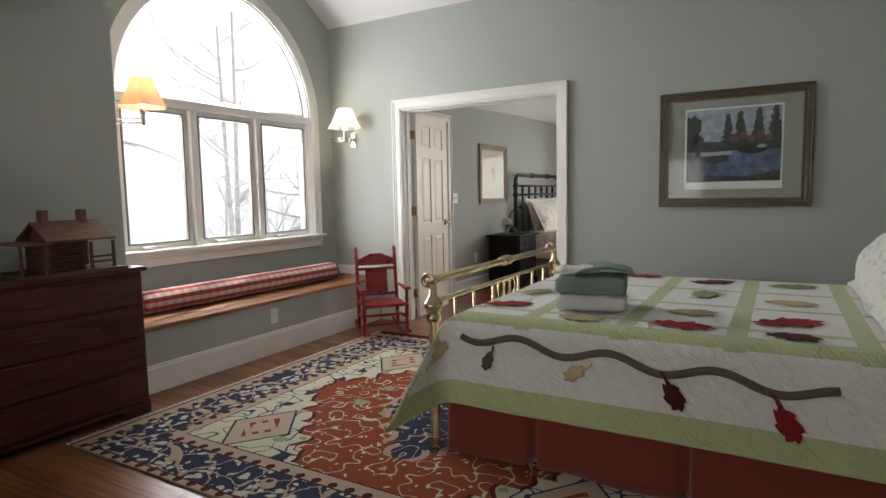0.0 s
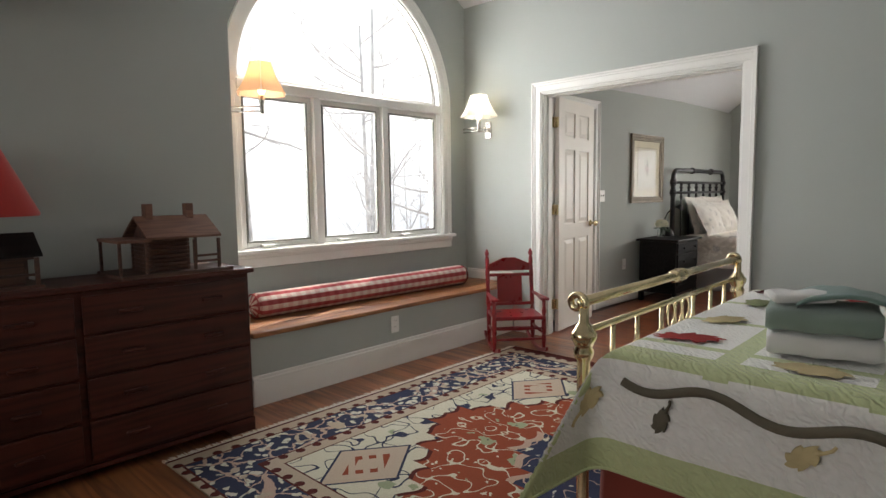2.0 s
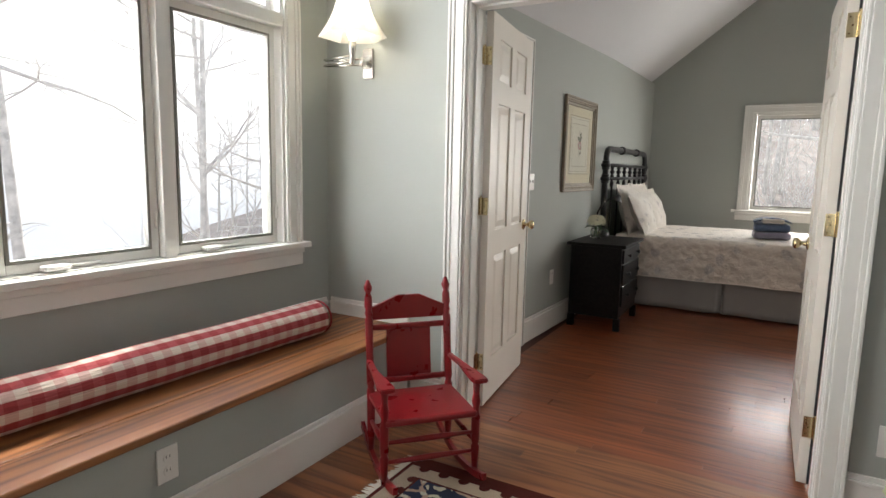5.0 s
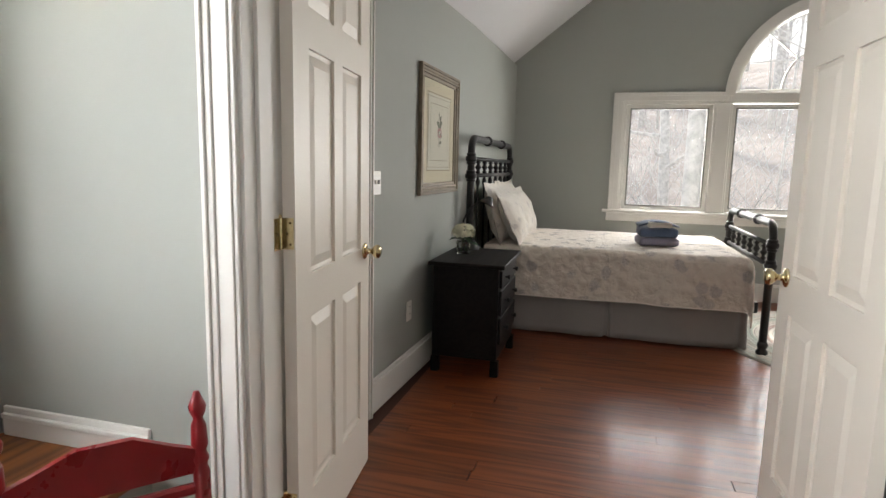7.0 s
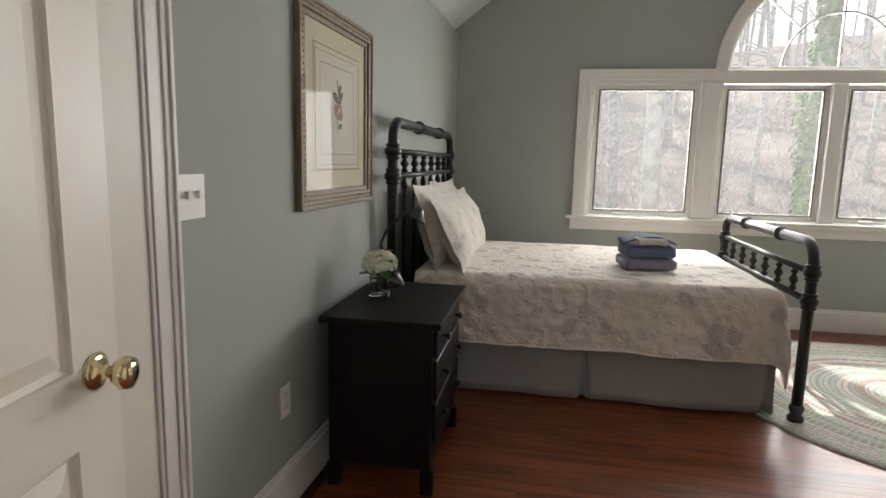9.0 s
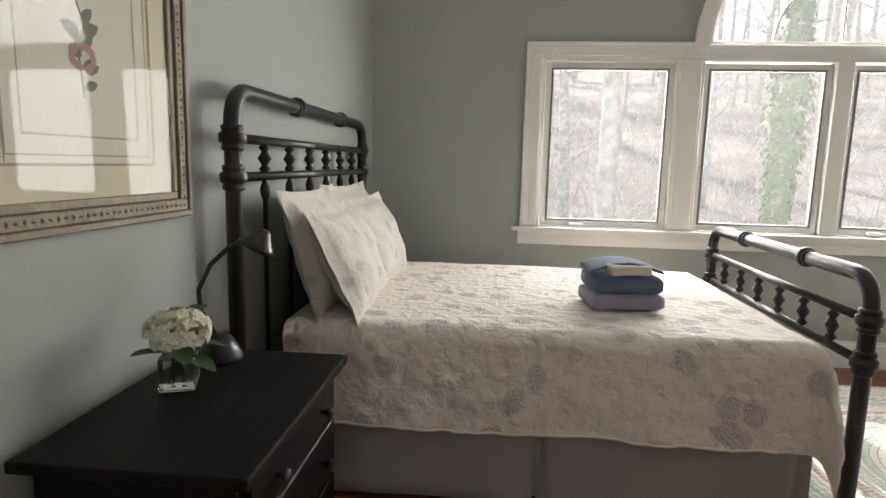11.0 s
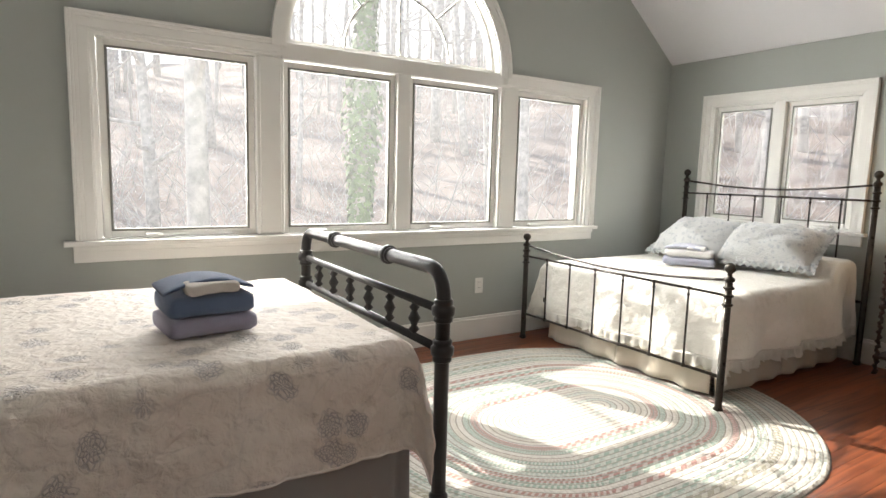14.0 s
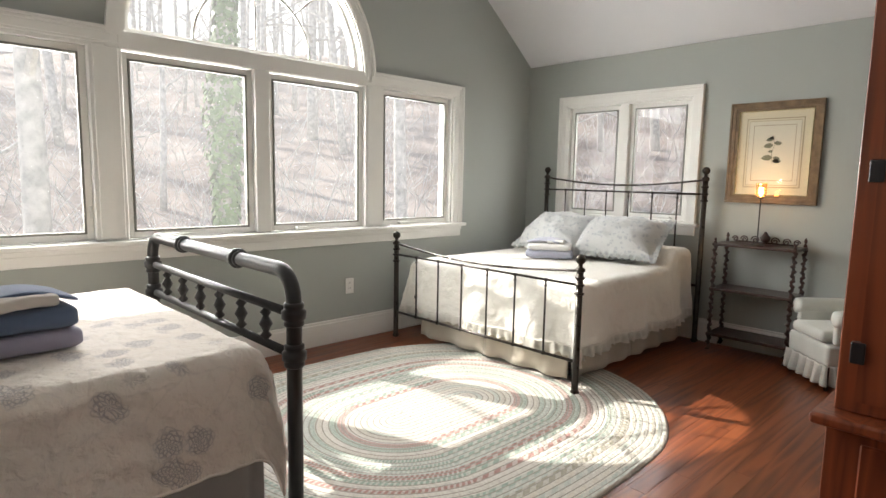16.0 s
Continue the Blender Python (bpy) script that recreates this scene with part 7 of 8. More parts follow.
# ---- rocking chair ----
REDP = mat("red_enamel", (0.20, 0.007, 0.010), 0.30, bump=0.12, bump_scale=60, vary=0.08, vary_scale=14)
rc = thing("rocking_chair", "small glossy red wooden child's rocking chair beside the window seat", "rocking chair", (-3.0, 4.74, 0.0), 49)
W2, D2 = 0.178, 0.15
for s in (-1, 1):
    bm = bmesh.new()
    n = 14
    rows_ = []
    for i in range(n + 1):
        t = -1 + 2 * i / n
        yy = 0.02 + 0.30 * t
        zz = 0.003 + 0.055 * t * t
        rows_.append((yy, zz))
    for (ya, za), (yb, zb) in zip(rows_, rows_[1:]):
        v = [bm.verts.new(p) for p in ((s * W2 - 0.009, ya, za), (s * W2 + 0.009, ya, za), (s * W2 + 0.009, yb, zb), (s * W2 - 0.009, yb, zb), (s * W2 - 0.009, ya, za + 0.028), (s * W2 + 0.009, ya, za + 0.028), (s * W2 + 0.009, yb, zb + 0.028), (s * W2 - 0.009, yb, zb + 0.028))]
        for q in ((0, 3, 2, 1), (4, 5, 6, 7), (1, 2, 6, 5), (0, 4, 7, 3)):
            bm.faces.new([v[i] for i in q])
    bmesh.ops.remove_doubles(bm, verts=bm.verts, dist=0.0004)
    bmesh.ops.holes_fill(bm, edges=[e for e in bm.edges if e.is_boundary], sides=4)
    bmesh.ops.recalc_face_normals(bm, faces=bm.faces)
    part("rocker", bm, REDP, rc, "curved rocker")
    bm = bmesh.new()
    lathe(bm, [(0.012, 0.030), (0.016, 0.10), (0.018, 0.14), (0.013, 0.15), (0.018, 0.165), (0.018, 0.27), (0.013, 0.30), (0.018, 0.33), (0.013, 0.36), (0.015, 0.415)], (s * (W2 + 0.012), -D2, 0), 12)
    part("front_leg", bm, REDP, rc, "turned front leg", smooth=True)
    bm = bmesh.new()
    pr = [(0.013, 0.035), (0.017, 0.12), (0.018, 0.30), (0.013, 0.315), (0.018, 0.335), (0.016, 0.46), (0.018, 0.60), (0.013, 0.615), (0.018, 0.63), (0.013, 0.645), (0.018, 0.66), (0.016, 0.70), (0.010, 0.715), (0.017, 0.73), (0.019, 0.742), (0.012, 0.757), (0.006, 0.772)]
    lathe(bm, pr, (s * W2, 0, 0), 12)
    for v in bm.verts:
        v.co.y += D2 - 0.01 + 0.16 * max(0, v.co.z - 0.25)
    part("back_post", bm, REDP, rc, "turned back post with a knob finial", smooth=True)
    bm = slab([(s * (W2 + 0.012) - 0.028, -D2 - 0.05), (s * (W2 + 0.012) + 0.028, -D2 - 0.05), (s * (W2 + 0.012) + 0.034, -D2 - 0.02), (s * (W2 + 0.012) + 0.014, 0.02), (s * (W2 + 0.006) + 0.012, D2 + 0.02), (s * (W2 + 0.006) - 0.012, D2 + 0.02), (s * (W2 + 0.012) - 0.014, 0.02), (s * (W2 + 0.012) - 0.034, -D2 - 0.02)], [], "z", 0.418, 0.436)
    bmesh.ops.bevel(bm, geom=bm.edges[:], offset=0.004, segments=2, affect="EDGES")
    part("arm", bm, REDP, rc, "flat shaped arm")
bm = boxes((-W2 - 0.012, W2 + 0.012, -D2 - 0.022, D2 + 0.004, 0.268, 0.296), bevel=0.010, seg=3)
part("seat", bm, REDP, rc, "painted woven seat")
bm = slab([(-W2 + 0.012, 0.60), (W2 - 0.012, 0.60), (W2 - 0.012, 0.655), (W2 - 0.05, 0.67), (0.05, 0.705), (-0.05, 0.705), (-W2 + 0.05, 0.67), (-W2 + 0.012, 0.655)], [], "y", D2 + 0.044, D2 + 0.060)
part("crest_rail", bm, REDP, rc, "shaped top rail")
bm = boxes((-W2 + 0.012, W2 - 0.012, D2 + 0.032, D2 + 0.050, 0.555, 0.58), bevel=0.005)
part("back_rail", bm, REDP, rc)
bm = boxes((-W2 + 0.012, W2 - 0.012, D2 - 0.002, D2 + 0.016, 0.325, 0.35), bevel=0.005)
part("back_rail", bm, REDP, rc)
bm = bmesh.new()
vs = box(bm, -0.10, 0.10, 0, 0.014, 0.34, 0.57)
for v in bm.verts:
    v.co.y += D2 + 0.018 + 0.12 * (v.co.z - 0.34)
part("splat", bm, REDP, rc, "solid back panel")
for (y, z) in ((-D2, 0.12), (-D2, 0.20), (D2 - 0.01, 0.14)):
    bm = bmesh.new()
    lathe(bm, [(0.008, -W2), (0.013, 0), (0.008, W2)], (0, y, z), 10, "x")
    part("stretcher", bm, REDP, rc, smooth=True)
for s in (-1, 1):
    bm = bmesh.new()
    lathe(bm, [(0.008, -D2), (0.012, 0), (0.008, D2)], (s * W2, 0, 0.17), 10, "y")
    part("stretcher", bm, REDP, rc, smooth=True)

# ---- dresser and what stands on it ----
dr = thing("dresser", "dark cherry dresser with two columns of drawers in the shade", "dresser")
DRX0, DRX1, DRY0, DRY1 = -3.49, -3.115, 1.0, 2.59
part("body", boxes((DRX0, DRX1, DRY0, DRY1, 0.07, 0.83), bevel=0.004), CHERRY, dr)
part("top", boxes((DRX0 - 0.005, DRX1 + 0.03, DRY0 - 0.02, DRY1 + 0.02, 0.832, 0.857), bevel=0.006, seg=2), CHERRY, dr, "slightly glossy cherry top")
part("plinth", slab([(DRY0, 0.0), (DRY0 + 0.12, 0.0), (DRY0 + 0.17, 0.05), (DRY1 - 0.17, 0.05), (DRY1 - 0.12, 0.0), (DRY1, 0.0), (DRY1, 0.069), (DRY0, 0.069)], [], "x", DRX1 - 0.02, DRX1 + 0.008), CHERRY, dr, "bracket-footed plinth")
part("side_plinth", slab([(DRX0, 0.0), (DRX0 + 0.08, 0.0), (DRX0 + 0.12, 0.05), (DRX1 - 0.10, 0.05), (DRX1 - 0.06, 0.0), (DRX1 - 0.02, 0.0), (DRX1 - 0.02, 0.069), (DRX0, 0.069)], [], "y", DRY1 - 0.02, DRY1 + 0.004), CHERRY, dr)
zs = (0.085, 0.27, 0.455, 0.64, 0.815)
for c0, c1 in ((DRY0 + 0.02, 1.80), (1.83, DRY1 - 0.02)):
    for z0, z1 in zip(zs, zs[1:]):
        d = part("drawer", boxes((DRX1 + 0.001, DRX1 + 0.017, c0, c1, z0 + 0.006, z1 - 0.006), bevel=0.005, seg=2), CHERRY, dr)
        for f in (0.25, 0.75):
            y = c0 + (c1 - c0) * f
            z = (z0 + z1) / 2
            part("pull", boxes((DRX1 + 0.0172, DRX1 + 0.035, y - 0.05, y + 0.05, z - 0.009, z + 0.009), bevel=0.006, seg=2), CHERRY, d, "wooden bar pull")

# model log cabin
LOGW = wood("cabin_logs", (0.03, 0.012, 0.008), (0.085, 0.036, 0.021), 0.6, axis=1, scale=2)
ROOFW = wood("cabin_roof", (0.09, 0.035, 0.022), (0.17, 0.075, 0.045), 0.6, axis=1, scale=2)
lc = thing("model_cabin", "small wooden model log cabin with two chimneys on the dresser", "model house", (-3.27, 2.255, 0.858), 0)
lc.scale = (1.35, 0.92, 1.36)
part("base_board", boxes((-0.12, 0.13, -0.29, 0.27, 0, 0.012)), LOGW, lc)


def log_walls(name, x0, x1, y0, y1, h, parent):
    n = int(h / 0.014)
    for i in range(n):
        z = 0.012 + 0.007 + i * 0.014
        for k in range(4):
            bm = bmesh.new()
            o = 0.012
            seg_ = (((x0 - o, y0, z), (x1 + o, y0, z)), ((x0 - o, y1, z), (x1 + o, y1, z)), ((x0, y0 - o, z), (x0, y1 + o, z)), ((x1, y0 - o, z), (x1, y1 + o, z)))[k]
            tube(bm, seg_, 0.0073, 6)
            part("log", bm, LOGW, parent)


log_walls("walls", -0.07, 0.07, -0.13, 0.06, 0.115, lc)
bm = boxes((-0.068, 0.068, -0.128, 0.058, 0.012, 0.12))
part("infill", bm, LOGW, lc)
for s in (-1, 1):
    bm = bmesh.new()
    vs = [bm.verts.new(p) for p in ((0, -0.16, 0.195), (0, 0.22, 0.195), (s * 0.115, 0.22, 0.125), (s * 0.115, -0.16, 0.125), (0, -0.16, 0.203), (0, 0.22, 0.203), (s * 0.115, 0.22, 0.133), (s * 0.115, -0.16, 0.133))]
    for q in ((0, 1, 2, 3), (4, 7, 6, 5), (0, 4, 5, 1), (2, 6, 7, 3), (1, 5, 6, 2), (0, 3, 7, 4)):
        bm.faces.new([vs[i] for i in q])
    bmesh.ops.recalc_face_normals(bm, faces=bm.faces)
    part("roof_slope", bm, ROOFW, lc)
for y in (-0.125, 0.055):
    part("gable", slab([(-0.075, 0.12), (0.075, 0.12), (0, 0.192)], [], "y", y - 0.006, y + 0.006), LOGW, lc)
part("side_roof", boxes((-0.10, 0.11, -0.29, -0.135, 0.118, 0.128)), ROOFW, lc)
for x, y in ((0.10, -0.28), (0.10, -0.16), (-0.09, -0.28), (0.105, 0.21), (0.105, 0.08), (-0.09, 0.21)):
    part("porch_post", boxes((x - 0.006, x + 0.006, y - 0.006, y + 0.006, 0.012, 0.118)), LOGW, lc)
for z in (0.035, 0.055):
    part("porch_rail", boxes((0.10, 0.108, 0.086, 0.204, z, z + 0.008)), LOGW, lc)
for y in (-0.09, 0.12):
    part("chimney", boxes((-0.02, 0.02, y - 0.018, y + 0.018, 0.16, 0.245), bevel=0.002), ROOFW, lc)

# red-shaded table lamp on its box-shaped log base
REDSH = cloth("red_lampshade", (0.36, 0.02, 0.015), 0.1, 300, rough=0.7)
tl = thing("table_lamp", "table lamp with a wide red shade over a little log shelter", "lamp", (-3.30, 1.50, 0.858))
part("base_board", boxes((-0.11, 0.13, -0.22, 0.22, 0.0, 0.012)), LOGW, tl)
for x in (-0.09, 0.115):
    for y in (-0.20, 0.20):
        part("post", boxes((x - 0.008, x + 0.008, y - 0.008, y + 0.008, 0.012, 0.125)), LOGW, tl)
part("shelter_body", boxes((-0.085, 0.06, -0.17, 0.17, 0.012, 0.13), bevel=0.004), LOGW, tl)
for z in (0.05, 0.118):
    part("rail", boxes((0.107, 0.121, -0.19, 0.19, z, z + 0.010)), LOGW, tl)
for s in (-1, 1):
    bm = bmesh.new()
    vs = [bm.verts.new(p) for p in ((0, -0.22, 0.215), (0, 0.22, 0.215), (s * 0.13, 0.22, 0.128), (s * 0.13, -0.22, 0.128), (0, -0.22, 0.224), (0, 0.22, 0.224), (s * 0.13, 0.22, 0.137), (s * 0.13, -0.22, 0.137))]
    for q in ((0, 1, 2, 3), (4, 7, 6, 5), (0, 4, 5, 1), (2, 6, 7, 3), (1, 5, 6, 2), (0, 3, 7, 4)):
        bm.faces.new([vs[i] for i in q])
    bmesh.ops.recalc_face_normals(bm, faces=bm.faces)
    part("shelter_roof", bm, EBON, tl, "dark shelter roof")
for z in (0.045, 0.085):
    for y in (0.02, 0.05):
        part("chrome_pin", boxes((0.061, 0.066, y, y + 0.018, z, z + 0.010)), NICKEL, tl, "tiny bright metal fitting")
bm = bmesh.new()
lathe(bm, [(0.012, 0.20), (0.008, 0.24), (0.008, 0.56), (0.003, 0.60)], n=10)
part("stem", bm, BLACKM, tl, smooth=True)
bm = bmesh.new()
n = 40
g = []
for r, z in ((0.245, 0.295), (0.247, 0.305), (0.132, 0.560), (0.130, 0.565), (0.127, 0.560), (0.241, 0.305), (0.239, 0.297)):
    g.append([bm.verts.new((r * math.cos(2 * math.pi * k / n), r * math.sin(2 * math.pi * k / n), z)) for k in range(n)])
for a_, b_ in zip(g, g[1:]):
    for k in range(n):
        bm.faces.new((a_[k], a_[(k + 1) % n], b_[(k + 1) % n], b_[k]))
bmesh.ops.recalc_face_normals(bm, faces=bm.faces)
part("shade", bm, REDSH, tl, "flared red fabric shade", smooth=True)

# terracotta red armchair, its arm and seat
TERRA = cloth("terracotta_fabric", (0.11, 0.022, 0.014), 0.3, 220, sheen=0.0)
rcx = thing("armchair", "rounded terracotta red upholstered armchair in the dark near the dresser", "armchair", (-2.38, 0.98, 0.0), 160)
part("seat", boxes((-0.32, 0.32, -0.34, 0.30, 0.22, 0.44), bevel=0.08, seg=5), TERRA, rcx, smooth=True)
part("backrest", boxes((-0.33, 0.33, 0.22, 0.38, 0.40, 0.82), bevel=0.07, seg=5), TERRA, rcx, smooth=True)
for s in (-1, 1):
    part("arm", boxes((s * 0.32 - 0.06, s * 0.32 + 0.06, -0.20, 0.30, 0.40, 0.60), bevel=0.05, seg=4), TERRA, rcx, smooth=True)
    for y in (-0.27, 0.28):
        bm = bmesh.new()
        lathe(bm, [(0.013, 0), (0.022, 0.22)], (s * 0.25, y, 0), 10)
        part("leg", bm, DARKW, rcx, "tapered wooden leg")

# ---- wall lamps with pleated shades ----
SHADE = bpy.data.materials.new("cream_shade")
SHADE.use_nodes = True
nt = SHADE.node_tree
pb = nt.nodes["Principled BSDF"]
pb.inputs["Base Color"].default_value = (0.80, 0.78, 0.70, 1)
pb.inputs["Roughness"].default_value = 0.9
tr_ = nt.nodes.new("ShaderNodeBsdfTranslucent")
tr_.inputs[0].default_value = (0.82, 0.77, 0.64, 1)
mx_ = nt.nodes.new("ShaderNodeMixShader")
mx_.inputs[0].default_value = 0.45
nt.links.new(pb.outputs[0], mx_.inputs[1])
nt.links.new(tr_.outputs[0], mx_.inputs[2])
nt.links.new(mx_.outputs[0], nt.nodes["Material Output"].inputs[0])
SHADE_TAN = SHADE.copy()
SHADE_TAN.name = "tan_shade_fabric"
for node in SHADE_TAN.node_tree.nodes:
    if node.type == "BSDF_PRINCIPLED":
        node.inputs["Base Color"].default_value = (0.66, 0.46, 0.30, 1)
    if node.type == "BSDF_TRANSLUCENT":
        node.inputs[0].default_value = (0.70, 0.46, 0.28, 1)
    if node.type == "MIX_SHADER":
        node.inputs[0].default_value = 0.36


def sconce(name, plate_at, facing, shade_at, label, power, color, shade_mat):
    """Swing-arm wall lamp; facing is the sign of y in which the plate looks."""
    e = thing("wall_lamp", label, "wall lamp", plate_at)
    px, py, pz = plate_at
    sx, sy, sz = (shade_at[i] - plate_at[i] for i in range(3))
    y0, y1 = sorted((0, facing * 0.018))
    part("wall_plate", boxes((-0.032, 0.032, y0, y1, -0.075, 0.075), bevel=0.004), NICKEL, e, "square brushed nickel plate")
    bm = bmesh.new()
    tube(bm, [(0, facing * 0.018, 0), (0, facing * 0.055, 0)], 0.010, 10)
    lathe(bm, [(0.011, -0.022), (0.014, -0.018), (0.014, 0.022), (0.011, 0.026)], (0, facing * 0.06, 0), 12)
    part("pivot", bm, NICKEL, e, smooth=True)
    for z in (-0.012, 0.016):
        bm = bmesh.new()
        tube(bm, [(0, facing * 0.06, z), (-0.215, facing * 0.075 if facing > 0 else -0.095, z), (-0.205, facing * 0.10 if facing > 0 else -0.115, z), (sx, sy, z)], 0.005, 8)
        part("arm", bm, NICKEL, e, smooth=True)
    bm = bmesh.new()
    lathe(bm, [(0.012, -0.03), (0.016, -0.02), (0.014, 0.03), (0.019, 0.04), (0.019, 0.08), (0.010, 0.085)], (sx, sy, 0), 14)
    part("socket", bm, NICKEL, e, smooth=True)
    n = 6
    bm = bmesh.new()
    rows_ = []
    for k in range(9):
        t = k / 8
        r = 0.165 - 0.095 * t - 0.012 * math.sin(math.pi * t)
        rows_.append([bm.verts.new((sx + r * math.cos(2 * math.pi * (q + 0.5) / n), sy + r * math.sin(2 * math.pi * (q + 0.5) / n), sz - 0.09 + 0.19 * t)) for q in range(n)])
    for a_, b_ in zip(rows_, rows_[1:]):
        for q in range(n):
            bm.faces.new((a_[q], a_[(q + 1) % n], b_[(q + 1) % n], b_[q]))
    part("shade", bm, shade_mat, e, "six-sided pleated fabric shade")
    bm = bmesh.new()
    for q in range(n):
        tube(bm, [(sx + (0.167 - 0.095 * t - 0.012 * math.sin(math.pi * t)) * math.cos(2 * math.pi * (q + 0.5) / n), sy + (0.167 - 0.095 * t - 0.012 * math.sin(math.pi * t)) * math.sin(2 * math.pi * (q + 0.5) / n), sz - 0.09 + 0.19 * t) for t in (i / 8 for i in range(9))], 0.0022, 4)
    part("shade_piping", bm, TRIM, e, "thin piping on the shade's edges", kind="stuff")
    bm = bmesh.new()
    lathe(bm, [(0.012, 0.085), (0.025, 0.11), (0.03, 0.135), (0.022, 0.16), (0.004, 0.17)], (sx, sy, 0), 14)
    part("bulb", bm, mat("lamp_bulb", color, 0.5, emit=power * 2), e, smooth=True)
    lgt = new("lamp_light", bpy.data.lights.new("lamp_light", "POINT"))
    lgt.data.energy, lgt.data.color, lgt.data.shadow_soft_size = power, color, 0.03
    lgt.location = (px + sx, py + sy, pz + 0.19)
    return e


sconce("a", (-3.665, DY0, 1.785), -1, (-3.65, 5.105, 1.975), "lit swing-arm wall lamp with a cream shade beside the doorway", 1.6, (1.0, 0.90, 0.74), SHADE)
sconce("b", (-3.72, 2.74, 1.76), 1, (-3.67, 3.03, 1.94), "lit swing-arm wall lamp with a tan shade beside the arched window", 1.2, (1.0, 0.72, 0.42), SHADE_TAN)


# ---- picture over the brass bed ----
def loon(e, w, h):
    def shape(bm, pts, y):
        flat(bm, [(-u, v) for u, v in pts][::-1], y)

    pw, ph = 0.70 * w, 0.72 * h
    z0 = -0.30 * h - 0.02
    sky_ = mat("print_sky", (0.30, 0.34, 0.40), 0.8, vary=0.3, vary_scale=20)
    water = mat("print_water", (0.10, 0.13, 0.20), 0.8, vary=0.5, vary_scale=18)
    trees = mat("print_trees", (0.06, 0.065, 0.055), 0.8, vary=0.4, vary_scale=40)
    rust = mat("print_rust", (0.16, 0.09, 0.07), 0.8, vary=0.3, vary_scale=60)
    white = mat("print_margin", (0.66, 0.65, 0.60), 0.8)
    part("paper_margin", boxes((-pw / 2 - 0.012, pw / 2 + 0.012, 0.005, 0.006, z0 - 0.055, z0 + ph + 0.012)), white, e, "white paper margin")
    part("print", boxes((-pw / 2, pw / 2, 0.0062, 0.0068, z0 + ph * 0.5, z0 + ph)), sky_, e, "grey sky of the print")
    part("print_lake", boxes((-pw / 2, pw / 2, 0.0062, 0.0068, z0, z0 + ph * 0.4999)), water, e, "blue lake of the print")
    rr = random.Random(11)

    def blob(bm, cx, cz, rx, rz, y, n=22, rough=0.28):
        pts = []
        for q in range(n):
            a = 2 * math.pi * q / n
            r = 1 + rough * (rr.random() * 2 - 1)
            pts.append((min(max(cx + rx * r * math.cos(a), -pw / 2), pw / 2), min(max(cz + rz * r * math.sin(a), z0), z0 + ph)))
        shape(bm, pts, y)
    bm = bmesh.new()
    shape(bm, [(-pw / 2, z0 + ph * 0.42), (pw / 2, z0 + ph * 0.42), (pw / 2, z0 + ph * 0.60), (0.05, z0 + ph * 0.62), (-0.08, z0 + ph * 0.55), (-pw / 2, z0 + ph * 0.58)], 0.0071)
    for cx, cz, rx, rz in ((-0.44, 0.72, 0.10, 0.22), (-0.36, 0.55, 0.07, 0.12), (-0.40, 0.20, 0.12, 0.20)):
        blob(bm, cx * pw, z0 + cz * ph, rx * pw, rz * ph, 0.0073)
    for cx, top in ((-0.05, 0.92), (0.08, 0.95), (0.27, 0.97), (0.44, 0.99)):
        for q in range(5):
            blob(bm, cx * pw, z0 + ph * (top - 0.05 - q * 0.085), (0.03 + 0.012 * q) * pw, 0.06 * ph, 0.0074 + 0.0001 * q)
    shape(bm, [(-pw / 2, z0), (pw / 2, z0), (pw / 2, z0 + ph * 0.14), (0.1, z0 + ph * 0.07), (-pw / 2, z0 + ph * 0.10)], 0.0076)
    part("print_pines", bm, trees, e, "dark pines and shore", kind="stuff")
    bm = bmesh.new()
    blob(bm, 0.20 * pw, z0 + 0.44 * ph, 0.16 * pw, 0.07 * ph, 0.0082, rough=0.06)
    part("print_dark_shape", bm, BLACKF, e, "dark oval shape on the lake")
    bm = bmesh.new()
    shape(bm, [(-pw * 0.34, z0 + ph * 0.36), (0.0, z0 + ph * 0.37), (0.0, z0 + ph * 0.42), (-pw * 0.34, z0 + ph * 0.41)], 0.0083)
    blob(bm, 0.30 * pw, z0 + 0.47 * ph, 0.05 * pw, 0.025 * ph, 0.0084)
    part("print_light_marks", bm, sky_, e, "pale streaks on the water", kind="stuff")
    bm = bmesh.new()
    for k in range(5):
        blob(bm, (0.02 + 0.09 * k) * pw, z0 + (0.58 + 0.05 * (k % 2)) * ph, 0.04 * pw, 0.05 * ph, 0.0081)
    part("print_autumn_trees", bm, rust, e, "rusty trees", kind="stuff")
    bm = bmesh.new()
    shape(bm, [(-0.21, z0 + ph * 0.30), (-0.15, z0 + ph * 0.24), (-0.06, z0 + ph * 0.26), (-0.02, z0 + ph * 0.36), (-0.08, z0 + ph * 0.40), (-0.16, z0 + ph * 0.38)], 0.0078)
    shape(bm, [(-0.02, z0 + ph * 0.30), (-0.05, z0 + ph * 0.50), (-0.09, z0 + ph * 0.52), (-0.08, z0 + ph * 0.46), (-0.04, z0 + ph * 0.28)], 0.0079)
    part("print_bird", bm, trees, e, "dark water bird shape")


GREYMAT = mat("grey_mat_board", (0.28, 0.29, 0.25), 0.85)
PEWT2 = mat("bronze_frame", (0.10, 0.085, 0.055), 0.35, 0.4, bump=0.3, bump_scale=60, vary=0.2, vary_scale=20)
framed("lake print, grey mat, dark bronze frame, above the brass bed", (-0.265, DY0, 1.52), 180, 0.98, 0.83, 0.058, PEWT2, loon, inner=GILT, mat_mat=GREYMAT)

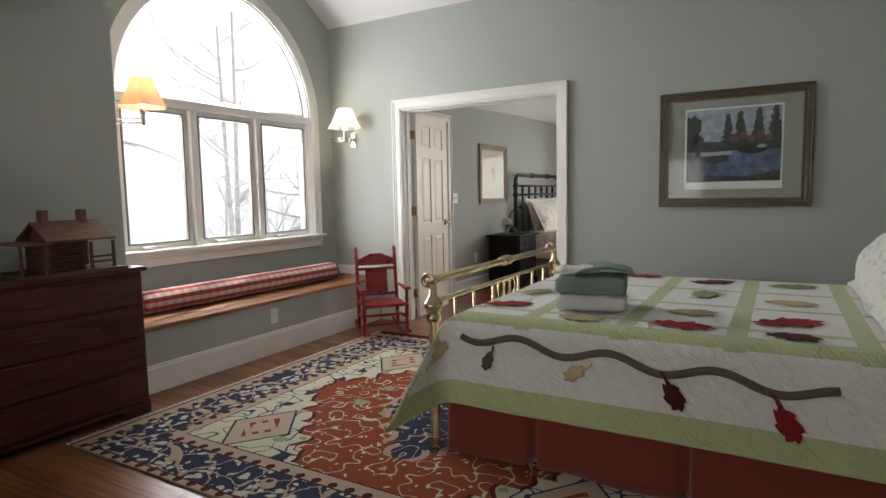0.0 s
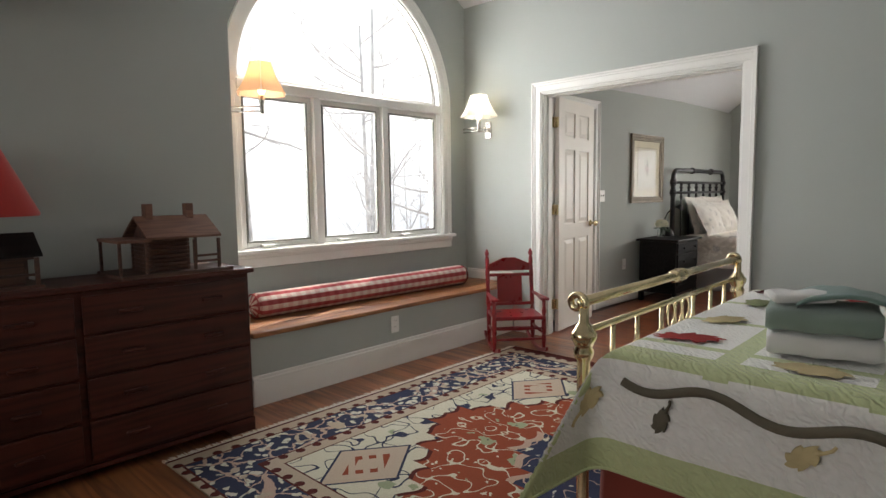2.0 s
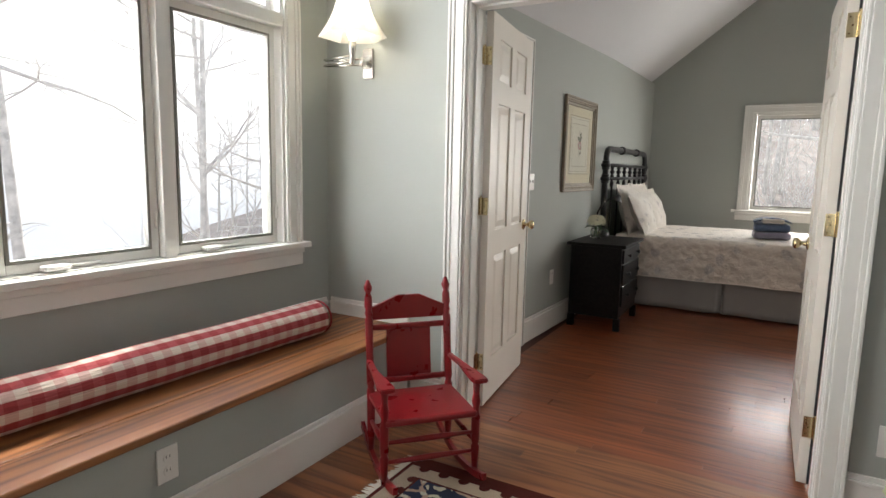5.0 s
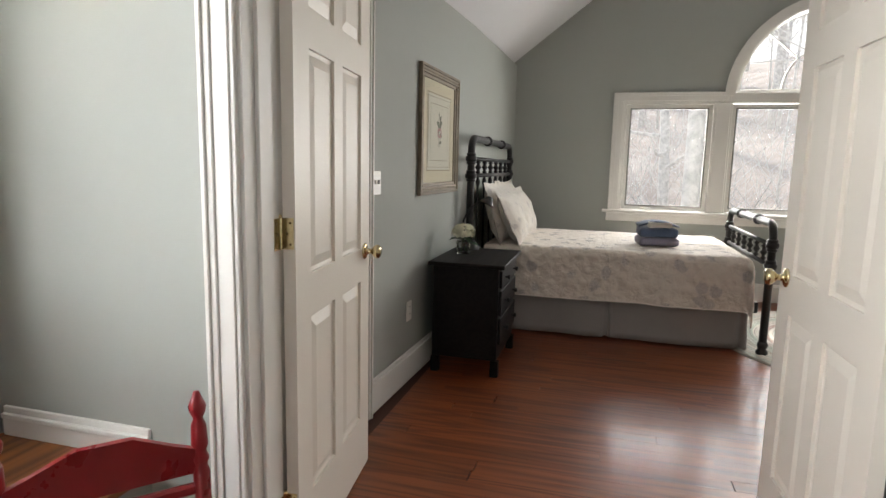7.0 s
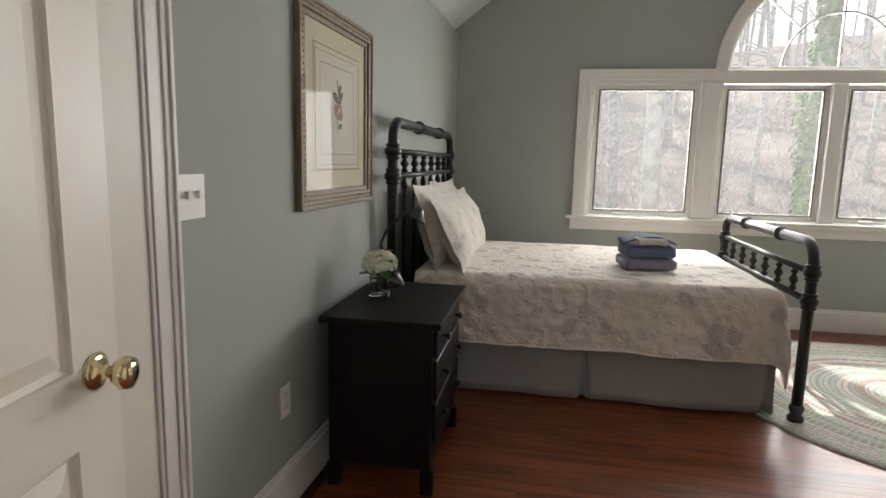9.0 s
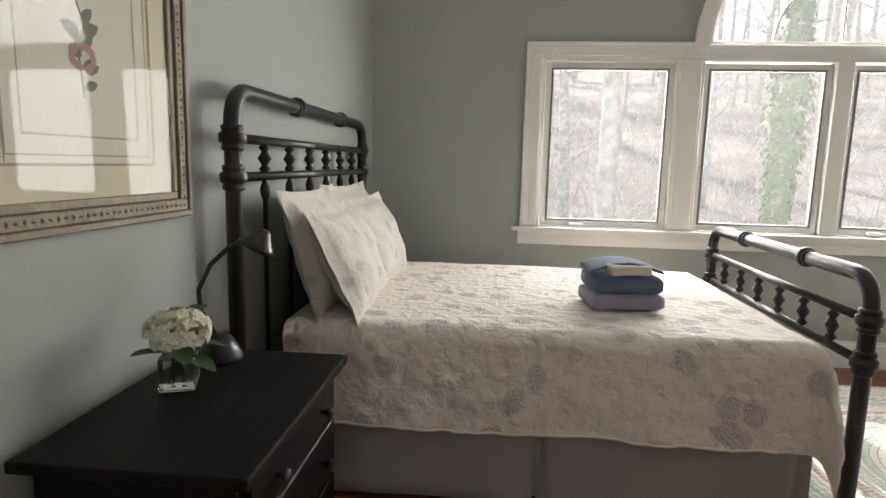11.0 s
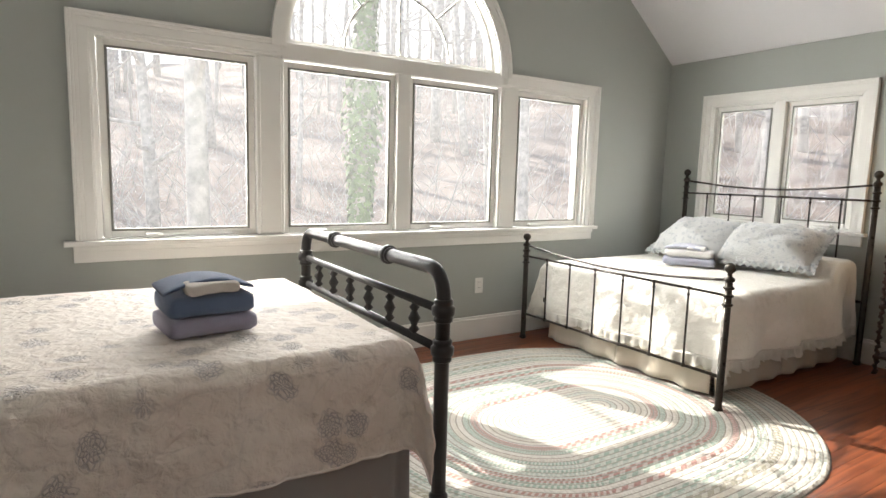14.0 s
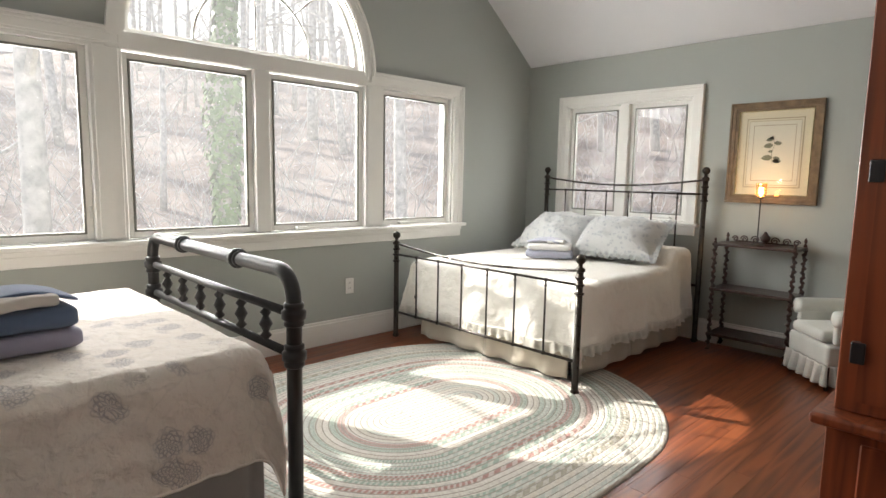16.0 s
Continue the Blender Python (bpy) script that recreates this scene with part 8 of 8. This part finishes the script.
# ---- outside ----
def ground_z(x, y):
    hill = -3.2 + max(0, y - 13) * 0.235 + max(0, x - 5) * 0.24 + 0.35 * noise.noise(Vector((x * 0.08, y * 0.08, 0)))
    if x < -7:
        hill -= (-7 - x) * 0.25
    return max(hill, -26) if x < -7 else min(hill, 13)


LIT = bpy.data.materials.new("leaf_litter")
LIT.use_nodes = True
nt = LIT.node_tree
pb = nt.nodes["Principled BSDF"]
pb.inputs["Roughness"].default_value = 0.95
co = nt.nodes.new("ShaderNodeTexCoord")
n1 = nt.nodes.new("ShaderNodeTexNoise")
n1.inputs["Scale"].default_value, n1.inputs["Detail"].default_value = 0.6, 12
nt.links.new(co.outputs["Object"], n1.inputs["Vector"])
nt.links.new(ramp(nt, [(0.3, (0.21, 0.165, 0.14)), (0.5, (0.27, 0.22, 0.19)), (0.7, (0.34, 0.295, 0.26))], n1.outputs["Fac"]), pb.inputs["Base Color"])
bm = bmesh.new()
sheet(bm, 90, 90, lambda u, v: ((x := -180 + 360 * (0.5 + 0.5 * (2 * u - 1) * abs(2 * u - 1))), (y := -140 + 330 * (0.5 + 0.5 * (2 * v - 1) * abs(2 * v - 1))), ground_z(x, y) if not (-8 < x < 6 and -5 < y < 13) else -3.2))
part("ground", bm, LIT, None, "wooded ground under dry brown leaf litter", kind="structure", smooth=True)
HAZE = bpy.data.materials.new("hazy_sky")
HAZE.use_nodes = True
nt = HAZE.node_tree
nt.nodes.remove(nt.nodes["Principled BSDF"])
em = nt.nodes.new("ShaderNodeEmission")
co = nt.nodes.new("ShaderNodeTexCoord")
sp = nt.nodes.new("ShaderNodeSeparateXYZ")
nt.links.new(co.outputs["Object"], sp.inputs[0])
mr = nt.nodes.new("ShaderNodeMapRange")
mr.inputs["From Min"].default_value, mr.inputs["From Max"].default_value = -20, 30
nt.links.new(sp.outputs["Z"], mr.inputs["Value"])
nt.links.new(ramp(nt, [(0.25, (0.52, 0.55, 0.60)), (0.48, (0.80, 0.82, 0.86)), (0.6, (0.95, 0.95, 0.95)), (1.0, (1.0, 1.0, 1.0))], mr.outputs[0]), em.inputs[0])
em.inputs[1].default_value = 1.0
nt.links.new(em.outputs[0], nt.nodes["Material Output"].inputs[0])
bm = bmesh.new()
sheet(bm, 96, 3, lambda u, v: (120 * math.cos(u * 2 * math.pi), 5 + 120 * math.sin(u * 2 * math.pi), -40 + 100 * v))
ob = part("backdrop", bm, HAZE, None, "pale winter haze on the horizon", kind="structure", smooth=True)

BARK = mat("grey_bark", (0.52, 0.50, 0.47), 0.9, bump=1.0, bump_scale=25, vary=0.3, vary_scale=6)
IVY = mat("ivy_leaves", (0.13, 0.19, 0.075), 0.5, vary=0.35, vary_scale=8)


def tree(x, y, h, r, rnd, branches=7, twigs=3, lean=0.03, name="tree", label="bare grey winter tree", low=0.35, droop=0.0):
    z0 = ground_z(x, y) - 0.3
    e = thing(name, label, "tree", (x, y, z0), rnd.uniform(0, 360))
    trunk = bmesh.new()
    pts, rs = [], []
    for i in range(9):
        t = i / 8
        pts.append(Vector((lean * h * t + 0.12 * math.sin(3 * t + x), 0.1 * math.sin(4 * t + y), h * t)))
        rs.append(r * (1 - 0.8 * t) + 0.012)
    tube(trunk, pts, rs, 9)
    part("trunk", trunk, BARK, e, smooth=True)
    crown = bmesh.new()

    def limb(p, d, L, rr, depth):
        n = 5
        q, ps, rad = p, [p], [rr]
        for i in range(n):
            d = (d + Vector((rnd.uniform(-0.3, 0.3), rnd.uniform(-0.3, 0.3), rnd.uniform(-0.12, 0.25) - droop * 0.3))).normalized()
            q = q + d * L / n
            ps.append(q)
            rad.append(rr * (1 - 0.8 * (i + 1) / n))
        tube(crown, ps, rad, 5 if depth else 4)
        if depth:
            for _ in range(twigs):
                k = rnd.randrange(1, n + 1)
                a = (ps[k] - ps[k - 1]).normalized()
                s = Vector((rnd.uniform(-1, 1), rnd.uniform(-1, 1), rnd.uniform(-0.3, 0.9))).normalized()
                limb(ps[k], (a * 0.5 + s * 0.7).normalized(), L * rnd.uniform(0.35, 0.6), rad[k] * 0.6 + 0.002, depth - 1)
    for b_ in range(branches):
        t = rnd.uniform(low, 0.97)
        i = min(7, int(t * 8))
        p = pts[i].lerp(pts[i + 1], t * 8 - i)
        a = rnd.uniform(0, 6.28)
        limb(p, Vector((math.cos(a), math.sin(a), rnd.uniform(0.15, 0.9) - droop)).normalized(), h * rnd.uniform(0.12, 0.26), rs[i] * 0.4 + 0.006, 2)
    part("branches", crown, BARK, e, "bare branching twigs")
    return e, pts, rs


rt = random.Random(17)
protos = [tree(-60 - 3 * i, 60, rt.uniform(13, 18), (0.06, 0.09, 0.13, 0.17, 0.22)[i], rt, 17, 3, 0.04, low=0.18)[0] for i in range(5)]
for k in range(170):
    a = rt.uniform(radians(22), radians(112))
    d = 13 + 50 * rt.random() ** 0.75
    x, y = -1 + d * math.cos(a), 9 + d * math.sin(a)
    p = protos[k % 5]
    c = copy_thing(p, pose(x, y, ground_z(x, y) - 0.3, rt.uniform(-3, 3), rt.uniform(-3, 3), rt.uniform(0, 360)))
    s = rt.uniform(0.75, 1.2)
    c.scale = (s, s, s)
for k in range(34):
    a = rt.uniform(radians(-35), radians(22))
    d = rt.uniform(12, 50)
    x, y = 3 + d * math.cos(a), 9 + d * math.sin(a)
    c = copy_thing(protos[k % 5], pose(x, y, ground_z(x, y) - 0.3, 0, 0, rt.uniform(0, 360)))
tree(-0.75, 15.2, 16, 0.17, rt, 10, 4, 0.01, label="tall bare tree, thick pale grey trunk, near the window", low=0.3)
tree(-9.6, 8.6, 9.0, 0.07, rt, 13, 5, -0.03, label="bare slender tree close outside the arched window", low=0.3)
tree(-12.5, 11.5, 10.5, 0.09, rt, 12, 5, 0.04, label="bare tree near the arched window", low=0.3)
tree(-15.0, 5.5, 8.0, 0.07, rt, 12, 4, 0.0, label="thin bare tree down the slope", low=0.35)
tree(-11.0, 7.0, 10.0, 0.10, rt, 16, 5, 0.05, label="bare tree with wide drooping boughs below the window seat", low=0.3, droop=0.5)
tree(-9.2, 10.2, 9.5, 0.09, rt, 16, 5, -0.06, label="leaning bare tree with fine twigs", low=0.3, droop=0.35)
tree(-8.6, 11.4, 8.0, 0.08, rt, 12, 5, 0.0, label="low-branched bare tree with long boughs toward the window", low=0.3, droop=0.25)
# undergrowth of thin saplings on the slope
bm = bmesh.new()
for k in range(1300):
    a = rt.uniform(radians(20), radians(112))
    d = 9 + 30 * rt.random()
    x, y = -1 + d * math.cos(a), 9 + d * math.sin(a)
    p = Vector((x, y, ground_z(x, y) - 0.1))
    h = rt.uniform(0.8, 3.2)
    lean = Vector((rt.uniform(-0.9, 0.9), rt.uniform(-0.9, 0.9), 1))
    q = p + lean * h * 0.5
    tip = q + (lean + Vector((rt.uniform(-0.3, 0.3), rt.uniform(-0.3, 0.3), 0))) * h * 0.5
    tube(bm, [p, q, tip], [0.016, 0.011, 0.003], 3, cap=False)
    for j in range(5):
        s = p.lerp(q, rt.uniform(0.5, 1)) if j < 2 else q.lerp(tip, rt.uniform(0.1, 0.9))
        e2 = s + Vector((rt.uniform(-0.7, 0.7), rt.uniform(-0.7, 0.7), rt.uniform(0.1, 0.6))) * rt.uniform(0.5, 1.3)
        tube(bm, [s, s.lerp(e2, 0.5) + Vector((0, 0, 0.06)), e2], [0.007, 0.005, 0.002], 3, cap=False)
tagged(part("undergrowth", bm, BARK, None, "thin bare saplings and brush among the trees", kind="stuff"), category="undergrowth")
# the ivy-covered trunk
tree(7.2, 17.6, 15, 0.17, rt, 10, 3, 0.02, label="tall bare tree on the slope", low=0.3)
iv_, pts, rs = tree(1.0, 13.4, 15, 0.13, rt, 8, 3, 0.0, "ivy_tree", "thick trunk wrapped in green ivy outside the wide window", 0.5)
bm = bmesh.new()
for k in range(8500):
    t = rt.random() ** 0.9 * 0.75
    i = min(7, int(t * 8))
    p = pts[i].lerp(pts[i + 1], t * 8 - i)
    a = rt.uniform(0, 6.28)
    R = rs[i] + rt.uniform(0.01, 0.10) * (1 + 0.6 * math.sin(t * 40))
    c = p + Vector((R * math.cos(a), R * math.sin(a), 0))
    s = rt.uniform(0.03, 0.06)
    u = Vector((-math.sin(a), math.cos(a), rt.uniform(-0.4, 0.4))).normalized()
    w = Vector((0.4 * math.cos(a), 0.4 * math.sin(a), -1 + rt.uniform(-0.3, 0.3))).normalized()
    bm.faces.new([bm.verts.new(c + v) for v in (-u * s * 0.6, -u * s * 0.5 + w * s * 0.7, w * s * 1.2, u * s * 0.5 + w * s * 0.7, u * s * 0.6)])
part("ivy", bm, IVY, iv_, "dense ivy leaves", kind="stuff")

# ---- floor boards ----
rng = random.Random(5)
board_mesh = {}


def board(length, width, board_mat):
    key = (round(length, 2), width, board_mat.name)
    if key not in board_mesh:
        bm = bmesh.new()
        box(bm, 0, length, 0, width, -0.012, 0.0)
        for v in bm.verts:
            if v.co.z > -0.001:
                v.co.x = min(max(v.co.x, 0.0004), length - 0.0004)
                v.co.y = min(max(v.co.y, 0.0004), width - 0.0004)
        me = bpy.data.meshes.new("board")
        bm.to_mesh(me)
        bm.free()
        me.materials.append(board_mat)
        board_mesh[key] = me
    return board_mesh[key]


def lay(x0, x1, y0, y1, width, lens, board_mat=FLOORW):
    y = y0
    while y < y1 - 0.01:
        x = x0 - rng.choice(lens) * rng.random()
        while x < x1:
            ln = rng.choice(lens)
            a, b = max(x, x0), min(x + ln, x1)
            b = a + round(b - a, 2)
            if b - a > 0.03:
                ob = new("floor_board", board(b - a, width, board_mat))
                ob.location = (a, y, 0)
                ob.parent = floor
                ob["kind"] = "structure"
            x += ln
        y += width


# room one takes the lit copy of the oak
lay(WX, EX, SY, DY0, 0.083, (0.9, 1.2, 1.6, 2.1), FLOORW_LIT)
lay(OX0 + 0.0, OX1, 5.2905, DY1, 0.06475, (0.9, 1.2, 1.6))
lay(LX, RX, DY1, FY, 0.083, (0.9, 1.2, 1.6, 2.1))
